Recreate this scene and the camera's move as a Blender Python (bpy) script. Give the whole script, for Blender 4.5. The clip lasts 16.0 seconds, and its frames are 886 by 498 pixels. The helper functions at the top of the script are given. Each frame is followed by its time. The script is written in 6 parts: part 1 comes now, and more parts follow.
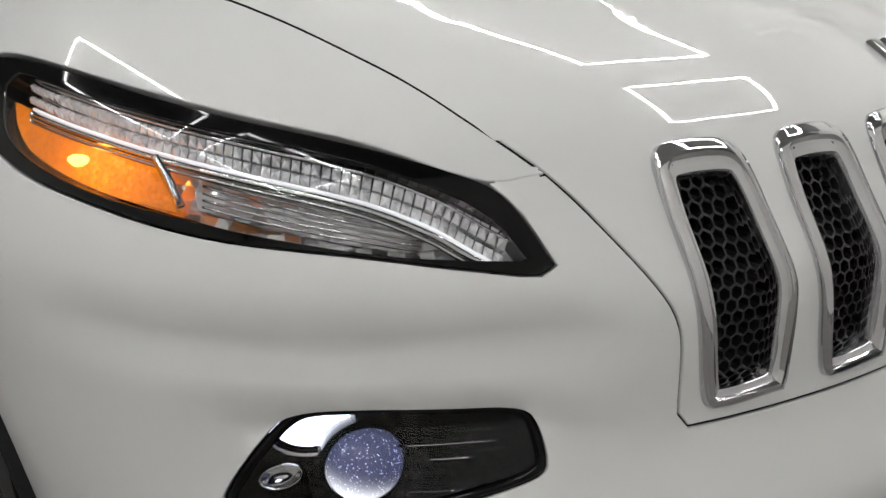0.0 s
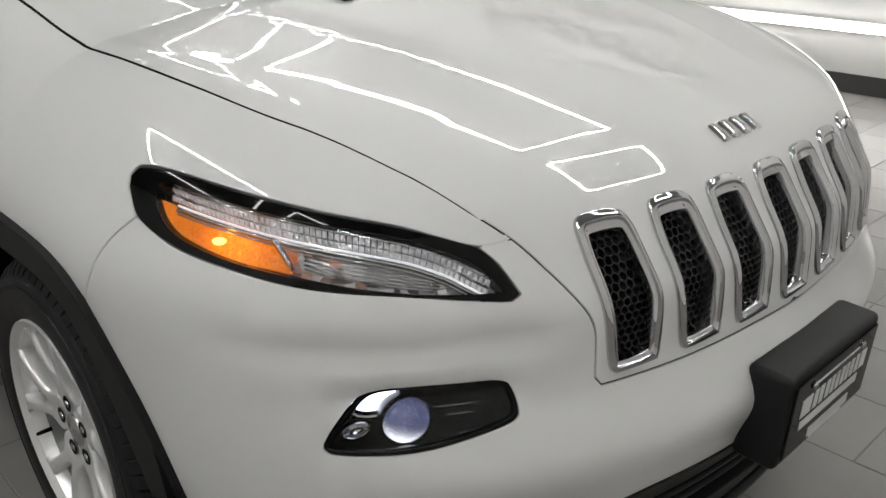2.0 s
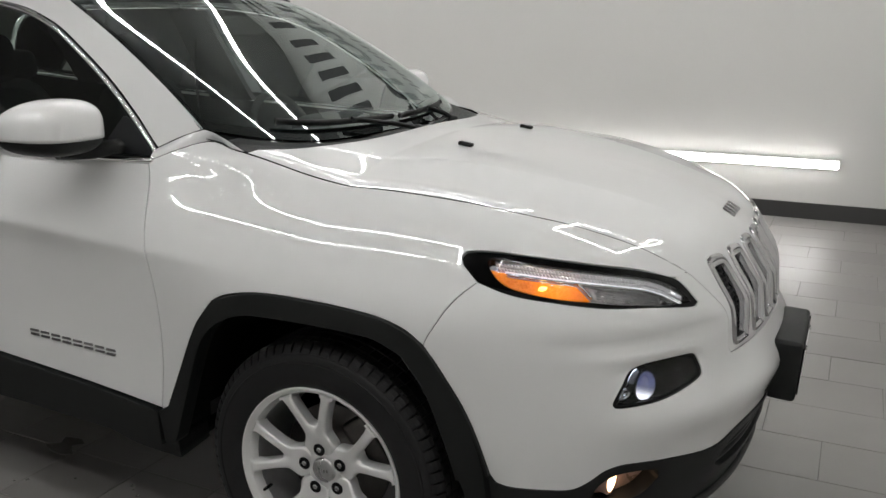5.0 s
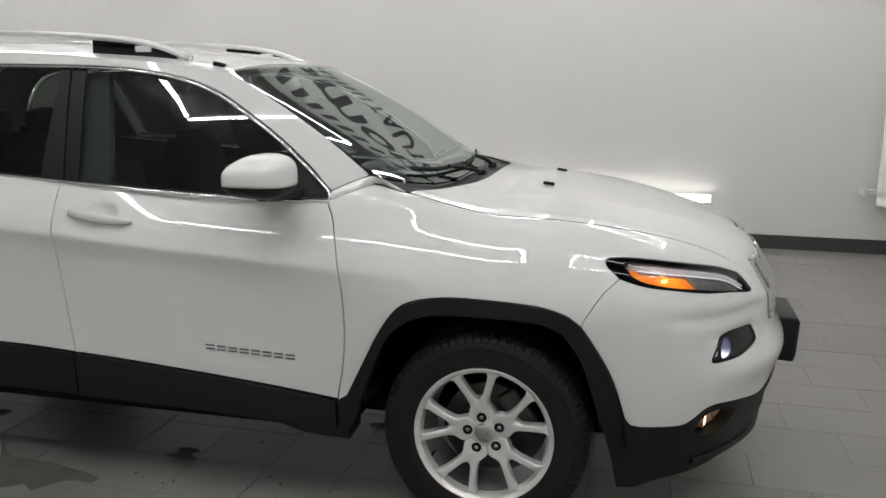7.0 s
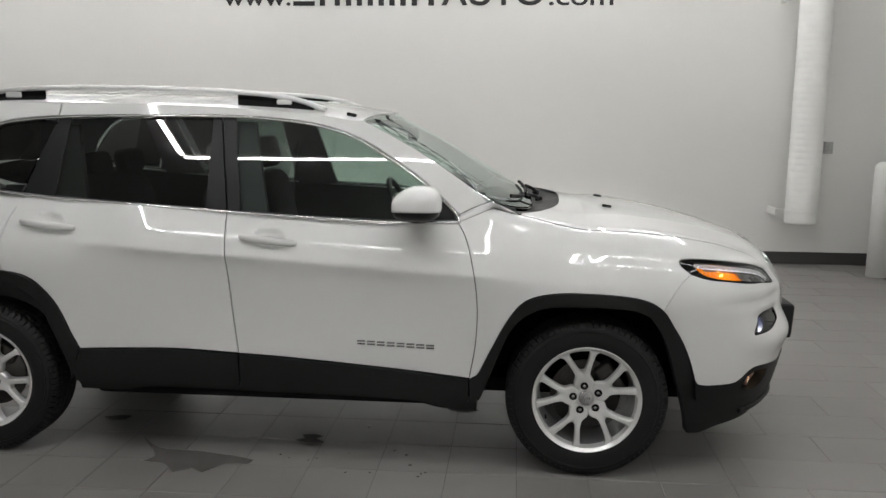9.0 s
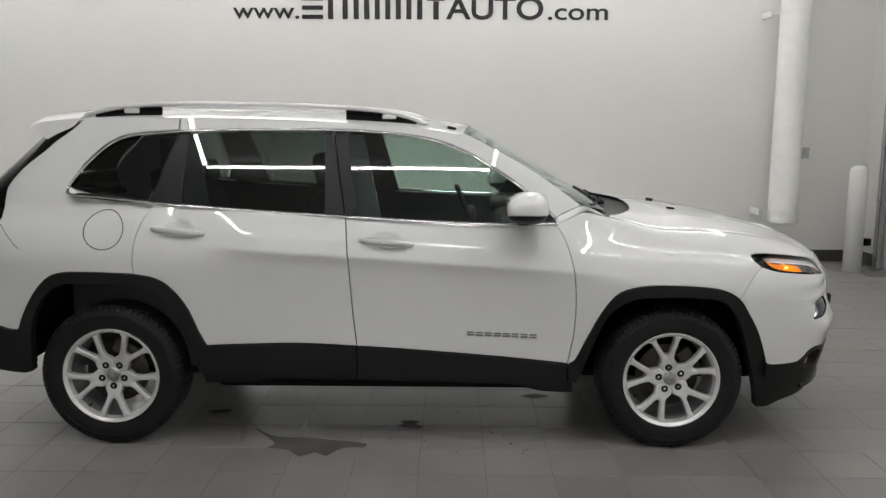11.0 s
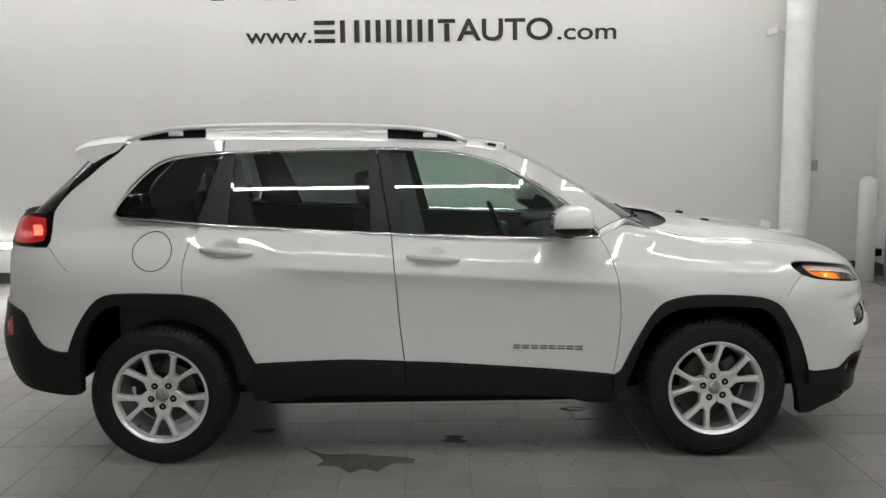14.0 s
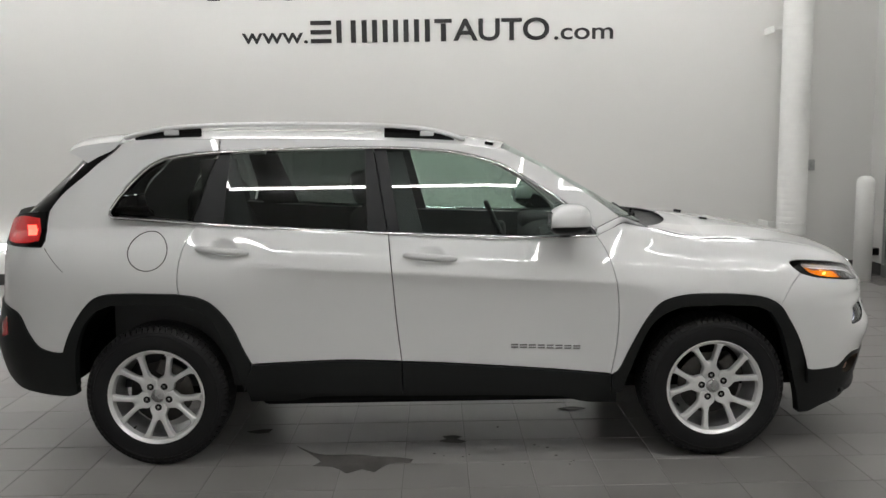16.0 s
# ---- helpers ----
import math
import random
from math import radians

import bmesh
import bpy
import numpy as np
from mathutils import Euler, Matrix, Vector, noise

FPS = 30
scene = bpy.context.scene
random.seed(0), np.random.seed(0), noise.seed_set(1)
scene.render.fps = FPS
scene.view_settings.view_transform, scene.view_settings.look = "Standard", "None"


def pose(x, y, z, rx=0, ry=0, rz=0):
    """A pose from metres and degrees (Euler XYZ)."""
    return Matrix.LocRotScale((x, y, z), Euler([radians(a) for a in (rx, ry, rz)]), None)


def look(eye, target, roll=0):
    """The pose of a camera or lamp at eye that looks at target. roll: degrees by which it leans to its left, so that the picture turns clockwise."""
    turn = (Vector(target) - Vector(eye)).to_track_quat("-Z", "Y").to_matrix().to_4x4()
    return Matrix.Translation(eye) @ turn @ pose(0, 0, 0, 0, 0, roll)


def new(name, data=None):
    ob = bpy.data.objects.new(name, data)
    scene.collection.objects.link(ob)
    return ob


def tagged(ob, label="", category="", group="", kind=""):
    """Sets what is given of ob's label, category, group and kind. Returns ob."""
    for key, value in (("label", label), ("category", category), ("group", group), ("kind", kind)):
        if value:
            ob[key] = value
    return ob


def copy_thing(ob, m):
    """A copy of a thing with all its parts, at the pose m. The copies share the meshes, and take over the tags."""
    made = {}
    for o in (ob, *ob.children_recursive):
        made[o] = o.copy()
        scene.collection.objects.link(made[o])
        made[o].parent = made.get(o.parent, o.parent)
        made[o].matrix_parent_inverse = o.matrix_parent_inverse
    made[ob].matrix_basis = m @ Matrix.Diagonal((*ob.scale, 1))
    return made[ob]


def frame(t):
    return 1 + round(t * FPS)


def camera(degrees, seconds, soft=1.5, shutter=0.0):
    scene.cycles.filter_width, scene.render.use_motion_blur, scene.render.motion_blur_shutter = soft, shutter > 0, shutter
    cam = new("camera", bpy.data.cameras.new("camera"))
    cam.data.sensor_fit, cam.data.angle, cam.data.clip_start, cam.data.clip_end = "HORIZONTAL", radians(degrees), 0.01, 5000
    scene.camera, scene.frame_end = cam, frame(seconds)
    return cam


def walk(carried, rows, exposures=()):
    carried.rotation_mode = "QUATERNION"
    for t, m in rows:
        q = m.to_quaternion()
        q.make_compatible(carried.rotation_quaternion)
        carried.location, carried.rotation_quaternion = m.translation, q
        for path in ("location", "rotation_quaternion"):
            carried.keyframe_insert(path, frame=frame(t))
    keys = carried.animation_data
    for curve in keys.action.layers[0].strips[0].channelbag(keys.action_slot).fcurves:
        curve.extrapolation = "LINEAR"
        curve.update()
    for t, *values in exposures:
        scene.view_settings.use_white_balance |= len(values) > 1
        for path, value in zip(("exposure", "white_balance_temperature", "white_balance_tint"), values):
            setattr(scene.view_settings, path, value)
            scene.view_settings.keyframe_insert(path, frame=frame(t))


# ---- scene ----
cam = camera(54.6, 16.0)
PATH = [
    (0, (2.614, -0.98, 1.07), (1.144, 0.172, 0.354), 0.2),
    (0.5, (2.596, -0.996, 1.121), (1.153, 0.138, 0.327), 0.6),
    (1, (2.659, -1.055, 1.137), (1.246, 0.162, 0.412), 0.5),
    (1.5, (2.749, -1.139, 1.215), (1.353, 0.077, 0.458), 0.3),
    (2, (2.836, -1.295, 1.312), (1.508, -0.023, 0.526), -0.2),
    (2.5, (2.904, -1.454, 1.362), (1.643, -0.117, 0.572), -0.0),
    (3, (2.917, -1.67, 1.422), (1.746, -0.256, 0.628), 0.7),
    (3.5, (2.88, -1.899, 1.44), (1.795, -0.375, 0.733), 1.4),
    (4, (2.756, -2.081, 1.418), (1.753, -0.461, 0.808), 1.6),
    (4.5, (2.615, -2.276, 1.422), (1.692, -0.587, 0.878), 0.8),
    (7, (1.827, -3.471, 1.504), (1.373, -1.564, 1.108), 0.6),
    (7.5, (1.656, -3.71, 1.52), (1.28, -1.781, 1.149), 0.6),
    (8, (1.425, -3.922, 1.528), (1.128, -1.976, 1.175), 0.6),
    (8.5, (1.225, -4.169, 1.544), (1.001, -2.211, 1.205), 0.5),
    (9, (1.028, -4.415, 1.573), (0.863, -2.449, 1.247), 0.5),
    (9.5, (0.808, -4.556, 1.574), (0.684, -2.585, 1.255), 0.4),
    (10, (0.602, -4.687, 1.612), (0.514, -2.716, 1.284), 0.4),
    (12.5, (0.018, -4.929, 1.6), (0.082, -2.948, 1.327), -0.2),
    (13, (0.004, -4.928, 1.594), (0.066, -2.947, 1.329), -0.5),
    (13.5, (0.022, -4.921, 1.591), (0.036, -2.938, 1.329), -0.7),
    (14, (0.017, -4.92, 1.585), (0.024, -2.937, 1.323), -0.8),
    (14.5, (0.018, -4.907, 1.59), (0.032, -2.924, 1.329), -0.8),
    (15, (0.021, -4.907, 1.588), (0.04, -2.924, 1.328), -0.9),
    (15.5, (0.019, -4.905, 1.579), (0.037, -2.922, 1.319), -0.9),
    (16, (0.016, -4.902, 1.572), (0.03, -2.919, 1.313), -0.9),
]
walk(cam, [(t, look(eye, target, roll)) for t, eye, target, roll in PATH], [(0.0, 0.0), (0.5, -0.10), (4.5, -0.12), (7.0, 0.0), (16.0, -0.03)])


# ---- world and light ----
world = bpy.data.worlds.new("World")
scene.world = world
world.use_nodes = True
world.node_tree.nodes["Background"].inputs["Color"].default_value = (0.8, 0.82, 0.85, 1)
world.node_tree.nodes["Background"].inputs["Strength"].default_value = 0.02
LED = 42.5          # ceiling light bars
COVE = 24.0         # bar low on the back wall
scene.view_settings.exposure = 0.0


# ---- materials ----
def node_mat(name):
    m = bpy.data.materials.new(name)
    m.use_nodes = True
    nt = m.node_tree
    return m, nt, nt.nodes["Principled BSDF"], nt.links.new


def surface(name, colour, rough=0.5, metal=0.0, vary=0.06, scale=6.0, bump=0.0, bump_scale=200.0, coat=0.0, spec=0.5, rough_vary=0.05):
    """A procedural surface: colour and gloss that vary at two scales, and a fine relief."""
    m, nt, b, link = node_mat(name)
    tc = nt.nodes.new("ShaderNodeTexCoord")
    big, small = nt.nodes.new("ShaderNodeTexNoise"), nt.nodes.new("ShaderNodeTexNoise")
    big.inputs["Scale"].default_value, big.inputs["Detail"].default_value = scale, 4
    small.inputs["Scale"].default_value, small.inputs["Detail"].default_value = bump_scale, 3
    for n in (big, small):
        link(tc.outputs["Object"], n.inputs["Vector"])
    add = nt.nodes.new("ShaderNodeMath")
    add.operation = "MULTIPLY_ADD"
    add.inputs[1].default_value = 0.35
    link(small.outputs["Fac"], add.inputs[0])
    link(big.outputs["Fac"], add.inputs[2])
    ramp = nt.nodes.new("ShaderNodeMapRange")
    ramp.inputs["From Min"].default_value, ramp.inputs["From Max"].default_value = 0.35, 1.0
    ramp.inputs["To Min"].default_value, ramp.inputs["To Max"].default_value = 1 - vary, 1 + vary
    link(add.outputs[0], ramp.inputs["Value"])
    mul = nt.nodes.new("ShaderNodeVectorMath")
    mul.operation = "SCALE"
    mul.inputs[0].default_value = colour
    link(ramp.outputs["Result"], mul.inputs["Scale"])
    link(mul.outputs["Vector"], b.inputs["Base Color"])
    rr = nt.nodes.new("ShaderNodeMapRange")
    rr.inputs["From Min"].default_value, rr.inputs["From Max"].default_value = 0.3, 0.7
    rr.inputs["To Min"].default_value, rr.inputs["To Max"].default_value = max(rough - rough_vary, 0.0), min(rough + rough_vary, 1)
    link(big.outputs["Fac"], rr.inputs["Value"])
    link(rr.outputs["Result"], b.inputs["Roughness"])
    b.inputs["Metallic"].default_value = metal
    b.inputs["Specular IOR Level"].default_value = spec
    b.inputs["Coat Weight"].default_value = coat
    b.inputs["Coat Roughness"].default_value = 0.0
    if bump:
        bn = nt.nodes.new("ShaderNodeBump")
        bn.inputs["Strength"].default_value, bn.inputs["Distance"].default_value = bump, 0.001
        link(small.outputs["Fac"], bn.inputs["Height"])
        link(bn.outputs["Normal"], b.inputs["Normal"])
    return m


def glow(name, colour, strength):
    m, nt, b, link = node_mat(name)
    b.inputs["Base Color"].default_value = (*colour, 1)
    b.inputs["Emission Color"].default_value = (*colour, 1)
    b.inputs["Emission Strength"].default_value = strength
    return m


def pane_glass(name, tint, gloss=(1.0, 1.0, 1.0), ior=1.78):
    """A clear sheet: tinted sight through, mirror gloss by Fresnel."""
    m, nt, b, link = node_mat(name)
    nt.nodes.remove(b)
    t, g, mix, fr = (nt.nodes.new(k) for k in ("ShaderNodeBsdfTransparent", "ShaderNodeBsdfGlossy", "ShaderNodeMixShader", "ShaderNodeFresnel"))
    t.inputs["Color"].default_value = (*tint, 1)
    g.inputs["Color"].default_value, g.inputs["Roughness"].default_value = (*gloss, 1), 0.0
    fr.inputs["IOR"].default_value = ior
    link(fr.outputs[0], mix.inputs[0])
    link(t.outputs[0], mix.inputs[1])
    link(g.outputs[0], mix.inputs[2])
    link(mix.outputs[0], nt.nodes["Material Output"].inputs["Surface"])
    return m


PAINT = surface("white_paint", (0.76, 0.765, 0.76), 0.30, vary=0.012, scale=3, bump_scale=900, coat=1.0, rough_vary=0.02, spec=0.05)
PAINT.node_tree.nodes["Principled BSDF"].inputs["Coat IOR"].default_value = 1.65
CLAD = surface("cladding_plastic", (0.0085, 0.0095, 0.0092), 0.48, vary=0.12, scale=4, bump=0.25, bump_scale=1400, spec=0.3)
CHROME = surface("chrome", (0.62, 0.62, 0.63), 0.04, 1.0, vary=0.01, rough_vary=0.02)
BRIGHT = surface("bright_trim", (0.86, 0.86, 0.86), 0.13, 1.0, vary=0.01, rough_vary=0.02)
SATIN = surface("satin_metal", (0.55, 0.55, 0.55), 0.25, 1.0, vary=0.02)
ALLOY = surface("alloy_paint", (0.78, 0.78, 0.775), 0.34, 0.5, vary=0.05, scale=20, bump_scale=1500, coat=0.4)
# darker alloy: the shade inside the wheel is put into the barrel's colour
BARRELSHADE = surface("shaded_barrel", (0.30, 0.30, 0.30), 0.45, 0.5, vary=0.2, scale=14)
RUBBER = surface("tyre_rubber", (0.0115, 0.0115, 0.0120), 0.52, vary=0.25, scale=9, bump=0.35, bump_scale=350, spec=0.25)
GLOSSBLACK = surface("gloss_black", (0.002, 0.002, 0.002), 0.05, vary=0.1, rough_vary=0.02, spec=0.2)
GRILLE = surface("grille_plastic", (0.010, 0.010, 0.011), 0.28, vary=0.1, spec=0.5)
BADGE = surface("badge_metal", (0.20, 0.20, 0.20), 0.30, 0.9, vary=0.05)
PILLARBLACK = surface("pillar_film", (0.010, 0.011, 0.012), 0.40, vary=0.06, rough_vary=0.01, spec=0.3)
DARK = surface("underbody", (0.004, 0.004, 0.004), 0.8, vary=0.3, spec=0.2)
LINER = surface("wheel_liner", (0.004, 0.004, 0.004), 0.85, vary=0.3, scale=12, bump=0.6, bump_scale=90, spec=0.2)
TRIM = surface("cabin_trim", (0.045, 0.046, 0.047), 0.7, vary=0.15, bump=0.3, bump_scale=500)
SEATCLOTH = surface("seat_fabric", (0.036, 0.037, 0.038), 0.85, vary=0.2, bump=0.5, bump_scale=700)
LINING = surface("headliner", (0.30, 0.30, 0.29), 0.9, vary=0.05, bump=0.3, bump_scale=600)
BRAKE = surface("brake_iron", (0.09, 0.085, 0.08), 0.45, 0.9, vary=0.25, scale=25)
REDLENS = surface("tail_lens", (0.55, 0.012, 0.012), 0.12, vary=0.2, scale=40, bump=0.3, bump_scale=300, coat=1.0)
GLASS = pane_glass("green_glass", (0.60, 0.72, 0.66))
PRIVACY = pane_glass("privacy_glass", (0.27, 0.31, 0.29))
WINDSHIELD = pane_glass("screen_glass", (0.68, 0.80, 0.75), (0.94, 1.0, 0.98), 2.0)
CLEAR = pane_glass("lamp_cover", (0.96, 0.96, 0.96), (1.0, 1.0, 1.0), 1.45)
LAMPCOLD = glow("lit_projector", (0.80, 0.86, 1.0), 3.5)
LAMPWARM = glow("lit_fog_bulb", (1.0, 0.62, 0.34), 6.5)
# pale reddish tone carries the bulb's warm light on the bowl
FOGBOWL = surface("warm_lit_fog_bowl", (0.62, 0.40, 0.31), 0.30, 0.4, vary=0.2, scale=30)
LAMPAMBER = glow("lit_amber_bulb", (1.0, 0.56, 0.10), 4.0)
TAILLENS = surface("lit_tail_lens", (0.30, 0.004, 0.004), 0.16, vary=0.3, scale=60, bump=0.6, bump_scale=260, coat=0.4)
TAILLENS.node_tree.nodes["Principled BSDF"].inputs["Emission Color"].default_value = (1.0, 0.012, 0.012, 1)
TAILLENS.node_tree.nodes["Principled BSDF"].inputs["Emission Strength"].default_value = 0.20
LAMPRED = glow("lit_tail_bulb", (1.0, 0.08, 0.05), 3.5)
LAMPDAY = glow("lit_day_strip", (0.95, 0.97, 1.0), 0.55)


def sparkle_lens():
    """The lit projector's glass: deep blue with bright specks and a paler lower rim."""
    m, nt, b, link = node_mat("lit_projector_lens")
    b.inputs["Base Color"].default_value, b.inputs["Roughness"].default_value = (0.02, 0.02, 0.06, 1), 0.03
    b.inputs["Coat Weight"].default_value = 1.0
    tc, vo, no = nt.nodes.new("ShaderNodeTexCoord"), nt.nodes.new("ShaderNodeTexVoronoi"), nt.nodes.new("ShaderNodeTexNoise")
    vo.inputs["Scale"].default_value, no.inputs["Scale"].default_value = 520, 70
    link(tc.outputs["Object"], vo.inputs["Vector"])
    link(tc.outputs["Object"], no.inputs["Vector"])
    sp = nt.nodes.new("ShaderNodeMapRange")
    for k, v in (("From Min", 0.22), ("From Max", 0.05), ("To Min", 0.0), ("To Max", 9.0)):
        sp.inputs[k].default_value = v
    link(vo.outputs["Distance"], sp.inputs["Value"])
    sep = nt.nodes.new("ShaderNodeSeparateXYZ")
    link(tc.outputs["Object"], sep.inputs[0])
    low = nt.nodes.new("ShaderNodeMapRange")
    for k, v in (("From Min", 0.004), ("From Max", -0.027), ("To Min", 0.0), ("To Max", 1.0)):
        low.inputs[k].default_value = v
    tilt = nt.nodes.new("ShaderNodeMath")
    tilt.operation = "MULTIPLY_ADD"
    tilt.inputs[1].default_value = -0.45
    link(sep.outputs["X"], tilt.inputs[0])
    link(sep.outputs["Z"], tilt.inputs[2])
    link(tilt.outputs[0], low.inputs["Value"])
    mul = nt.nodes.new("ShaderNodeMath")
    mul.operation = "MULTIPLY_ADD"
    link(no.outputs["Fac"], mul.inputs[0])
    link(sp.outputs["Result"], mul.inputs[1])
    pw = nt.nodes.new("ShaderNodeMath")
    pw.operation = "POWER"
    pw.inputs[1].default_value = 2.2
    link(low.outputs["Result"], pw.inputs[0])
    sc = nt.nodes.new("ShaderNodeMath")
    sc.operation = "MULTIPLY_ADD"
    sc.inputs[1].default_value, sc.inputs[2].default_value = 2.2, 0.16
    link(pw.outputs[0], sc.inputs[0])
    link(sc.outputs[0], mul.inputs[2])
    ramp = nt.nodes.new("ShaderNodeValToRGB")
    ramp.color_ramp.elements[0].color, ramp.color_ramp.elements[1].color = (0.40, 0.45, 0.85, 1), (0.88, 0.90, 1.0, 1)
    ramp.color_ramp.elements[1].position = 0.55
    link(low.outputs["Result"], ramp.inputs["Fac"])
    link(ramp.outputs["Color"], b.inputs["Emission Color"])
    link(mul.outputs[0], b.inputs["Emission Strength"])
    return m


PROJ = sparkle_lens()


def facets(name, colour, metal, rough, cells, turn, glow_colour=None, glow_strength=0.0, near=None):
    """Moulded lamp plastic or bright metal, broken into small facets that each face their own way."""
    m, nt, b, link = node_mat(name)
    tc, vo, geo = nt.nodes.new("ShaderNodeTexCoord"), nt.nodes.new("ShaderNodeTexVoronoi"), nt.nodes.new("ShaderNodeNewGeometry")
    vo.distance = "CHEBYCHEV"
    vo.inputs["Scale"].default_value, vo.inputs["Randomness"].default_value = cells, 0.35
    link(tc.outputs["Object"], vo.inputs["Vector"])
    mid, add, unit = (nt.nodes.new("ShaderNodeVectorMath") for _ in range(3))
    mid.operation, add.operation, unit.operation = "SUBTRACT", "MULTIPLY_ADD", "NORMALIZE"
    mid.inputs[1].default_value = (0.5, 0.5, 0.5)
    add.inputs[1].default_value = (turn, turn, turn)
    link(vo.outputs["Color"], mid.inputs[0])
    link(mid.outputs[0], add.inputs[0])
    link(geo.outputs["Normal"], add.inputs[2])
    link(add.outputs[0], unit.inputs[0])
    link(unit.outputs[0], b.inputs["Normal"])
    b.inputs["Base Color"].default_value = (*colour, 1)
    b.inputs["Metallic"].default_value, b.inputs["Roughness"].default_value = metal, rough
    if glow_colour:
        b.inputs["Emission Color"].default_value = (*glow_colour, 1)
        d = nt.nodes.new("ShaderNodeVectorMath")
        d.operation = "DISTANCE"
        ab = nt.nodes.new("ShaderNodeVectorMath")
        ab.operation = "ABSOLUTE"
        link(tc.outputs["Object"], ab.inputs[0])
        link(ab.outputs[0], d.inputs[0])
        d.inputs[1].default_value = near
        fall = nt.nodes.new("ShaderNodeMapRange")
        for k, v in (("From Min", 0.06), ("From Max", 0.0), ("To Min", 0.2 * glow_strength), ("To Max", glow_strength)):
            fall.inputs[k].default_value = v
        link(d.outputs["Value"], fall.inputs["Value"])
        bits = nt.nodes.new("ShaderNodeMath")
        bits.operation = "MULTIPLY"
        sep = nt.nodes.new("ShaderNodeMapRange")
        sep.inputs["To Min"].default_value, sep.inputs["To Max"].default_value = 0.55, 1.35
        link(vo.outputs["Color"], sep.inputs["Value"])
        link(fall.outputs["Result"], bits.inputs[0])
        link(sep.outputs["Result"], bits.inputs[1])
        link(bits.outputs[0], b.inputs["Emission Strength"])
    return m


REFLECTOR = facets("lamp_reflector", (0.82, 0.82, 0.83), 0.72, 0.08, 95, 0.8)
LEDLENS = facets("led_prism", (0.96, 0.96, 0.98), 0.3, 0.05, 150, 0.6)
AMBER = facets("amber_plastic", (0.80, 0.20, 0.004), 0.0, 0.15, 330, 0.5, (1.0, 0.30, 0.008), 1.25, (1.925, 0.795, 0.893))
BARLIGHT = glow("light_bar_diffuser", (1.0, 0.992, 0.98), LED)
COVELIGHT = glow("low_bar_diffuser", (1.0, 0.985, 0.965), COVE)
ROOMWALL = surface("far_wall_paint", (0.74, 0.735, 0.72), 0.75, vary=0.03, scale=0.9, bump=0.25, bump_scale=160)
# unseen wall; its darker grey stands for a dimmer west end
WESTWALL = surface("dim_west_wall", (0.55, 0.55, 0.54), 0.7, vary=0.04, scale=0.9, bump=0.25, bump_scale=160)
WALL = surface("wall_paint", (0.70, 0.695, 0.675), 0.75, vary=0.02, scale=0.9, bump=0.25, bump_scale=160)
CEIL = surface("ceiling_paint", (0.28, 0.28, 0.275), 0.8, vary=0.05, scale=1.5, bump=0.2, bump_scale=120)
SKIRT = surface("baseboard_vinyl", (0.045, 0.044, 0.043), 0.5, vary=0.1)
GROUT = surface("grout", (0.15, 0.145, 0.14), 0.8, vary=0.15, scale=15, bump=0.3, bump_scale=300)
WHITEMETAL = surface("white_metal", (0.72, 0.72, 0.70), 0.45, vary=0.04, scale=5, bump=0.1, bump_scale=60)
WRAP = surface("white_wrap", (0.74, 0.74, 0.72), 0.6, vary=0.05, scale=9, bump=0.5, bump_scale=45)
GALV = surface("galvanised_steel", (0.42, 0.42, 0.42), 0.4, 0.9, vary=0.2, scale=30)
SIGNBLACK = surface("sign_vinyl", (0.012, 0.012, 0.012), 0.4, vary=0.1)
WET = surface("wet_film", (0.125, 0.119, 0.113), 0.06, vary=0.3, rough_vary=0.04)
WATER = surface("water_edge", (0.16, 0.155, 0.15), 0.03, vary=0.1, rough_vary=0.01, spec=1.0)
PRINT = surface("white_print", (0.7, 0.7, 0.7), 0.5, vary=0.05)


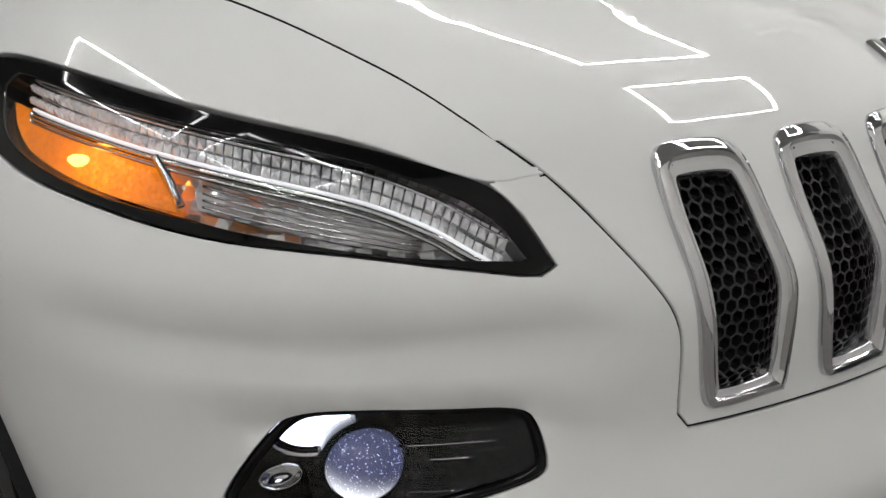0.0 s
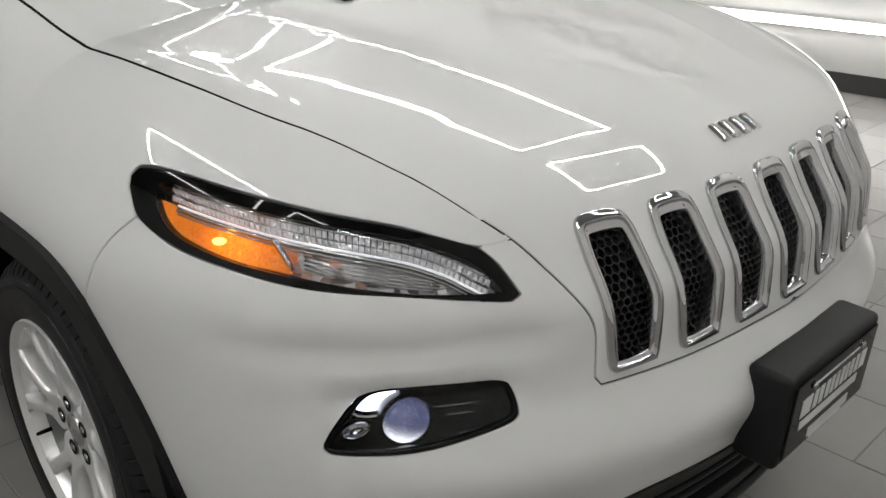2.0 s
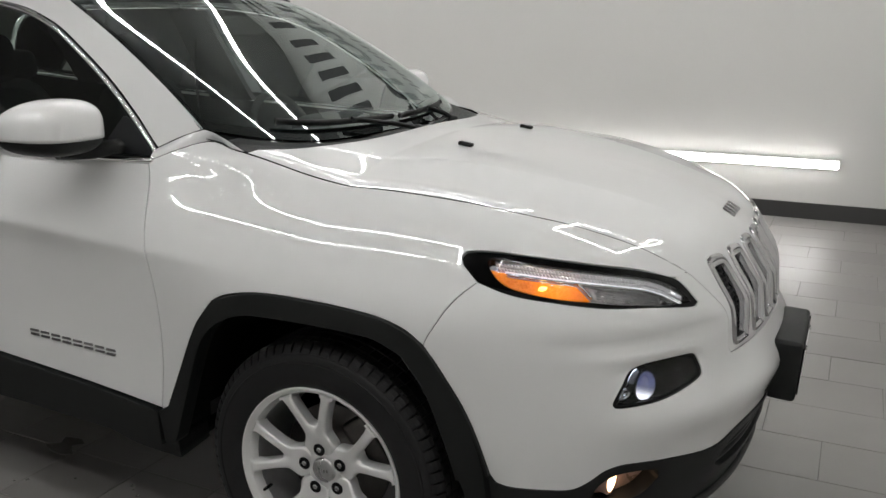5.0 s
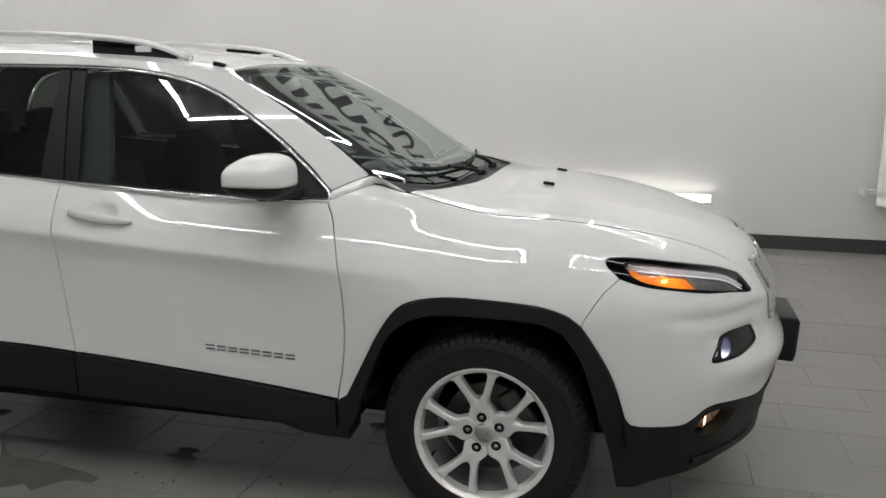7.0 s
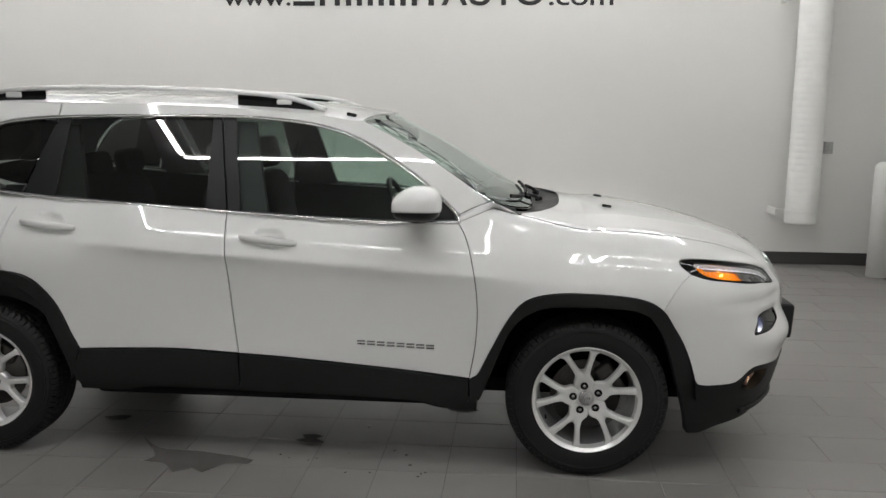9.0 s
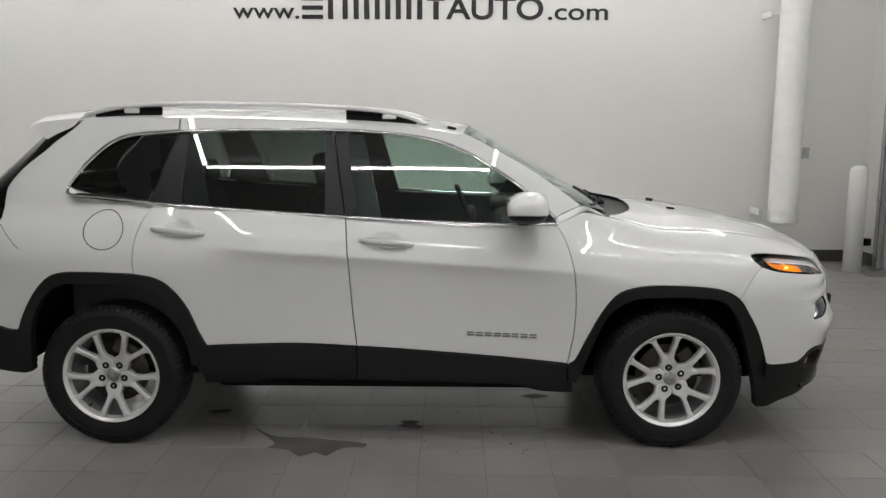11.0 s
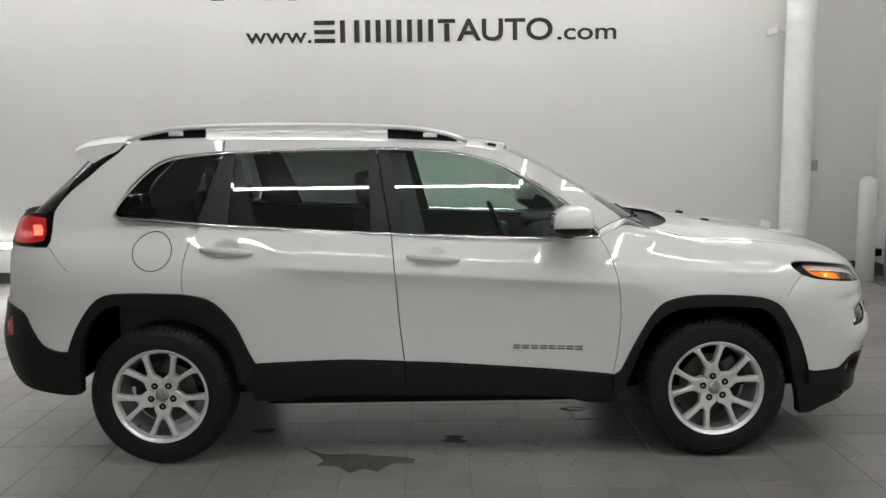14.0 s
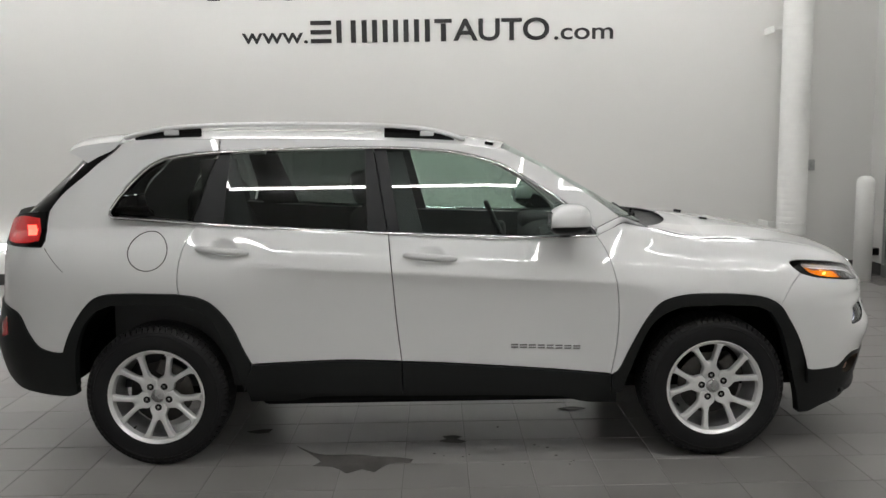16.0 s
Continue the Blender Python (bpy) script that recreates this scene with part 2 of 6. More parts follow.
def tile_material():
    """Porcelain tile: each tile its own shade, soft clouds and a fine grain, worn gloss."""
    m, nt, b, link = node_mat("floor_tile")
    tc, info = nt.nodes.new("ShaderNodeTexCoord"), nt.nodes.new("ShaderNodeObjectInfo")
    geo = nt.nodes.new("ShaderNodeNewGeometry")
    cloud, grain = nt.nodes.new("ShaderNodeTexNoise"), nt.nodes.new("ShaderNodeTexNoise")
    cloud.inputs["Scale"].default_value, cloud.inputs["Detail"].default_value = 2.3, 6
    grain.inputs["Scale"].default_value, grain.inputs["Detail"].default_value = 260, 3
    link(geo.outputs["Position"], cloud.inputs["Vector"])
    link(geo.outputs["Position"], grain.inputs["Vector"])
    s1 = nt.nodes.new("ShaderNodeMath")
    s1.operation = "ADD"
    link(info.outputs["Random"], s1.inputs[0])
    link(geo.outputs["Random Per Island"], s1.inputs[1])
    fr = nt.nodes.new("ShaderNodeMath")
    fr.operation = "FRACT"
    link(s1.outputs[0], fr.inputs[0])
    k = nt.nodes.new("ShaderNodeMath")
    k.operation = "MULTIPLY_ADD"
    k.inputs[1].default_value = 0.22
    link(fr.outputs[0], k.inputs[0])
    link(cloud.outputs["Fac"], k.inputs[2])
    k2 = nt.nodes.new("ShaderNodeMath")
    k2.operation = "MULTIPLY_ADD"
    k2.inputs[1].default_value = 0.2
    link(grain.outputs["Fac"], k2.inputs[0])
    link(k.outputs[0], k2.inputs[2])
    ramp = nt.nodes.new("ShaderNodeValToRGB")
    ramp.color_ramp.elements[0].position, ramp.color_ramp.elements[0].color = 0.35, (0.155, 0.148, 0.142, 1)
    ramp.color_ramp.elements[1].position, ramp.color_ramp.elements[1].color = 1.0, (0.246, 0.236, 0.226, 1)
    link(k2.outputs[0], ramp.inputs["Fac"])
    rr = nt.nodes.new("ShaderNodeMapRange")
    rr.inputs["From Min"].default_value, rr.inputs["From Max"].default_value = 0.3, 0.7
    rr.inputs["To Min"].default_value, rr.inputs["To Max"].default_value = 0.32, 0.44
    b.inputs["Specular IOR Level"].default_value = 0.75
    link(cloud.outputs["Fac"], rr.inputs["Value"])

    # damp, dirty patch where water has run off the car
    def math_node(op, *ins):
        n = nt.nodes.new("ShaderNodeMath")
        n.operation = op
        for i, v in enumerate(ins):
            if isinstance(v, (int, float)):
                n.inputs[i].default_value = v
            else:
                link(v, n.inputs[i])
        return n.outputs[0]

    xyz, stain = nt.nodes.new("ShaderNodeSeparateXYZ"), nt.nodes.new("ShaderNodeTexNoise")
    link(geo.outputs["Position"], xyz.inputs[0])
    stain.inputs["Scale"].default_value, stain.inputs["Detail"].default_value = 1.7, 3
    link(geo.outputs["Position"], stain.inputs["Vector"])
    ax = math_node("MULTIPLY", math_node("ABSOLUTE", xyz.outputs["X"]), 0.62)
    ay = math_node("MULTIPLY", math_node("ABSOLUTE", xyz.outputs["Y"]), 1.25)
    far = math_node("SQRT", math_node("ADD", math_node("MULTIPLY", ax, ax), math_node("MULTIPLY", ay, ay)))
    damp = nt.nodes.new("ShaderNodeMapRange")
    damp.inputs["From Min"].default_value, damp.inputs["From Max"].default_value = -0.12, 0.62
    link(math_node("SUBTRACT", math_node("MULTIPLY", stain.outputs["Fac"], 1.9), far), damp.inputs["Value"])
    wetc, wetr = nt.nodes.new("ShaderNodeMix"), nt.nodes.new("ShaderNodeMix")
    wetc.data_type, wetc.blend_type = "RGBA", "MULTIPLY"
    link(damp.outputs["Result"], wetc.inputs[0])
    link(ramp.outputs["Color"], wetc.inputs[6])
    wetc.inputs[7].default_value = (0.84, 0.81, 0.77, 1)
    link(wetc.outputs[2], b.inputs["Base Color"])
    link(math_node("MULTIPLY", damp.outputs["Result"], 0.75), wetr.inputs[0])
    link(rr.outputs["Result"], wetr.inputs[2])
    wetr.inputs[3].default_value = 0.29
    link(wetr.outputs[0], b.inputs["Roughness"])
    bn = nt.nodes.new("ShaderNodeBump")
    bn.inputs["Strength"].default_value, bn.inputs["Distance"].default_value = 0.15, 0.001
    link(grain.outputs["Fac"], bn.inputs["Height"])
    link(bn.outputs["Normal"], b.inputs["Normal"])
    return m


TILE = tile_material()


# ---- mesh tools ----
def empty(name, at=(0, 0, 0), parent=None):
    ob = new(name)
    ob.location = at
    ob.parent = parent
    return ob


def mesh_ob(name, verts, faces, material, parent=None, label="", flat=False, normals=None, at=None):
    me = bpy.data.meshes.new(name)
    me.from_pydata([tuple(map(float, v)) for v in verts], [], [tuple(map(int, f)) for f in faces])
    me.materials.append(material)
    me.polygons.foreach_set("use_smooth", [not flat] * len(me.polygons))
    me.update()
    if normals is not None:
        me.normals_split_custom_set_from_vertices([tuple(map(float, n)) for n in normals])
    ob = new(name, me)
    ob.parent = parent
    if at is not None:
        ob.matrix_basis = at
    if label:
        tagged(ob, label)
    return ob


def part(name, bm, material, parent=None, label="", flat=False, angle=None, at=None):
    me = bpy.data.meshes.new(name)
    bmesh.ops.recalc_face_normals(bm, faces=bm.faces)
    bm.to_mesh(me)
    bm.free()
    me.materials.append(material)
    me.polygons.foreach_set("use_smooth", [not flat] * len(me.polygons))
    if angle:
        me.set_sharp_from_angle(angle=radians(angle))
    ob = new(name, me)
    ob.parent = parent
    if at is not None:
        ob.matrix_basis = at
    if label:
        tagged(ob, label)
    return ob


def box_bm(lo, hi, bevel=0.0, seg=2, bm=None):
    bm = bm or bmesh.new()
    c = [(a + b) / 2 for a, b in zip(lo, hi)]
    d = [max(b - a, 1e-4) for a, b in zip(lo, hi)]
    r = bmesh.ops.create_cube(bm, size=1, matrix=Matrix.Translation(c) @ Matrix.Diagonal((*d, 1)))
    if bevel:
        es = {e for v in r["verts"] for e in v.link_edges}
        bmesh.ops.bevel(bm, geom=list(es), offset=bevel, segments=seg, affect="EDGES", profile=0.5)
    return bm


def lathe_bm(profile, n=48, axis="y", bm=None, closed=False):
    """Profile rows (along the axis, radius), turned about that axis."""
    bm = bm or bmesh.new()
    rings = []
    for a, r in profile:
        ring = []
        for i in range(n):
            t = 2 * math.pi * i / n
            c, s = r * math.cos(t), r * math.sin(t)
            ring.append(bm.verts.new((c, a, s) if axis == "y" else ((c, s, a) if axis == "z" else (a, c, s))))
        rings.append(ring)
    pairs = list(zip(rings, rings[1:])) + ([(rings[-1], rings[0])] if closed else [])
    for p, q in pairs:
        for i in range(n):
            j = (i + 1) % n
            bm.faces.new((p[i], p[j], q[j], q[i]))
    if not closed:
        for ring in (rings[0], rings[-1]):
            if (ring[0].co - ring[n // 2].co).length > 1e-4:
                bm.faces.new(ring)
    return bm


def tube_mesh(points, radius, sides=8, closed=False, flat=1.0, up=(0, 0, 1)):
    """A bar that follows a line; flat squeezes it along the second axis."""
    p = np.array(points, float)
    n = len(p)
    if closed:
        t = np.roll(p, -1, 0) - np.roll(p, 1, 0)
    else:
        t = np.gradient(p, axis=0)
    t /= np.linalg.norm(t, axis=1)[:, None] + 1e-12
    u = np.cross(t, np.array(up, float))
    u /= np.linalg.norm(u, axis=1)[:, None] + 1e-12
    v = np.cross(u, t)
    rad = np.full(n, radius) if np.isscalar(radius) else np.array(radius)
    verts, faces = [], []
    for i in range(n):
        for k in range(sides):
            a = 2 * math.pi * (k + 0.5) / sides
            verts.append(p[i] + rad[i] * (math.cos(a) * u[i] * flat + math.sin(a) * v[i]))
    for i in range(n if closed else n - 1):
        j = (i + 1) % n
        for k in range(sides):
            m = (k + 1) % sides
            faces.append((i * sides + k, i * sides + m, j * sides + m, j * sides + k))
    if not closed:
        faces.append(tuple(range(sides)))
        faces.append(tuple((n - 1) * sides + k for k in reversed(range(sides))))
    return verts, faces


def tube(name, points, radius, material, parent=None, label="", **k):
    v, f = tube_mesh(points, radius, **k)
    return mesh_ob(name, v, f, material, parent, label)


def line(points, step=0.02, closed=False, corner=38):
    """A smooth line through points, kept sharp where it turns by more than corner degrees."""
    p = [np.array(q, float) for q in points]
    n = len(p)
    out = []
    rng = range(n) if closed else range(n - 1)

    def sharp(i):
        if not closed and (i <= 0 or i >= n - 1):
            return True
        a, b = p[i % n] - p[(i - 1) % n], p[(i + 1) % n] - p[i % n]
        c = a @ b / (np.linalg.norm(a) * np.linalg.norm(b) + 1e-12)
        return math.degrees(math.acos(max(-1, min(1, c)))) > corner

    for i in rng:
        a, b = p[i % n], p[(i + 1) % n]
        d = np.linalg.norm(b - a)
        ma = (b - a) if sharp(i) else (b - p[(i - 1) % n]) * d / (d + np.linalg.norm(a - p[(i - 1) % n]))
        mb = (b - a) if sharp(i + 1) else (p[(i + 2) % n] - a) * d / (d + np.linalg.norm(p[(i + 2) % n] - b))
        k = max(1, int(math.ceil(d / step)))
        for j in range(k):
            t = j / k
            out.append((2 * t**3 - 3 * t**2 + 1) * a + (t**3 - 2 * t**2 + t) * ma + (-2 * t**3 + 3 * t**2) * b + (t**3 - t**2) * mb)
    if not closed:
        out.append(p[-1])
    return np.array(out)


def inside(pts, loop):
    x, y = pts[:, 0], pts[:, 1]
    r = np.zeros(len(pts), bool)
    a, b = loop, np.roll(loop, -1, 0)
    for (x0, y0), (x1, y1) in zip(a, b):
        if y0 == y1:
            continue
        hit = ((y0 > y) != (y1 > y)) & (x < (x1 - x0) * (y - y0) / (y1 - y0) + x0)
        r ^= hit
    return r


def inset(loop, d):
    """The loop moved inwards by d."""
    area = 0.5 * np.sum(loop[:, 0] * np.roll(loop[:, 1], -1) - np.roll(loop[:, 0], -1) * loop[:, 1])
    t = np.roll(loop, -1, 0) - np.roll(loop, 1, 0)
    t /= np.linalg.norm(t, axis=1)[:, None] + 1e-12
    n = np.stack([-t[:, 1], t[:, 0]], 1) * (1 if area > 0 else -1)
    return loop + n * d


def sheet(fn, outward, loop, holes=(), step=0.03, depth=0.018, lift=0.0, gap=0.0, ends=True):
    """A curved panel: the region within loop (less the holes) of the surface fn(u, v), with an edge turned in by depth.
    Returns vertices, faces and normals."""
    from mathutils.geometry import delaunay_2d_cdt
    loops = [inset(np.array(loop), gap)] + [inset(np.array(h), -gap) for h in holes]
    lo, hi = loops[0].min(0), loops[0].max(0)
    gx, gy = np.meshgrid(np.arange(lo[0], hi[0], step), np.arange(lo[1], hi[1], step))
    g = np.stack([gx.ravel(), gy.ravel()], 1)
    keep = inside(g, loops[0])
    for h in loops[1:]:
        keep &= ~inside(g, h)
    g = g[keep]
    if len(g):
        edge = np.concatenate(loops)
        dmin = np.full(len(g), 9.0)
        for i in range(0, len(edge), 200):
            dmin = np.minimum(dmin, np.linalg.norm(g[:, None] - edge[None, i:i + 200], axis=2).min(1))
        g = g[dmin > step * 0.45]
    pts, edges = [], []
    for l in loops:
        o = len(pts)
        pts += [Vector(q) for q in l]
        edges += [(o + i, o + (i + 1) % len(l)) for i in range(len(l))]
    pts += [Vector(q) for q in g]
    vs, es, fs = delaunay_2d_cdt(pts, edges, [], 0, 1e-6)[:3]
    uv = np.array([tuple(v) for v in vs])
    tri = np.array([f for f in fs if len(f) == 3])
    c = uv[tri].mean(1)
    ok = inside(c, loops[0])
    for h in loops[1:]:
        ok &= ~inside(c, h)
    tri = tri[ok]

    def at(q):
        return fn(q[:, 0], q[:, 1])

    def normal(q):
        e = 1.5e-3
        du = at(q + [e, 0]) - at(q - [e, 0])
        dv = at(q + [0, e]) - at(q - [0, e])
        n = np.cross(du, dv)
        n /= np.linalg.norm(n, axis=1)[:, None] + 1e-12
        s = np.sign((n * outward(at(q))).sum(1))
        return n * np.where(s == 0, 1, s)[:, None]

    n = normal(uv)
    p = at(uv) + n * lift
    fnorm = np.cross(p[tri[:, 1]] - p[tri[:, 0]], p[tri[:, 2]] - p[tri[:, 0]])
    flip = (fnorm * n[tri[:, 0]]).sum(1) < 0
    tri[flip] = tri[flip][:, ::-1]
    verts, faces, norms = list(p), [tuple(t) for t in tri], list(n)
    if depth:
        for l in loops:
            nl = normal(l)
            pl = at(l) + nl * lift
            t = np.roll(pl, -1, 0) - np.roll(pl, 1, 0)
            side = np.cross(t, nl)
            side /= np.linalg.norm(side, axis=1)[:, None] + 1e-12
            mid = l + 0
            q = at(inset(l, -0.004) if l is loops[0] else inset(l, 0.004)) - at(l)
            side *= np.sign((side * q).sum(1))[:, None] + 1e-9
            o, k = len(verts), len(l)
            verts += list(pl) + list(pl - nl * min(0.003, depth / 2) + side * 0.0012) + list(pl - nl * depth + side * 0.0012)
            norms += list(nl) + list(side) + list(side)
            for r in range(2):
                for i in range(k):
                    j = (i + 1) % k
                    f = (o + r * k + i, o + r * k + j, o + (r + 1) * k + j, o + (r + 1) * k + i)
                    fn_ = np.cross(np.array(verts[f[1]]) - verts[f[0]], np.array(verts[f[3]]) - verts[f[0]])
                    faces.append(f if fn_ @ side[i] > 0 else f[::-1])
    return np.array(verts), faces, np.array(norms)


def flipped(m):
    """The mirror image on the car's other side."""
    v, f, n = m
    s = np.array([1, -1, 1])
    return v * s, [tuple(reversed(q)) for q in f], n * s


def put(name, m, material, parent, label=""):
    return mesh_ob(name, m[0], m[1], material, parent, label, normals=m[2])


def both(name, m, material, parent, label=""):
    """The right-hand part and its mirror image."""
    return put(name, m, material, parent, label), put(name, flipped(m), material, parent, label)


def merged(*ms):
    v, f, n, o = [], [], [], 0
    for a, b, c in ms:
        v.append(a)
        n.append(c)
        f += [tuple(i + o for i in q) for q in b]
        o += len(a)
    return np.concatenate(v), f, np.concatenate(n)


# ---- the car's outer skin as smooth functions (metres; x forward, y to the left, z up) ----
def spline(ks, vs):
    """Natural cubic spline through the knots, held straight beyond its ends."""
    k, v = np.array(ks, float), np.array(vs, float)
    n, h = len(k), np.diff(k)
    a = np.zeros((n, n))
    b = np.zeros(n)
    a[0, 0] = a[-1, -1] = 1
    for i in range(1, n - 1):
        a[i, i - 1], a[i, i], a[i, i + 1] = h[i - 1], 2 * (h[i - 1] + h[i]), h[i]
        b[i] = 3 * ((v[i + 1] - v[i]) / h[i] - (v[i] - v[i - 1]) / h[i - 1])
    c = np.linalg.solve(a, b)
    bb = np.diff(v) / h - h * (2 * c[:-1] + c[1:]) / 3
    dd = np.diff(c) / (3 * h)

    def f(x):
        x = np.asarray(x, float)
        xc = np.clip(x, k[0], k[-1])
        i = np.clip(np.searchsorted(k, xc) - 1, 0, n - 2)
        t = xc - k[i]
        y = v[i] + bb[i] * t + c[i] * t**2 + dd[i] * t**3
        lo = bb[0]
        hi = bb[-1] + 2 * c[-2] * h[-1] + 3 * dd[-1] * h[-1] ** 2
        return y + np.where(x < k[0], (x - k[0]) * lo, 0) + np.where(x > k[-1], (x - k[-1]) * hi, 0)
    return f


def smooth(x, a, b):
    t = np.clip((np.asarray(x, float) - a) / (b - a), 0, 1)
    return t * t * (3 - 2 * t)


XW = 1.35          # where the nose begins to wrap round
XR = -1.50         # where the tail begins to wrap round
hood_line = spline([0.8, 1.0, 1.35, 1.47, 1.80, 2.00, 2.10, 2.17, 2.215, 2.24], [1.18, 1.158, 1.122, 1.108, 1.058, 1.010, 0.977, 0.945, 0.915, 0.888])
nose_x = spline([0.12, 0.20, 0.30, 0.42, 0.50, 0.58, 0.64, 0.68, 0.74, 0.775, 0.788, 0.800, 0.84, 0.888, 0.915, 0.945, 0.977, 1.010, 1.058, 1.108, 1.122],
                [2.17, 2.22, 2.285, 2.325, 2.342, 2.345, 2.333, 2.320, 2.3115, 2.307, 2.3035, 2.2975, 2.271, 2.240, 2.215, 2.17, 2.10, 2.00, 1.80, 1.47, 1.35])
fender_w = spline([0, 0.0894, 0.141, 0.187, 0.2345, 0.2915, 0.3536, 0.422, 0.495, 0.552, 0.65, 0.75, 0.85, 0.95, 1.0],
                  [0, 0.25, 0.42, 0.55, 0.658, 0.744, 0.805, 0.853, 0.889, 0.906, 0.905, 0.893, 0.88, 0.865, 0.855])
door_w = spline([-0.75, -0.63, -0.5, -0.37, -0.25, -0.15, -0.08, -0.04, -0.015, -0.005, 0.004, 0.014, 0.03, 0.06, 0.09, 0.13, 0.17, 0.21, 0.27, 0.36, 0.5],
                [0.845, 0.862, 0.873, 0.876, 0.880, 0.8865, 0.8938, 0.9012, 0.9082, 0.9106, 0.9106, 0.9080, 0.9025, 0.890, 0.873, 0.846, 0.816, 0.784, 0.748, 0.712, 0.66])
soft_w = spline([-0.75, -0.63, -0.5, -0.37, -0.25, -0.15, -0.05, 0.03, 0.09, 0.13, 0.17, 0.21, 0.27, 0.36, 0.5],
                [0.845, 0.862, 0.873, 0.878, 0.886, 0.895, 0.894, 0.870, 0.838, 0.814, 0.790, 0.766, 0.737, 0.705, 0.66])
# plan of the nose: share of the way forward, share of the half width
_PX = [1.35, 1.60, 1.80, 1.95, 2.06, 2.13, 2.19, 2.24, 2.275, 2.298, 2.310, 2.315]
_PY = [0.905, 0.893, 0.866, 0.822, 0.755, 0.675, 0.575, 0.475, 0.36, 0.235, 0.11, 0.0]
_S = [1.35]
for _i in range(1, len(_PX)):
    _S.append(_S[-1] + math.hypot(_PX[_i] - _PX[_i - 1], _PY[_i] - _PY[_i - 1]))
S_NOSE = _S[-1]
plan_fx = spline([1.0, 1.2] + _S + [S_NOSE + 0.1], [(1.0 - 1.35) / 0.965, (1.2 - 1.35) / 0.965] + [(p - 1.35) / 0.965 for p in _PX] + [(2.310 - 1.35) / 0.965])
plan_fy = spline([1.0, 1.2] + _S + [S_NOSE + 0.1], [0.913 / 0.905, 0.911 / 0.905] + [p / 0.905 for p in _PY] + [-0.11 / 0.905])
_ss = np.linspace(1.35, S_NOSE, 900)
_fx, _fy = np.maximum.accumulate(plan_fx(_ss)), plan_fy(_ss)
tail_x = spline([0.2, 0.35, 0.5, 0.62, 0.75, 0.9, 1.05, 1.2, 1.35, 1.5], [-2.115, -2.205, -2.258, -2.272, -2.243, -2.218, -2.208, -2.183, -2.075, -1.975])


_ra = np.linspace(0, np.pi / 2, 400)
_rs = np.concatenate([[0], np.cumsum(np.hypot(np.diff(0.76 * np.sin(_ra) ** (2 / 3.6)), np.diff(0.88 * np.cos(_ra) ** (2 / 3.6))))])
S_TAIL = XR - _rs[-1]


def low_w(x, z):
    """Half width of the lower body at x (back from the nose's wrap) and height z."""
    x, z = np.asarray(x, float), np.asarray(z, float)
    q = z - (0.93 - 0.06 * np.clip(x, -1.6, 1.2))
    k = smooth(-x, 0.55, 1.05)
    d = door_w(q) * (1 - k) + soft_w(q) * k
    h = np.maximum(hood_line(x) - z, 0)
    h = h * (1 + 1.5 * smooth(XW - x, 0, 0.45) * np.exp(-((h / 0.07) ** 2)))
    f = fender_w(np.sqrt(h))
    k = smooth(x, 0.55, 1.25)
    return d * (1 - k) + f * k


def glass_w(x, z):
    """Half width of the glasshouse."""
    x, z = np.asarray(x, float), np.asarray(z, float)
    return (0.800 - (z - 1.09) * 0.40 - np.maximum(z - 1.09, 0) ** 2 * 0.16 - 0.045 * (np.maximum(x - 0.2, 0) / 0.6) ** 2
            - 0.055 * (np.maximum(-x - 0.9, 0) / 0.9) ** 2)


def side_w(x, z):
    """Rear quarter: the lower body running softly into the glasshouse."""
    a, b = low_w(x, z), glass_w(x, z) + 0.012 + np.maximum(1.15 - z, 0) * 1.1
    k = 0.03
    h = np.clip(0.5 + 0.5 * (b - a) / k, 0, 1)
    return b * (1 - h) + a * h - k * h * (1 - h)


def skin(s, z, width=low_w):
    """A point of the right-hand outer skin: s runs along the side (s = x) and on round the nose or the tail."""
    s, z = np.broadcast_arrays(np.asarray(s, float), np.asarray(z, float))
    wn = low_w(XW, z)
    x = np.where(s > XW, XW + plan_fx(s) * (nose_x(z) - XW), s)
    y = np.where(s > XW, plan_fy(s) * wn, width(np.clip(s, XR, XW), z))
    a = np.interp(XR - s, _rs, _ra)
    e = 2 / 3.6
    back = s < XR
    x = np.where(back, XR + (tail_x(z) - XR) * np.sin(a) ** e, x)
    y = np.where(back, width(XR, z) * (np.cos(a) + 1e-9) ** e, y)
    return np.stack([x, -y, z], -1)


def contour_w(x, z):
    """Half width of the level cut at height z, anywhere ahead of the doors."""
    fx = (x - XW) / np.maximum(nose_x(z) - XW, 1e-4)
    return np.where(x > XW, np.where(fx < 1, np.interp(np.clip(fx, 0, 1), _fx, _fy), -1) * low_w(XW, z), low_w(x, z))


def hood_z(x, y):
    """Height of the bonnet over (x, y)."""
    x, y = np.broadcast_arrays(np.asarray(x, float), np.abs(np.asarray(y, float)))
    lo, hi = np.full(x.shape, 0.62), hood_line(np.minimum(x, 2.24)) + 0.0
    hi = np.maximum(hi, 0.7)
    for _ in range(40):
        m = (lo + hi) / 2
        inside = y <= contour_w(x, m)
        lo, hi = np.where(inside, m, lo), np.where(inside, hi, m)
    return (lo + hi) / 2


def hood(x, y):
    x, y = np.broadcast_arrays(np.asarray(x, float), np.asarray(y, float))
    return np.stack([x, y, hood_z(x, y)], -1)


def nose(s, z):
    """The skin right round the nose; s beyond the middle runs on to the left-hand side."""
    s = np.asarray(s, float)
    p = skin(S_NOSE - np.abs(S_NOSE - s), z)
    return p * np.stack([np.ones_like(s), np.where(s > S_NOSE, -1.0, 1.0), np.ones_like(s)], -1)


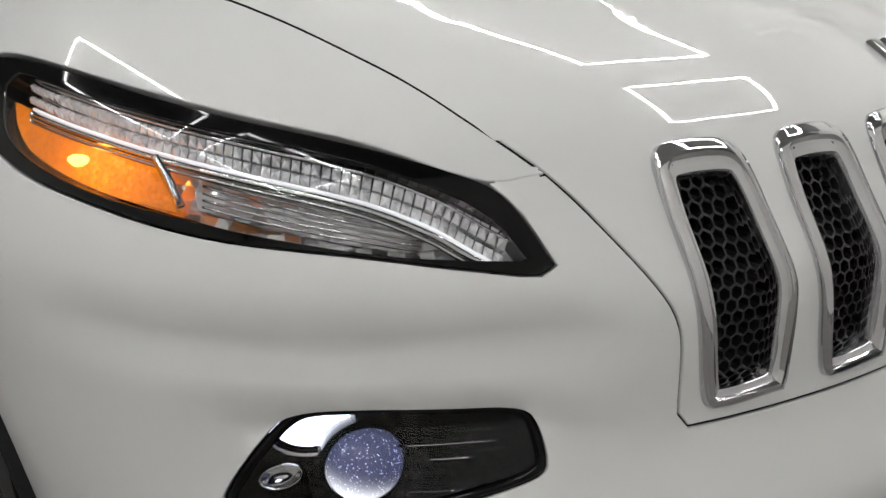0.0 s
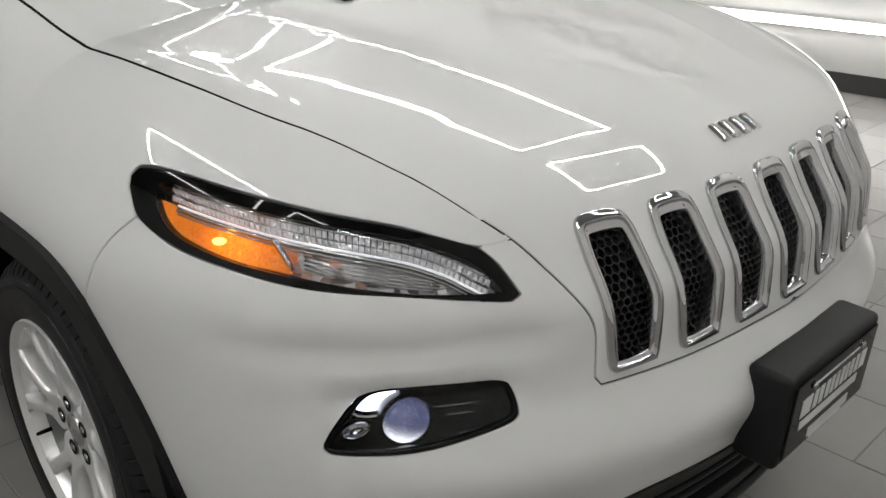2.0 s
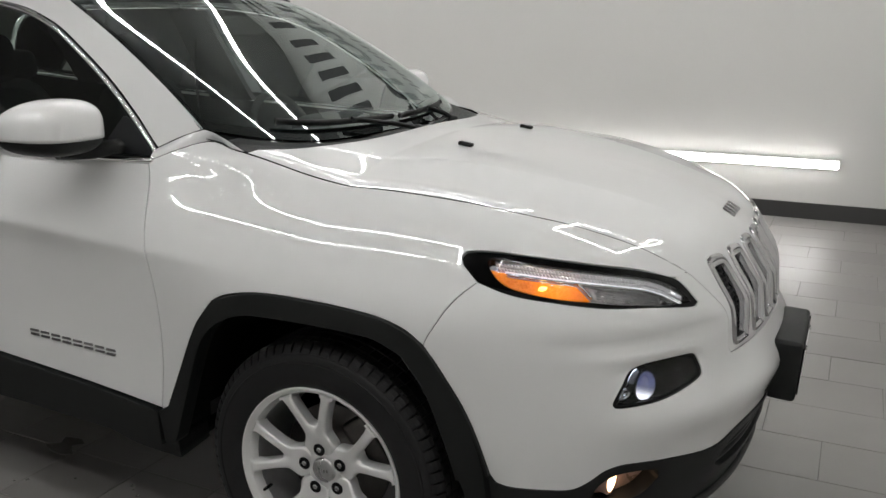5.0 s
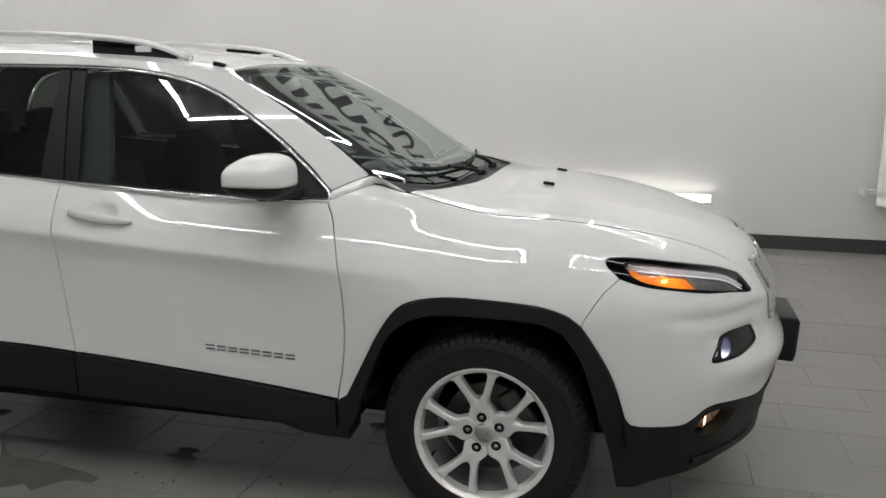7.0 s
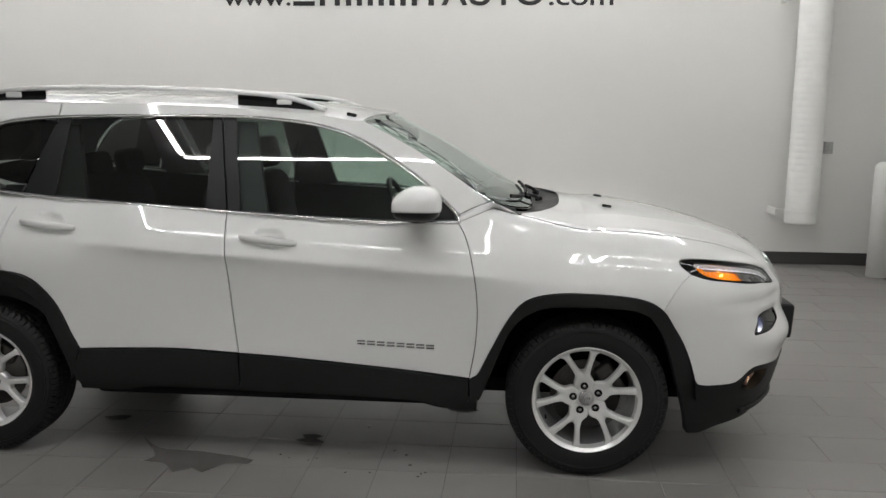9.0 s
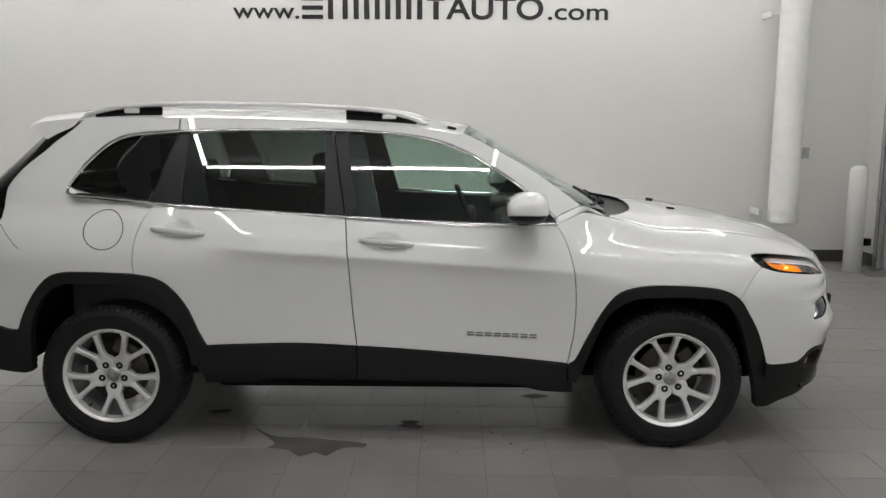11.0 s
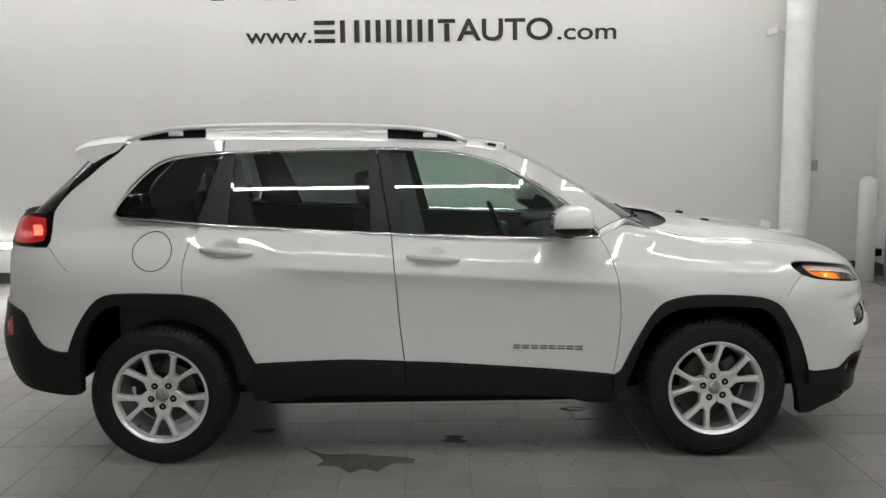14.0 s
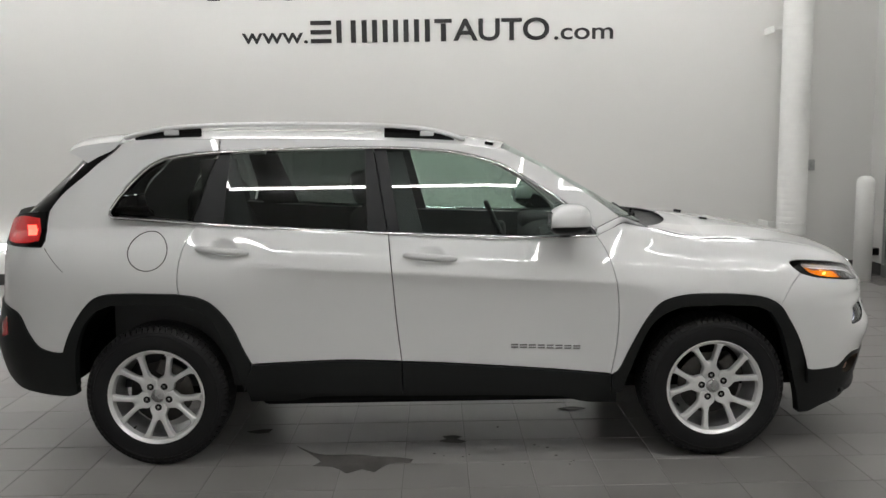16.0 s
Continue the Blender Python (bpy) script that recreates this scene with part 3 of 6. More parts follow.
def nose_s(y, z):
    """The s at which the nose has the offset y from the middle (right is negative)."""
    return S_NOSE + np.sign(y) * (S_NOSE - np.interp(-abs(y) / low_w(XW, z), -_fy, _ss))


def glass(x, z):
    x, z = np.broadcast_arrays(np.asarray(x, float), np.asarray(z, float))
    return np.stack([x, -glass_w(x, z), z], -1)


def quarter(s, z):
    return skin(s, z, side_w)


roof_edge = spline([-1.95, -1.75, -1.54, -1.314, -1.03, -0.746, -0.464, -0.182, -0.013, 0.173, 0.324, 0.45],
                   [1.52, 1.550, 1.570, 1.580, 1.580, 1.576, 1.569, 1.557, 1.547, 1.530, 1.507, 1.482])


def roof(x, y):
    x, y = np.broadcast_arrays(np.asarray(x, float), np.asarray(y, float))
    e = roof_edge(x)
    w = glass_w(x, e) + 0.012
    q = np.abs(y) / w
    return np.stack([x, y, e + 0.052 * (1 - 0.55 * q**2 - 0.45 * q**6)], -1)


def screen(u, v):
    """The windscreen: u from -1 to 1 across, v from the scuttle to the roof."""
    u, v = np.broadcast_arrays(np.asarray(u, float), np.asarray(v, float))
    a = np.abs(u)
    x0, z0, w0 = 1.105 - 0.193 * a**4.4, 1.112 + 0.060 * a**4, 0.719
    x1, z1, w1 = 0.402 - 0.058 * a**1.6, 1.535 - 0.024 * a**2.5, 0.599
    b = 0.018 * 4 * v * (1 - v) * (0.35 + 0.65 * a**2)
    return np.stack([x0 * (1 - v) + x1 * v + b * 0.5, u * (w0 * (1 - v) + w1 * v), z0 * (1 - v) + z1 * v + b], -1)


def from_side(p):
    return p - np.stack([np.clip(p[..., 0], -1.4, 1.3), 0 * p[..., 0], np.minimum(p[..., 2], 0.9) * 0 + 0.6], -1)


def upward(p):
    return np.broadcast_to(np.array([0.15, 0, 1.0]), p.shape)


# ---- the room ----
YB, XE, XWEST, YF, HC = 4.64, 4.86, -6.4, -5.9, 4.5


def setting(name, lo, hi, material, label):
    return tagged(part(name, box_bm(lo, hi), material, flat=True), label, kind="structure")


setting("wall_north", (XWEST - 0.2, YB, 0), (XE + 0.2, YB + 0.2, HC), WALL, "plain light grey painted wall with black lettering")
setting("wall_south", (XWEST - 0.2, YF - 0.2, 0), (XE + 0.2, YF, HC), ROOMWALL, "plain light grey painted wall")
setting("wall_west", (XWEST - 0.2, YF, 0), (XWEST, YB, HC), WESTWALL, "unseen west wall, grey set for its bounced light")
# east wall with the opening of the sectional door
DY0, DY1, DZ = 0.9, 4.20, 3.6
setting("wall_east", (XE, DY1 + 0.02, 0), (XE + 0.2, YB, HC), WALL, "light grey painted wall beside the sectional door")
setting("wall_east_2", (XE, YF, 0), (XE + 0.2, DY0, HC), WALL, "light grey painted wall")
setting("wall_east_3", (XE, DY0, DZ), (XE + 0.2, DY1 + 0.02, HC), WALL, "light grey painted wall above the sectional door")
ceiling = setting("ceiling", (XWEST - 0.2, YF - 0.2, HC), (XE + 0.2, YB + 0.2, HC + 0.2), CEIL, "dark painted ceiling with long light bars")
setting("baseboard_north", (XWEST, YB - 0.012, 0), (XE, YB, 0.125), SKIRT, "dark grey vinyl baseboard along the wall")
setting("baseboard_east", (XE - 0.012, DY1 + 0.05, 0), (XE, YB - 0.013, 0.125), SKIRT, "dark grey vinyl baseboard along the wall")

# sectional door
door = tagged(empty("door_1", (XE, DY0, 0)), "closed white sectional overhead door in the side wall", "overhead door", kind="structure")
for k in range(6):
    bm = box_bm((0.03, 0, k * 0.6 + 0.004), (0.075, DY1 - DY0, k * 0.6 + 0.596), 0.006)
    for r in range(1, 3):
        box_bm((0.024, 0.08, k * 0.6 + 0.2 * r - 0.004), (0.03, DY1 - DY0 - 0.08, k * 0.6 + 0.2 * r + 0.004), bm=bm)
    part("panel", bm, WHITEMETAL, door, flat=True)
for y in (0.6, 1.65, 2.72):
    bm = box_bm((0.012, y, 1.36), (0.03, y + 0.30, 1.66), 0.01)
    part("window_frame", bm, WHITEMETAL, door, flat=True)
    part("pane", box_bm((0.006, y + 0.03, 1.39), (0.013, y + 0.27, 1.63), 0.004), GLOSSBLACK, door, flat=True)
for y in (DY1 - DY0 - 0.06,):
    bm = box_bm((-0.05, y, 0.0), (-0.045, y + 0.07, HC - 0.9))
    box_bm((-0.05, y, 0.0), (0.0, y + 0.006, HC - 0.9), bm=bm)
    box_bm((-0.05, y + 0.064, 0.0), (0.0, y + 0.07, HC - 0.9), bm=bm)
    part("track", bm, GALV, door, "galvanised steel track", flat=True)
    part("angle_bar", box_bm((-0.03, y + 0.08, 0.0), (0.0, y + 0.13, HC - 0.9), 0.002), GALV, door, flat=True)
    part("cable", lathe_bm([(0.1, 0.006), (HC - 0.9, 0.006)], 8, "z"), WHITEMETAL, door, at=Matrix.Translation((-0.06, y + 0.02, 0)))
    for k in range(7):
        z = 0.12 + 0.6 * k
        bm = box_bm((-0.075, y - 0.07, z - 0.02), (-0.055, y + 0.05, z + 0.02), 0.004)
        box_bm((-0.07, y + 0.02, z + 0.26), (-0.05, y + 0.06, z + 0.30), 0.006, bm=bm)
        part("roller_hinge", bm, GALV, door, flat=True)
bm = bmesh.new()
for i, (y, w, z) in enumerate(((3.08, 0.05, 0.36), (3.15, 0.03, 0.36), (3.08, 0.03, 0.33), (3.13, 0.05, 0.31), (3.09, 0.02, 0.29))):
    box_bm((0.026, y, z), (0.029, y + w, z + 0.012), bm=bm)
part("notice", bm, surface("red_print", (0.45, 0.12, 0.10), 0.6), door, "small red printed marks", flat=True)

# duct, bollard, socket
duct = tagged(empty("duct", (3.86, 4.335, 0.465)), "white wrapped round duct standing out from the wall", "duct")
prof = [(0, 0.135), (0.004, 0.15)]
z = 0.02
while z < HC - 0.47:
    prof += [(z, 0.150), (z + 0.045, 0.1525), (z + 0.05, 0.1495)]
    z += 0.0625
prof += [(HC - 0.46, 0.15)]
part("pipe", lathe_bm(prof, 40, "z"), WRAP, duct)
for z in (0.10, 2.18):
    bm = lathe_bm([(z, 0.153), (z, 0.158), (z + 0.03, 0.158), (z + 0.03, 0.153)], 40, "z")
    box_bm((-0.24, 0.02, z - 0.005), (-0.14, 0.05, z + 0.035), 0.003, bm=bm)
    box_bm((-0.245, 0.02, z - 0.03), (-0.225, 0.305, z + 0.04), 0.003, bm=bm)
    part("bracket", bm, WHITEMETAL, duct, flat=True)
bollard = tagged(empty("bollard", (4.50, 4.02, 0)), "white plastic-sleeved safety bollard with a domed top", "bollard")
part("sleeve", lathe_bm([(0, 0.092), (1.02, 0.090), (1.06, 0.085), (1.085, 0.066), (1.10, 0.035), (1.104, 0.0001)], 40, "z"), WHITEMETAL, bollard)
sock = tagged(empty("wall_socket", (4.17, YB, 1.2)), "small grey metal switch box on the wall", "switch box")
part("box", box_bm((-0.04, -0.05, -0.06), (0.04, 0, 0.06), 0.004), GALV, sock, flat=True)
part("lever", box_bm((-0.012, -0.062, -0.03), (0.012, -0.05, 0.03), 0.003), GALV, sock, flat=True)

box2 = tagged(empty("floor_stop", (XE - 0.03, 4.42, 0.24)), "small black rubber stop on the wall by the door", "door stop")
part("block", box_bm((-0.06, -0.05, -0.03), (0.03, 0.05, 0.05), 0.008), GLOSSBLACK, box2, flat=True)

# wall lettering: words that can be told are set as type, the trader's name as plain strokes
sign = tagged(empty("wall_lettering", (0, YB - 0.004, 0)), "black vinyl lettering with a web address on the wall", "lettering")


def word(text, x0, x1, z0, height, name="word", weight=0.0):
    """Type fitted to a width, standing on z0."""
    cu = bpy.data.curves.new("type", "FONT")
    cu.body, cu.size, cu.extrude, cu.offset = text, 1.0, 0.0, weight
    tmp = new("type", cu)
    me = bpy.data.meshes.new_from_object(tmp.evaluated_get(bpy.context.evaluated_depsgraph_get()))
    bpy.data.objects.remove(tmp)
    bm = bmesh.new()
    bm.from_mesh(me)
    lo = min(v.co.x for v in bm.verts), min(v.co.y for v in bm.verts)
    hi = max(v.co.x for v in bm.verts), max(v.co.y for v in bm.verts)
    kx, kz = (x1 - x0) / (hi[0] - lo[0]), height / (hi[1] - lo[1])
    for v in bm.verts:
        v.co = Vector((x0 + (v.co.x - lo[0]) * kx, -0.002, z0 + (v.co.y - lo[1]) * kz))
    part(name, bm, SIGNBLACK, sign, flat=True)


def strokes(x0, x1, z0, h, stroke, name="stroke_group"):
    """A name drawn as plain upright strokes of its letters' pitch."""
    w = x1 - x0
    blocks = [(0.0, 0.147, 0.0, 0.19), (0.0, 0.147, 0.40, 0.59), (0.0, 0.147, 0.81, 1.0)]
    blocks += [(a, a + 0.036, 0.0, 1.0) for a in (0.182, 0.283, 0.360, 0.433, 0.507, 0.581, 0.654, 0.728, 0.804)]
    blocks += [(0.872, 0.995, 0.82, 1.0), (0.916, 0.954, 0.0, 0.80)]
    for a, b, c, d in blocks:
        part("stroke", box_bm((x0 + a * w, -0.004, z0 + c * h), (x0 + b * w, 0.001, z0 + d * h)), SIGNBLACK, sign, flat=True)


word("www.", -2.06, -1.345, 2.60, 0.115, weight=0.012)
strokes(-1.315, 0.225, 2.60, 0.238, 0.05)
word("AUTO", 0.23, 1.275, 2.60, 0.24, weight=0.018)
word(".com", 1.325, 1.97, 2.60, 0.125, weight=0.012)
word("Automotive", -2.42, 2.30, 3.055, 0.62, weight=0.02)
strokes(-1.9, 1.7, 3.80, 0.42, 0.05)

# low light bar on the back wall
cove = tagged(empty("low_light_bar", (0, YB, 0.435)), "long lit white light bar low on the wall", "light bar")
part("housing", box_bm((-5.6, -0.045, -0.035), (2.40, 0.0, 0.035), 0.004), WHITEMETAL, cove, flat=True)
part("diffuser", box_bm((-5.58, -0.060, -0.030), (2.385, -0.046, 0.030), 0.004), COVELIGHT, cove, flat=True)


# ceiling light bars
def bar(x0, y0, x1, y1, w=0.05):
    d = Vector((x1 - x0, y1 - y0, 0))
    m = Matrix.Translation((x0, y0, HC)) @ Matrix.Rotation(math.atan2(d.y, d.x), 4, "Z")
    b = tagged(empty("light_bar"), "long lit white linear light bar on the ceiling", "ceiling light", "ceiling light bars")
    b.matrix_basis = m
    L = d.length
    part("housing", box_bm((0, -w / 2 - 0.01, -0.05), (L, w / 2 + 0.01, 0.0), 0.003), WHITEMETAL, b, flat=True)
    part("diffuser", box_bm((0.01, -w / 2, -0.07), (L - 0.01, w / 2, -0.051), 0.003), BARLIGHT, b, flat=True)


def ring(x0, x1, y0, y1):
    return [(x0, y0, x1, y0), (x0, y1, x1, y1), (x0, y0 + 0.05, x0, y1 - 0.05), (x1, y0 + 0.05, x1, y1 - 0.05)]


BARS = ring(-6.2, -3.4, 2.1, 3.7) + ring(-2.6, 1.2, 2.1, 3.7) + ring(-2.1, 1.2, -3.5, -2.0) + ring(2.0, 4.4, -3.5, -2.0) + ring(2.0, 3.6, 2.1, 3.7)
for b in BARS:
    bar(*b)


# ---- the car ----
car = tagged(empty("car"), "white compact suv with black lower cladding, lamps lit", "car")

BELT = [(0.797, 1.088), (0.50, 1.088), (-0.21, 1.119), (-1.002, 1.166), (-1.168, 1.180), (-1.393, 1.199), (-1.536, 1.212)]
belt_z = spline([-1.6, -1.536, -1.393, -1.168, -1.002, -0.21, 0.5, 0.8], [1.216, 1.212, 1.199, 1.180, 1.166, 1.119, 1.088, 1.082])
DLO_TOP = [(0.797, 1.090), (0.780, 1.117), (0.701, 1.191), (0.594, 1.276), (0.458, 1.363), (0.321, 1.436), (0.155, 1.486), (-0.07, 1.514), (-0.295, 1.523),
           (-0.744, 1.522), (-1.053, 1.513), (-1.25, 1.496), (-1.334, 1.478), (-1.402, 1.441), (-1.467, 1.381), (-1.531, 1.306), (-1.556, 1.269), (-1.572, 1.238)]
FGAP = [(0.790, 1.084), (0.820, 1.038), (0.848, 0.957), (0.870, 0.848), (0.880, 0.711), (0.873, 0.573), (0.855, 0.462), (0.848, 0.426)]
MGAP = [(-0.216, 1.118), (-0.202, 0.975), (-0.192, 0.839), (-0.180, 0.675), (-0.162, 0.505)]
RGAP = [(-1.133, 1.174), (-1.180, 1.098), (-1.203, 1.018), (-1.215, 0.911), (-1.210, 0.850)]
ROCK = [(0.848, 0.426), (0.543, 0.456), (0.036, 0.494), (-0.162, 0.504)]
ARCH_F = [(0.848, 0.423), (0.883, 0.445), (0.933, 0.547), (1.015, 0.703), (1.081, 0.779), (1.183, 0.810), (1.317, 0.816), (1.520, 0.804), (1.605, 0.782), (1.655, 0.748), (1.690, 0.695), (1.735, 0.602), (1.795, 0.445)]
ARCH_FI = [(0.882, 0.30), (0.905, 0.360), (0.984, 0.566), (1.034, 0.667), (1.101, 0.726), (1.200, 0.757), (1.522, 0.752), (1.600, 0.722), (1.645, 0.650), (1.680, 0.540), (1.720, 0.42), (1.775, 0.30), (1.84, 0.20)]
ARCH_R = [(-1.780, 0.573), (-1.730, 0.699), (-1.672, 0.791), (-1.610, 0.842), (-1.519, 0.859), (-1.221, 0.853), (-1.120, 0.833), (-1.055, 0.797), (-0.977, 0.702), (-0.916, 0.564), (-0.884, 0.502)]
ARCH_RI = [(-1.74, 0.40), (-1.713, 0.58), (-1.670, 0.706), (-1.615, 0.774), (-1.522, 0.805), (-1.205, 0.797), (-1.123, 0.773), (-1.059, 0.720), (-0.999, 0.582), (-0.939, 0.425), (-0.895, 0.31)]


def on_skin(x, y):
    """(s, z) of the bonnet's surface over (x, y)."""
    z = float(hood_z(x, y))
    if x <= XW:
        return (x, z)
    fx, fy = (x - XW) / float(nose_x(z) - XW), abs(y) / float(low_w(XW, z))
    return (float(_ss[int(np.argmin((_fx - fx) ** 2 + (_fy - fy) ** 2))]), z)


HOODGAP = [on_skin(x, y) for x, y in line([(1.010, 0.712), (1.14, 0.706), (1.28, 0.702), (1.45, 0.700), (1.60, 0.694), (1.70, 0.682), (1.80, 0.662), (1.90, 0.626), (2.00, 0.590), (2.09, 0.553)], 0.035)] + [(2.365, 0.884)]
LAMP_TOP = [(2.317, 0.880), (2.220, 0.909), (2.123, 0.927), (2.000, 0.945), (1.880, 0.955), (1.800, 0.953), (1.778, 0.942)]
LAMP_BOT = [(1.776, 0.927), (1.801, 0.896), (1.876, 0.874), (1.981, 0.860), (2.089, 0.846), (2.201, 0.835), (2.296, 0.821), (2.345, 0.815), (2.360, 0.822), (2.341, 0.857), (2.317, 0.880)]
FENDGAP = [(1.801, 0.896), (1.751, 0.863), (1.708, 0.823), (1.667, 0.772), (1.655, 0.748)]
FASC_LOW = [(1.795, 0.445), (1.812, 0.424), (1.845, 0.416), (1.923, 0.416), (1.985, 0.420), (2.022, 0.443), (2.050, 0.468), (2.095, 0.480), (2.211, 0.470), (2.346, 0.452), (2.410, 0.455), (2.470, 0.474), (2.560, 0.482), (2.72, 0.480), (S_NOSE, 0.478)]
HOOD_EDGE = [(2.365, 0.884), (2.403, 0.846), (2.436, 0.801), (2.452, 0.765), (2.453, 0.727), (2.449, 0.690), (2.458, 0.677), (2.60, 0.676), (2.775, 0.676), (S_NOSE, 0.676)]

_gap = line(HOODGAP + HOOD_EDGE[1:], 0.012)
_k = int(np.argmin(np.hypot(_gap[:, 0] - 2.365, _gap[:, 1] - 0.884)))
HOODGAP, HOOD_EDGE = [tuple(q) for q in _gap[:_k + 1]], [tuple(q) for q in _gap[_k:]]


# front and rear doors, left-hand ones mirrored
front_out = FGAP + ROCK[1:] + MGAP[::-1][1:] + [(0.1, 1.100), (0.50, 1.084)]
rear_out = MGAP + [(-0.429, 0.516), (-0.70, 0.510), (-0.884, 0.502), (-0.916, 0.564), (-0.977, 0.702), (-1.055, 0.797), (-1.120, 0.833)] + RGAP[::-1] + [(-0.9, 1.158), (-0.5, 1.135)]


def door_skin(s, z):
    """The door's skin with a hollow behind each handle."""
    p = skin(s, z)
    d = 0
    for cx, cz in ((-0.020, 1.020), (-1.005, 1.064)):
        d = d + 0.024 * np.clip(1 - ((s - cx) / 0.074) ** 2 - ((z - cz) / 0.042) ** 2, 0, 1) ** 1.5
    return p + np.stack([0 * d, d, -0.2 * d], -1)


doors = []
for out, name in ((front_out, "front_door"), (rear_out, "rear_door")):
    m = sheet(door_skin, from_side, line(out, 0.03, True), step=0.0115, depth=0.03, gap=0.0034)
    doors.append(both(name, m, PAINT, car, "white door panel"))
# fenders
fender_out = [(0.790, 1.090), (0.86, 1.118), (0.93, 1.140)] + HOODGAP + LAMP_TOP + LAMP_BOT[:2] + FENDGAP[1:] + ARCH_F[::-1][4:] + FGAP[::-1][1:]
both("fender", sheet(skin, from_side, line(fender_out, 0.02, True), step=0.014, depth=0.03, gap=0.0020), PAINT, car)
# peak of the fender, between the front pillar and the bonnet
_lo = line([(0.790, 1.090), (0.86, 1.118), (0.93, 1.140), HOODGAP[0], HOODGAP[3]], 0.02)
_low = skin(_lo[:, 0], _lo[:, 1])
_top = line([(0.797, -0.755, 1.121), (0.852, -0.737, 1.147), (0.914, -0.718, 1.170), (0.965, -0.714, 1.157), tuple(_low[-1])], 0.02)
_q = np.linspace(0, 1, len(_low))
_top = np.stack([np.interp(_q, np.linspace(0, 1, len(_top)), _top[:, i]) for i in range(3)], -1)
_rows = [_low * (1 - k) + _top * k + np.array([0, -0.006, 0.004]) * (4 * k * (1 - k) * (1 - _q[:, None]) ** 0.7) for k in np.linspace(0, 1, 7)]
_n = len(_low)
_f = [(r * _n + i, r * _n + i + 1, (r + 1) * _n + i + 1, (r + 1) * _n + i) for r in range(6) for i in range(_n - 1)]
for sgn in (1, -1):
    mesh_ob("fender_peak", np.concatenate(_rows) * [1, sgn, 1], _f if sgn > 0 else [q[::-1] for q in _f], PAINT, car, "white fender top beside the pillar")
    tube("pillar_joint", np.array(line([(0.797, -0.7555, 1.121), (0.852, -0.7380, 1.147), (0.914, -0.7190, 1.170)], 0.02)) * [1, sgn, 1], 0.0019, DARK, car)
# bumper skin with openings for the low lamps
LOW = [(2.0645, 0.6375), (2.083, 0.661), (2.118, 0.697), (2.149, 0.712), (2.192, 0.715), (2.251, 0.712), (2.318, 0.705), (2.329, 0.690), (2.330, 0.662), (2.317, 0.652), (2.255, 0.639), (2.184, 0.629), (2.118, 0.625), (2.077, 0.6235), (2.0665, 0.6255), (2.0625, 0.6310)]


def mirror_s(pts):
    return [(2 * S_NOSE - s, z) for s, z in reversed(pts)]


half = FENDGAP[::-1] + LAMP_BOT[2:] + HOOD_EDGE
right_side = [(1.735, 0.602), (1.690, 0.695)]
top = half[:-1] + [(S_NOSE, 0.676)] + mirror_s(half[:-1])
bottom = FASC_LOW[:-1] + [(S_NOSE, 0.478)] + mirror_s(FASC_LOW[:-1])
fascia_loop = line(top + mirror_s(right_side) + bottom[::-1] + right_side, 0.02, True)
low_loop = line(LOW, 0.008, True, 75)
low_loop_l = np.array(mirror_s([tuple(q) for q in low_loop]))


def bumper(s, z):
    """The nose skin with its bumper roll standing out and the lamp pockets drawn in."""
    p = nose(s, z)
    sm = S_NOSE - np.abs(S_NOSE - s)
    out = 0.020 * np.exp(-((z - 0.575) / 0.055) ** 2) * smooth(sm, 1.95, 2.25)
    out = out - 0.0095 * np.exp(-((z - 0.766) / 0.027) ** 2) * smooth(sm, 1.80, 2.10) * (1 - smooth(sm, 2.34, 2.46))
    out = out - 0.010 * np.exp(-((z - 0.700) / 0.017) ** 2) * smooth(sm, 2.05, 2.13) * (1 - smooth(sm, 2.30, 2.36))
    n = p - np.stack([np.full_like(sm, 1.3), 0 * sm, z], -1)
    n = n / np.linalg.norm(n, axis=-1)[..., None]
    return p + n * out[..., None]


put("bumper_skin", sheet(bumper, from_side, fascia_loop, [low_loop, low_loop_l], step=0.018, depth=0.03, gap=0.0016), PAINT, car)

put("seam_filler", sheet(skin, from_side, np.array([(2.3225, 0.8785), (2.3605, 0.8795), (2.3605, 0.890), (2.3225, 0.886)]), step=0.01, depth=0.0, lift=-0.0018), PAINT, car)

def hood_rear(y):
    return 1.245 - 0.205 * np.abs(y / 0.705) ** 3.4


def bonnet_skin(x, y):
    """The bonnet with a soft crease on each side of its raised middle."""
    p = hood(x, y)
    a = np.abs(p[..., 1])
    yc, ye = 0.44 - 0.26 * (p[..., 0] - 1.5), np.interp(p[..., 0], [1.01, 1.28, 1.45, 1.60, 1.70, 1.80, 1.90, 2.00], [0.698, 0.688, 0.686, 0.680, 0.668, 0.648, 0.612, 0.576])
    t = np.clip((a - yc) / (ye - yc), 0, 1)
    flat = (1 - t) * hood_z(p[..., 0], yc) + t * hood_z(p[..., 0], ye)
    k = 0.85 * smooth(a, yc - 0.004, yc + 0.02) * (1 - smooth(a, ye - 0.05, ye)) * (1 - smooth(p[..., 0], 1.95, 2.10))
    return np.stack([p[..., 0], p[..., 1], p[..., 2] * (1 - k) + flat * k], -1)


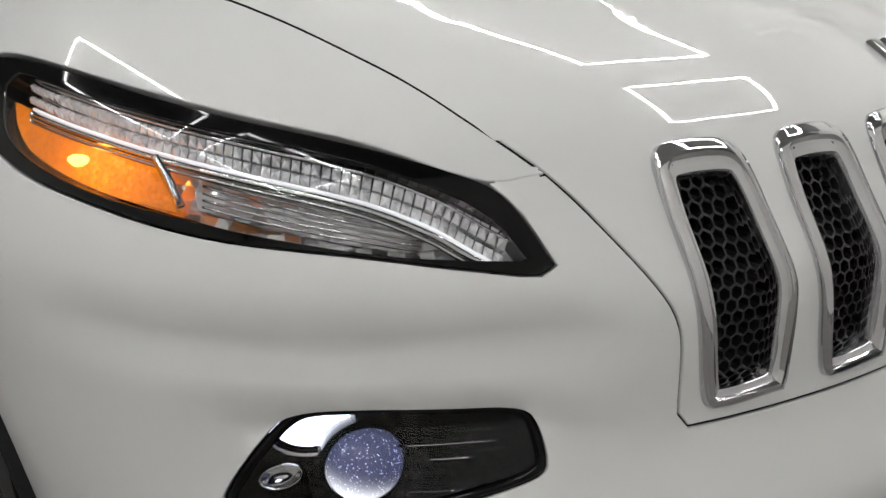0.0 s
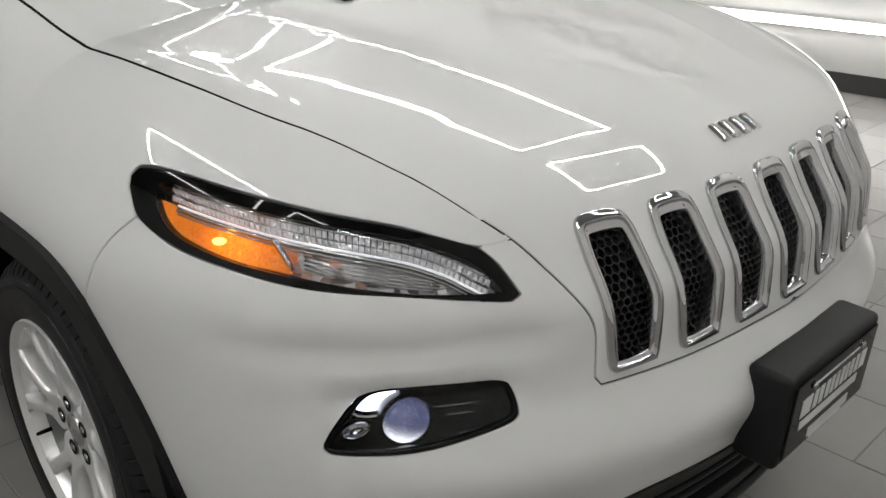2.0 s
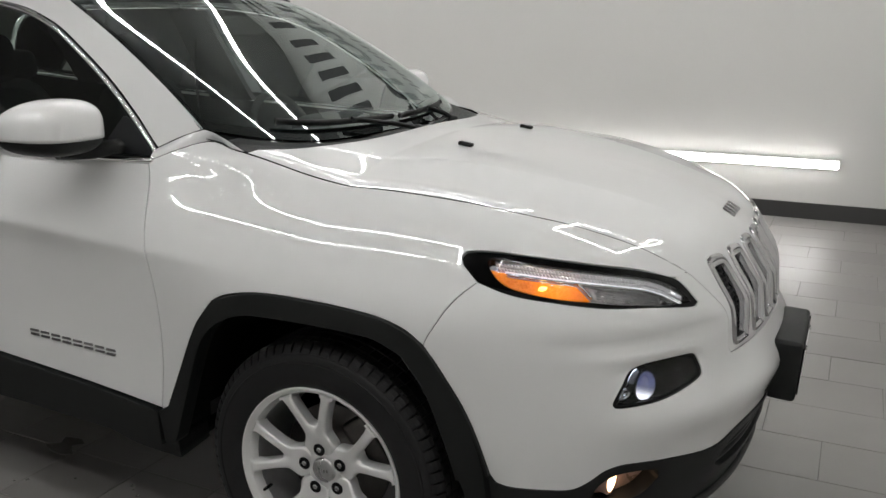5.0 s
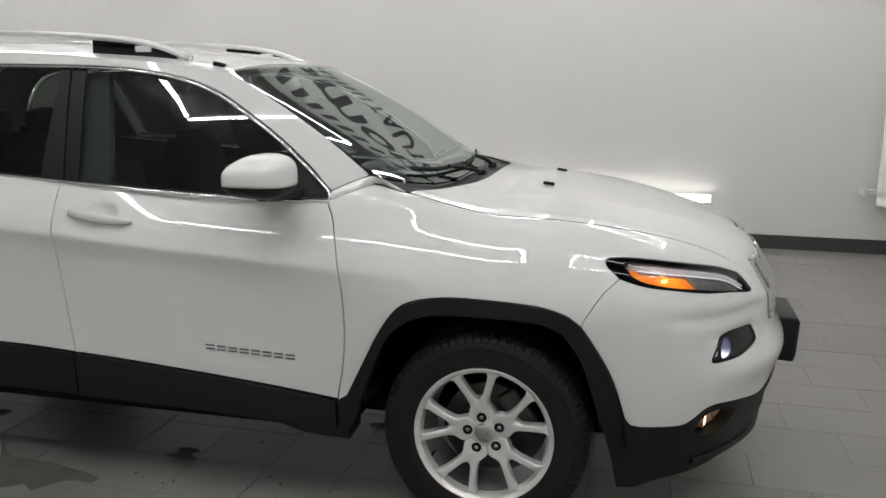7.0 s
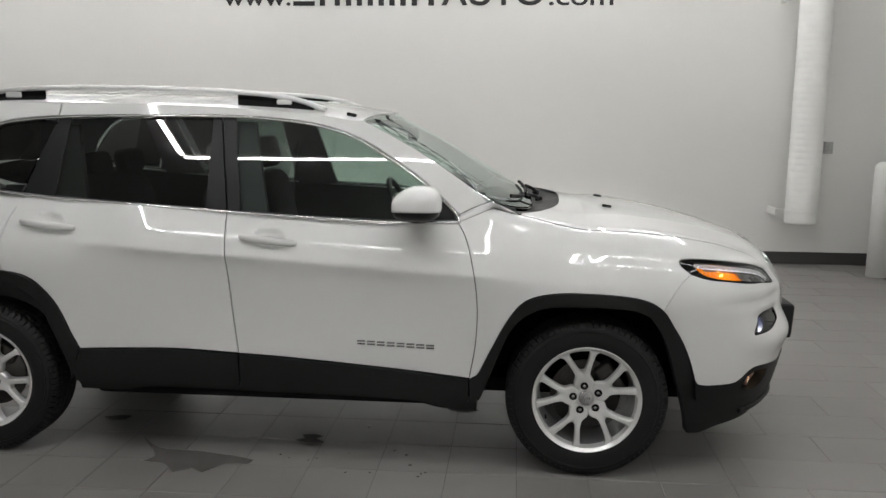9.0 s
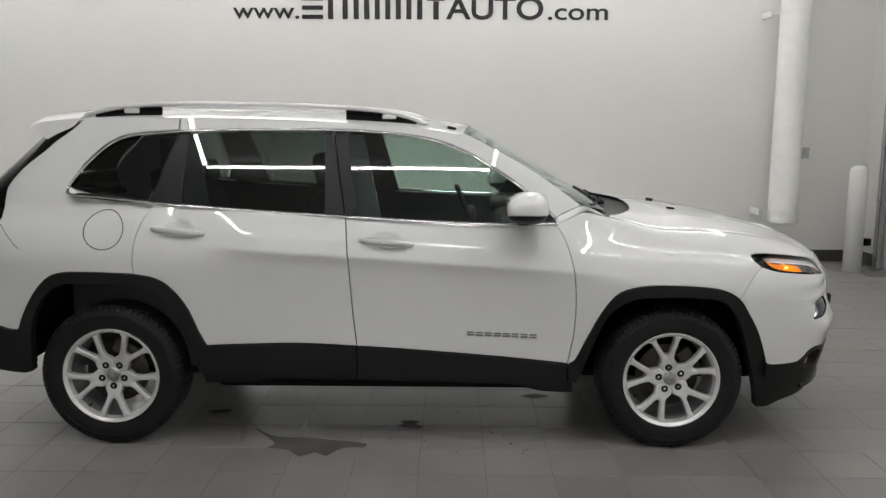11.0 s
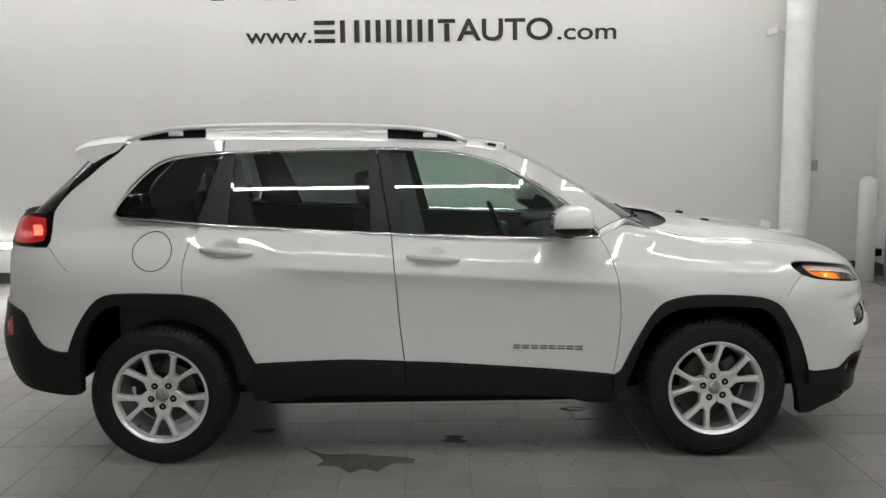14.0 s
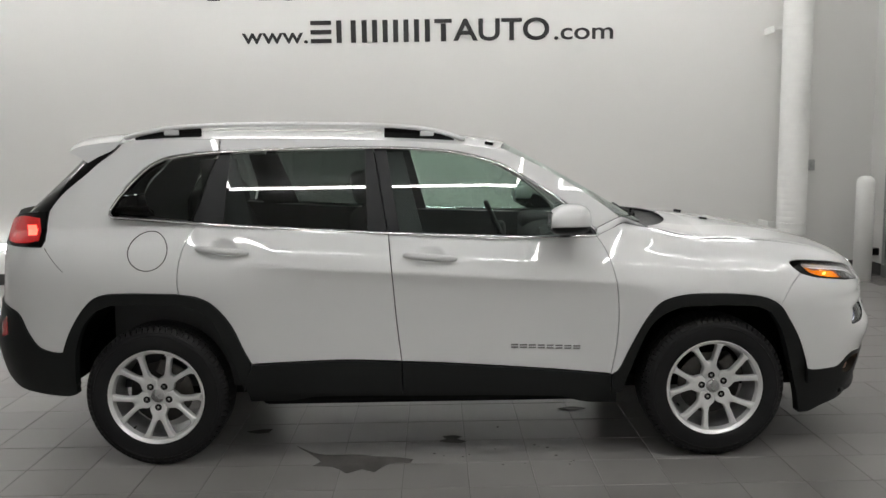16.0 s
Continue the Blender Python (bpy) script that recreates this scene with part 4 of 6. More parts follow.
# bonnet: flat part over (x, y) and the nose with its seven slots
SEAM = 0.912
hood_side = [q for q in [(float(skin(s, z)[0]), float(skin(s, z)[1]) - 0.0003) for s, z in line(HOODGAP, 0.03) if z > SEAM] if q[0] > 1.052]
s_seam = float(np.interp(-SEAM, [-q[1] for q in HOODGAP], [q[0] for q in HOODGAP]))
ss = np.linspace(s_seam + 0.0026, 2 * S_NOSE - s_seam - 0.0026, 90)
front_edge = [tuple(map(float, nose(np.array([q]), np.array([SEAM - 0.004]))[0][:2])) for q in ss]
rear_edge = [(hood_rear(y), y) for y in np.linspace(0.703, -0.703, 60)]
hood_loop = hood_side + front_edge + [(x, -y) for x, y in reversed(hood_side)] + rear_edge[1:-1]
hood_loop = np.array([q for i, q in enumerate(hood_loop) if i == 0 or math.dist(q, hood_loop[i - 1]) > 0.003])
bonnet = put("bonnet", sheet(bonnet_skin, upward, hood_loop, step=0.013, depth=0.0), PAINT, car, "white bonnet running down into the nose")
slot_c = [-0.384, -0.256, -0.128, 0.0, 0.128, 0.256, 0.384]
SLOT = [(-0.0465, 0.872), (-0.042, 0.889), (-0.028, 0.898), (0.023, 0.898), (0.040, 0.890), (0.047, 0.868), (0.0500, 0.805), (0.0502, 0.788), (0.0490, 0.772), (0.0415, 0.705), (0.036, 0.691), (-0.038, 0.690), (-0.0445, 0.700), (-0.0500, 0.772), (-0.0508, 0.788), (-0.0500, 0.805)]


def slot_loop(yc, grow=0.0, n=0.007):
    """One slot's outline on the nose; grow narrows it."""
    lp = inset(line([(a, b) for a, b in SLOT], n, True, 60), grow)
    lp[:, 1] -= 0.7 * max(grow - 0.004, 0) * smooth(lp[:, 1], 0.84, 0.895)
    lean = 0.02 * yc / 0.363
    return np.array([(nose_s(yc + a - lean * (0.80 - b) * 0.6, b), b) for a, b in lp])


low_edge = [(s_seam, SEAM)] + [q for q in HOODGAP[:-1] if q[1] < SEAM - 0.004] + [q for q in HOOD_EDGE]
nose_top = [(s, SEAM) for s in np.linspace(2 * S_NOSE - s_seam, s_seam, 60)[1:-1]]
nose_loop = line(low_edge[:-1] + [(S_NOSE, 0.680)] + mirror_s(low_edge[:-1]) + nose_top, 0.012, True)
put("nose_panel", sheet(nose, from_side, nose_loop, [slot_loop(c, 0.002) for c in slot_c], step=0.011, depth=0.02, gap=0.0026), PAINT, bonnet, "white nose panel with seven slots")

# grille slots: chrome surround, honeycomb and backing
for c in slot_c:
    rings = []
    for grow, lift in ((0.0, -0.002), (0.0006, 0.0045), (0.0022, 0.0065), (0.0085, 0.0075), (0.0100, 0.0040), (0.0110, 0.0030), (0.0160, 0.0020), (0.0175, -0.002), (0.0185, -0.026)):
        lp = slot_loop(c, grow)
        p = nose(lp[:, 0], lp[:, 1])
        n = np.cross(nose(lp[:, 0] + 1e-3, lp[:, 1]) - p, nose(lp[:, 0], lp[:, 1] + 1e-3) - p)
        n /= np.linalg.norm(n, axis=1)[:, None]
        n *= np.sign((n * from_side(p)).sum(1))[:, None]
        rings.append(p + n * lift)
    k = len(rings[0])
    vs = np.concatenate(rings)
    fs = [(r * k + i, r * k + (i + 1) % k, (r + 1) * k + (i + 1) % k, (r + 1) * k + i) for r in range(len(rings) - 1) for i in range(k)]
    bm = bmesh.new()
    bv = [bm.verts.new(v) for v in vs]
    for f in fs:
        bm.faces.new([bv[i] for i in f])
    ring = part("grille_surround", bm, CHROME, bonnet, "chrome slot surround", angle=48)
    # honeycomb
    R, w = 0.0072, 0.0012
    lp = slot_loop(c, 0.012)
    inner = line([(a, b) for a, b in SLOT], 0.01, True, 60)
    hv, hf = [], []
    row = 0
    z = 0.705
    while z < 0.89:
        y = -0.055 + (row % 2) * R * 0.866
        while y < 0.055:
            if inside(np.array([(y, z)]), inner)[0]:
                o = len(hv)
                for depth_, rad in ((0.016, R), (0.016, R - w), (0.034, R - w * 2.2)):
                    for q in range(6):
                        a = math.pi / 6 + q * math.pi / 3
                        yy, zz_ = y + rad * math.cos(a), z + rad * math.sin(a)
                        lean = 0.02 * c / 0.363
                        p = nose(np.array([nose_s(c + yy - lean * (0.80 - zz_) * 0.6, zz_)]), np.array([zz_]))[0]
                        hv.append(p - np.array([0.9, 0.25 * np.sign(c), 0.1]) * depth_)
                for r in range(2):
                    for q in range(6):
                        j = (q + 1) % 6
                        hf.append((o + r * 6 + q, o + r * 6 + j, o + (r + 1) * 6 + j, o + (r + 1) * 6 + q))
            y += 2 * R * 0.866
        z += R * 1.5
        row += 1
    bm = bmesh.new()
    bv = [bm.verts.new(v) for v in hv]
    for f in hf:
        bm.faces.new([bv[i] for i in f])
    bmesh.ops.remove_doubles(bm, verts=bm.verts, dist=0.0006)
    part("honeycomb", bm, GRILLE, bonnet, "black honeycomb mesh", flat=True)
    bk = sheet(nose, from_side, slot_loop(c, 0.004), step=0.02, depth=0.0, lift=-0.042)
    put("slot_backing", bk, DARK, bonnet)

# black bar laid in the joint round the bonnet to show its shade
shade_line = []
for s, z in line(HOODGAP + HOOD_EDGE[1:], 0.02):
    p = nose(np.array([s]), np.array([z]))[0]
    shade_line.append(p - from_side(p[None])[0] / np.linalg.norm(from_side(p[None])[0]) * 0.010)
shade_line = np.array(shade_line)
for sgn in (1, -1):
    tube("joint_seal", shade_line * [1, sgn, 1], 0.0065, DARK, bonnet)

# dark inner shell and bay box, added so that the joints show as shade
shell_side = line([(-1.16, 0.90), (-0.90, 0.86), (-0.86, 0.34), (0.872, 0.34), (0.900, 0.55), (0.930, 0.83), (1.72, 0.83), (1.72, 0.93), (1.5, 1.0), (1.0, 1.05), (0.5, 1.04), (-0.5, 1.06), (-1.12, 1.08)], 0.04, True)
both("inner_shell", sheet(skin, from_side, shell_side, step=0.06, depth=0.0, lift=-0.028), DARK, car)
vs_, fs_ = [(x, y, z) for x in (1.3, 2.08) for y in (-0.5, 0.5) for z in (0.42, 0.86)], [(0, 1, 3, 2), (4, 6, 7, 5), (0, 4, 5, 1), (2, 3, 7, 6), (1, 5, 7, 3), (0, 2, 6, 4)]
mesh_ob("engine_bay", vs_, fs_, DARK, car, flat=True)
put("bonnet_liner", sheet(hood, upward, hood_loop, step=0.05, depth=0.0, lift=-0.02), DARK, bonnet)

# quarter panels, roof side and pillars
q_out = RGAP[::-1] + [(-1.168, 1.174)] + [(-1.393, 1.193), (-1.545, 1.205), (-1.585, 1.236), (-1.568, 1.276), (-1.543, 1.312), (-1.477, 1.390), (-1.411, 1.451), (-1.34, 1.489), (-1.25, 1.507), (-1.06, 1.523), (-1.06, 1.578), (-1.314, 1.580), (-1.555, 1.573), (-1.65, 1.518), (-1.742, 1.467), (-1.812, 1.41), (-1.88, 1.355), (-1.92, 1.302), (-1.937, 1.243), (-1.925, 1.205), (-1.912, 1.155), (-1.889, 1.107), (-1.897, 1.080), (-2.02, 1.080), (-2.25, 1.082), (-2.25, 0.80), (-2.105, 0.78), (-2.025, 0.755), (-1.962, 0.675), (-1.90, 0.602), (-1.83, 0.575)] + ARCH_R[:6]
both("quarter_panel", sheet(quarter, from_side, line(q_out, 0.025, True), step=0.022, depth=0.02, gap=0.0022), PAINT, car, "white rear quarter panel")


def pillar(x, z):
    p = glass(x, z)
    return p + np.array([0, -0.012, 0])


ROOFLINE = [(-1.05, 1.580), (-0.746, 1.576), (-0.464, 1.569), (-0.182, 1.557), (-0.013, 1.545), (0.173, 1.530), (0.30, 1.511)] + [(float(p[0]), float(p[2])) for p in screen(np.full(12, -1.0), np.linspace(1, 0, 12))]
p_out = ROOFLINE + [(0.852, 1.146), (0.800, 1.118)] + [(x + 0.006 * (x > 0), z + 0.010) for x, z in DLO_TOP[1:11]]
both("roof_side", sheet(pillar, from_side, line(p_out, 0.02, True), step=0.02, depth=0.015), PAINT, car, "white roof side and front pillar")
xs_ = np.linspace(-1.60, 0.338, 60)
edge_r = [(x, -float(glass_w(x, roof_edge(x)) + 0.0115)) for x in xs_]
front_roof = [(0.338 + 0.058 * (1 - abs(y / 0.60) ** 1.6), y) for y in np.linspace(-0.58, 0.58, 30)]
roof_loop = np.array(edge_r + front_roof + [(x, -y) for x, y in reversed(edge_r)])
top_roof = put("roof", sheet(roof, upward, roof_loop, step=0.035, depth=0.012), PAINT, car, "white roof panel")

# side glass, black pillar films
def dlo_top(x):
    return float(np.interp(x, [p[0] for p in DLO_TOP[::-1]], [p[1] for p in DLO_TOP[::-1]]))


fw = [(-0.228, 1.511)] + [(x - 0.004, z - 0.010) for x, z in DLO_TOP[7:0:-1]] + [(0.772, 1.098), (0.50, 1.096), (0.1, 1.108), (-0.162, 1.126)]
rw = [(-1.000, 1.504), (-0.744, 1.512), (-0.334, 1.513), (-0.318, 1.131), (-0.6, 1.149), (-1.014, 1.176)]
qw = [(-1.066, 1.503), (-1.25, 1.487), (-1.330, 1.469), (-1.396, 1.433), (-1.460, 1.374), (-1.523, 1.300), (-1.548, 1.262), (-1.553, 1.238), (-1.530, 1.226), (-1.393, 1.212), (-1.176, 1.192)]
for ob, out, mat, nm in ((doors[0], fw, GLASS, "window"), (doors[1], rw, PRIVACY, "window")):
    m = sheet(glass, from_side, line(out, 0.02, True), step=0.05, depth=0.004)
    for o, mm in zip(ob, (m, flipped(m))):
        g = put(nm, mm, mat, o, "green tinted side window" if mat is GLASS else "dark privacy side window")
        g.visible_shadow = False
both("quarter_window", sheet(glass, from_side, line(qw, 0.02, True), step=0.05, depth=0.004), PRIVACY, car, "dark privacy quarter window")
bpf = [(-0.288, 1.516), (-0.228, 1.514), (-0.160, 1.112), (-0.216, 1.114)]
bpr = [(-0.334, 1.516), (-0.296, 1.516), (-0.223, 1.114), (-0.318, 1.122)]
cpr = [(-1.055, 1.508), (-1.000, 1.510), (-1.014, 1.164), (-1.166, 1.178)]
for ob, out in ((doors[0], bpf), (doors[1], bpr), (doors[1], cpr)):
    m = sheet(glass, from_side, line(out, 0.03, True), step=0.05, depth=0.012, lift=0.003, gap=0.0012)
    for o, mm in zip(ob, (m, flipped(m))):
        put("pillar_cover", mm, PILLARBLACK, o, "satin black pillar cover")
sail = [(0.60, 1.098), (0.655, 1.195), (0.70, 1.178), (0.765, 1.118), (0.775, 1.097)]
m = sheet(glass, from_side, line(sail, 0.03, True), step=0.05, depth=0.012, lift=0.004)
for o, mm in zip(doors[0], (m, flipped(m))):
    put("mirror_sail", mm, PILLARBLACK, o)
frame_loop = line(DLO_TOP + [(-1.568, 1.220), (-1.54, 1.208)] + BELT[::-1][1:], 0.03, True, 60)
tr = glass(frame_loop[:, 0], frame_loop[:, 1]) + np.array([0, -0.014, 0])
belt_mask = np.abs(frame_loop[:, 1] - belt_z(frame_loop[:, 0])) < 0.02
tr[belt_mask, 1] -= 0.016
rear_low = belt_mask & (frame_loop[:, 0] < -1.12)
tr[rear_low, 1] = np.minimum(tr[rear_low, 1], -side_w(frame_loop[rear_low, 0], frame_loop[rear_low, 1]) - 0.004)
for sgn in (1, -1):
    tube("window_trim", tr * [1, sgn, 1], 0.0072, BRIGHT, car, "chrome window surround", closed=True)
# dark ledge under the windows
lx = np.linspace(-1.54, 0.79, 50)
lv, lf = [], []
for x in lx:
    zb = float(belt_z(x))
    lv += [(x, -float(low_w(x, zb - 0.006)) + 0.004, zb - 0.008), (x, -float(glass_w(x, zb)) + 0.03, zb + 0.004)]
for i in range(len(lx) - 1):
    lf.append((2 * i, 2 * i + 2, 2 * i + 3, 2 * i + 1))
for sgn in (1, -1):
    mesh_ob("belt_seal", np.array(lv) * [1, sgn, 1], lf if sgn > 0 else [f[::-1] for f in lf], PILLARBLACK, car)

# windscreen, scuttle, wipers
sl = line([(-1, 0), (-0.5, 0), (0, 0), (0.5, 0), (1, 0), (1, 0.5), (1, 1), (0.5, 1), (0, 1), (-0.5, 1), (-1, 1), (-1, 0.5)], 0.05, True)
wsc = put("windscreen", sheet(screen, upward, sl, step=0.06, depth=0.0), WINDSHIELD, car, "clear windscreen reflecting the wall lettering")
wsc.visible_shadow = False
band = []
uu = np.linspace(-1, 1, 60)
for nm, v0, v1 in (("screen_border", -0.01, 0.07), ("screen_border", 0.955, 1.0)):
    a = screen(uu, np.full(60, v0)) + [0, 0, -0.004]
    b = screen(uu, np.full(60, v1)) + [0, 0, -0.004]
    mesh_ob(nm, np.concatenate([a, b]), [(i, i + 1, 60 + i + 1, 60 + i) for i in range(59)], GLOSSBLACK, wsc)
vv = np.linspace(0, 1, 30)
for sgn in (-1, 1):
    a, b = screen(np.full(30, sgn * 0.978), vv) + [0, 0, -0.004], screen(np.full(30, sgn * 1.0), vv) + [0, 0, -0.004]
    mesh_ob("screen_border", np.concatenate([a, b]), [(i, i + 1, 31 + i, 30 + i) for i in range(29)], GLOSSBLACK, wsc)
cowl_a = screen(uu, np.full(60, 0.0)) + [-0.01, 0, -0.02]
cowl_b = np.stack([hood_rear(uu * 0.70) + 0.02, uu * 0.70, hood_z(hood_rear(uu * 0.70), np.clip(uu, -0.99, 0.99) * 0.70) - 0.016], -1)
mesh_ob("scuttle", np.concatenate([cowl_a, cowl_b]), [(i, i + 1, 60 + i + 1, 60 + i) for i in range(59)], CLAD, car, "black plastic scuttle")
for y0, y1, v0, v1, arm in ((-0.50, 0.02, 0.080, 0.050, 0.06), (0.06, 0.43, 0.045, 0.060, 0.34)):
    u = np.linspace(y0 / 0.675, y1 / 0.675, 14)
    p = screen(u, np.linspace(v0, v1, 14)) + [0.008, 0, 0.014]
    w = tube("wiper_blade", p, 0.0095, CLAD, car, "black wiper blade", flat=0.7)
    q0 = screen(np.array([arm / 0.675]), np.array([0.0]))[0] + [0.045, 0, -0.004]
    mid = p[7] + [0.010, 0, 0.006]
    tube("wiper_arm", line([q0, q0 * 0.6 + mid * 0.4 + [0.006, 0, 0.004], mid], 0.03), 0.0085, CLAD, w)
    part("spindle_cap", lathe_bm([(-0.02, 0.02), (0.006, 0.019), (0.012, 0.012)], 16, "z"), CLAD, w, at=Matrix.Translation(q0))
# seals between bonnet and scuttle
for y in (-0.25, 0.25):
    hz = float(hood_z(1.467, y))
    bm = box_bm((-0.022, -0.012, -0.002), (0.022, 0.012, 0.011), 0.005)
    part("washer_nozzle", bm, GLOSSBLACK, bonnet, "small black washer nozzle", at=Matrix.Translation((1.467, y, hz)) @ Matrix.Rotation(0.15, 4, "Y"))
# emblem on the nose: plain chrome shapes
for y, w in ((-0.052, 0.020), (-0.020, 0.024), (0.014, 0.024), (0.048, 0.024)):
    x = 2.177
    hz = float(hood_z(x, y))
    bm = box_bm((-0.02, -w / 2, -0.002), (0.02, w / 2, 0.006), 0.004)
    part("emblem_block", bm, CHROME, bonnet, "plain chrome emblem block", at=Matrix.Translation((x, y, hz)) @ Matrix.Rotation(0.52, 4, "Y"))


# ---- cladding, lower bumper ----
def clad(name, pts, parent=car, label="", lift=0.013, depth=0.05, mirror=True, step=0.03, fn=skin, holes=(), mat=None, gap=0.0015):
    m = sheet(fn, from_side, line(pts, 0.025, True, 30), holes, step=step, depth=depth, lift=lift, gap=gap)
    return both(name, m, mat or CLAD, parent, label) if mirror else put(name, m, mat or CLAD, parent, label)


clad("arch_cladding", ARCH_F + ARCH_FI[::-1][2:-1] + [(0.892, 0.333), (0.856, 0.333)], label="black plastic wheel arch moulding", step=0.022)
clad("arch_cladding", ARCH_R + [(-0.93, 0.36)] + ARCH_RI[::-1][1:], label="black plastic wheel arch moulding", step=0.022)
for ob, pts in ((doors[0], [(0.844, 0.422), (0.543, 0.453), (0.036, 0.491), (-0.159, 0.501), (-0.156, 0.348), (0.3, 0.338), (0.845, 0.318)]),
                (doors[1], [(-0.163, 0.501), (-0.429, 0.513), (-0.70, 0.507), (-0.880, 0.499), (-0.925, 0.40), (-0.905, 0.352), (-0.5, 0.352), (-0.160, 0.348)])):
    m = sheet(skin, from_side, line(pts, 0.025, True, 30), step=0.03, depth=0.04, lift=0.014, gap=0.0022)
    for o, mm in zip(ob, (m, flipped(m))):
        put("door_cladding", mm, CLAD, o, "black plastic lower door cladding")
clad("sill", [(0.88, 0.34), (0.88, 0.272), (0.72, 0.280), (0.60, 0.308), (0.0, 0.322), (-0.57, 0.326), (-0.70, 0.308), (-0.90, 0.306), (-0.92, 0.37)], lift=-0.012, depth=0.12)
# lower bumper with fog lamp pockets and the low intake
FOG = [(2.028, 0.392), (2.040, 0.430), (2.075, 0.456), (2.13, 0.460), (2.19, 0.452), (2.200, 0.425), (2.165, 0.392), (2.10, 0.376), (2.05, 0.378)]
INTAKE = [(2.42, 0.388), (2.435, 0.420), (2.475, 0.446), (2.56, 0.458), (2.72, 0.460), (S_NOSE, 0.460)]
INT_LOW = [(2.45, 0.372), (2.56, 0.362), (2.72, 0.356), (S_NOSE, 0.355)]
under = [(1.795, 0.442), (1.725, 0.42), (1.775, 0.31), (1.835, 0.20), (1.90, 0.200), (1.97, 0.225), (2.15, 0.245), (2.4, 0.262), (2.7, 0.272)]
lower_loop = line(FASC_LOW[:-1] + [(S_NOSE, 0.478)] + mirror_s(FASC_LOW[:-1]) + mirror_s(under[1:]) + [(S_NOSE, 0.275)] + under[::-1][:-1], 0.02, True, 30)
fog_r = line(FOG, 0.012, True)
fog_l = np.array(mirror_s([tuple(q) for q in fog_r]))
intake = line(INTAKE[:-1] + mirror_s(INTAKE[:-1]) + mirror_s(INT_LOW[:-1]) + INT_LOW[:-1][::-1], 0.02, True, 40)
low_bumper = put("lower_bumper", sheet(bumper, from_side, lower_loop, [fog_r, fog_l, intake], step=0.022, depth=0.045, lift=0.004), CLAD, car, "black plastic lower bumper")
put("intake_backing", sheet(bumper, from_side, intake, step=0.04, depth=0.0, lift=-0.06), DARK, low_bumper)
for z in (0.385, 0.415, 0.440):
    sx = np.linspace(2.45, 2 * S_NOSE - 2.45, 40)
    p = nose(sx, np.full(40, z)) + [-0.02, 0, 0]
    tube("intake_bar", p, 0.0075, CLAD, low_bumper, flat=1.8)
sx = np.linspace(2.05, 2 * S_NOSE - 2.05, 50)
tube("chin_lip", nose(sx, np.full(50, 0.285)) + [0.012, 0, 0], 0.011, CLAD, low_bumper)


def facing(s, z, fn=None):
    """A frame on the skin: origin, and a matrix whose +y axis points outwards."""
    fn = fn or bumper
    q = np.array([s]), np.array([z])
    p = fn(*q)[0]
    n = np.cross(fn(q[0] + 2e-3, q[1])[0] - p, fn(q[0], q[1] + 2e-3)[0] - p)
    n /= np.linalg.norm(n)
    if n @ from_side(p[None])[0] < 0:
        n = -n
    return p, n


def axis_matrix(p, n):
    """Places a thing turned about its +y axis so that +y points along n."""
    return Matrix.Translation(p) @ Vector((0, 1, 0)).rotation_difference(Vector(n)).to_matrix().to_4x4()


for sgn in (1, -1):
    S = 1.0 if sgn > 0 else -1.0
    lp = fog_r
    m = sheet(bumper, from_side, inset(lp, -0.008), step=0.02, depth=0.0, lift=-0.040)
    m = m if sgn > 0 else flipped(m)
    pocket = put("fog_pocket", m, FOGBOWL, low_bumper, "fog lamp bowl, warm lamplight put into its colour")
    p, n = facing(2.085, 0.420)
    d = np.array([0.995, -0.10, 0.0])
    c = (p - n * 0.030) * [1, S, 1]
    M = axis_matrix(c, d * [1, S, 1])
    lamp = part("fog_lamp", lathe_bm([(-0.03, 0.030), (0.0, 0.036), (0.004, 0.034), (0.004, 0.030)], 28), FOGBOWL, low_bumper, "round lit fog lamp", at=M)
    part("lens", lathe_bm([(0.0035, 0.030), (0.007, 0.022), (0.009, 0.0001)], 28), LAMPWARM, low_bumper, "lit warm fog lamp lens", at=M)

# ---- headlamps: slim upper lamp and the low projector lamp ----
LENS = [(1.838, 0.933), (1.858, 0.942), (1.995, 0.930), (2.118, 0.914), (2.215, 0.896), (2.282, 0.874), (2.317, 0.854), (2.338, 0.827), (2.246, 0.834), (2.134, 0.850), (2.061, 0.861), (1.983, 0.870), (1.885, 0.887), (1.851, 0.905)]
AMB = [(1.842, 0.924), (1.875, 0.920), (1.988, 0.905), (2.035, 0.897), (2.060, 0.864), (1.983, 0.872), (1.887, 0.889), (1.855, 0.906)]
lamp_loop = line(LAMP_TOP + LAMP_BOT[:-1], 0.012, True)
lens_loop = line(LENS, 0.010, True)
bezel = sheet(skin, from_side, lamp_loop, [lens_loop], step=0.015, depth=0.03, gap=0.002, lift=-0.002)
tray = sheet(skin, from_side, lens_loop, step=0.02, depth=0.0, lift=-0.034)
amber = sheet(skin, from_side, line(AMB, 0.010, True), step=0.012, depth=0.015, lift=-0.012)
cover = sheet(skin, from_side, lens_loop, step=0.02, depth=0.0, lift=-0.001)
LOWR = [(2.066, 0.905), (2.13, 0.893), (2.22, 0.872), (2.275, 0.853), (2.290, 0.842), (2.246, 0.840), (2.134, 0.858), (2.075, 0.868)]
refl = sheet(skin, from_side, line(LOWR, 0.01, True), step=0.012, depth=0.012, lift=-0.022)
BAND = line([(1.862, 0.9345), (1.995, 0.921), (2.118, 0.904), (2.215, 0.884), (2.272, 0.863), (2.303, 0.845), (2.324, 0.833)], 0.0088)


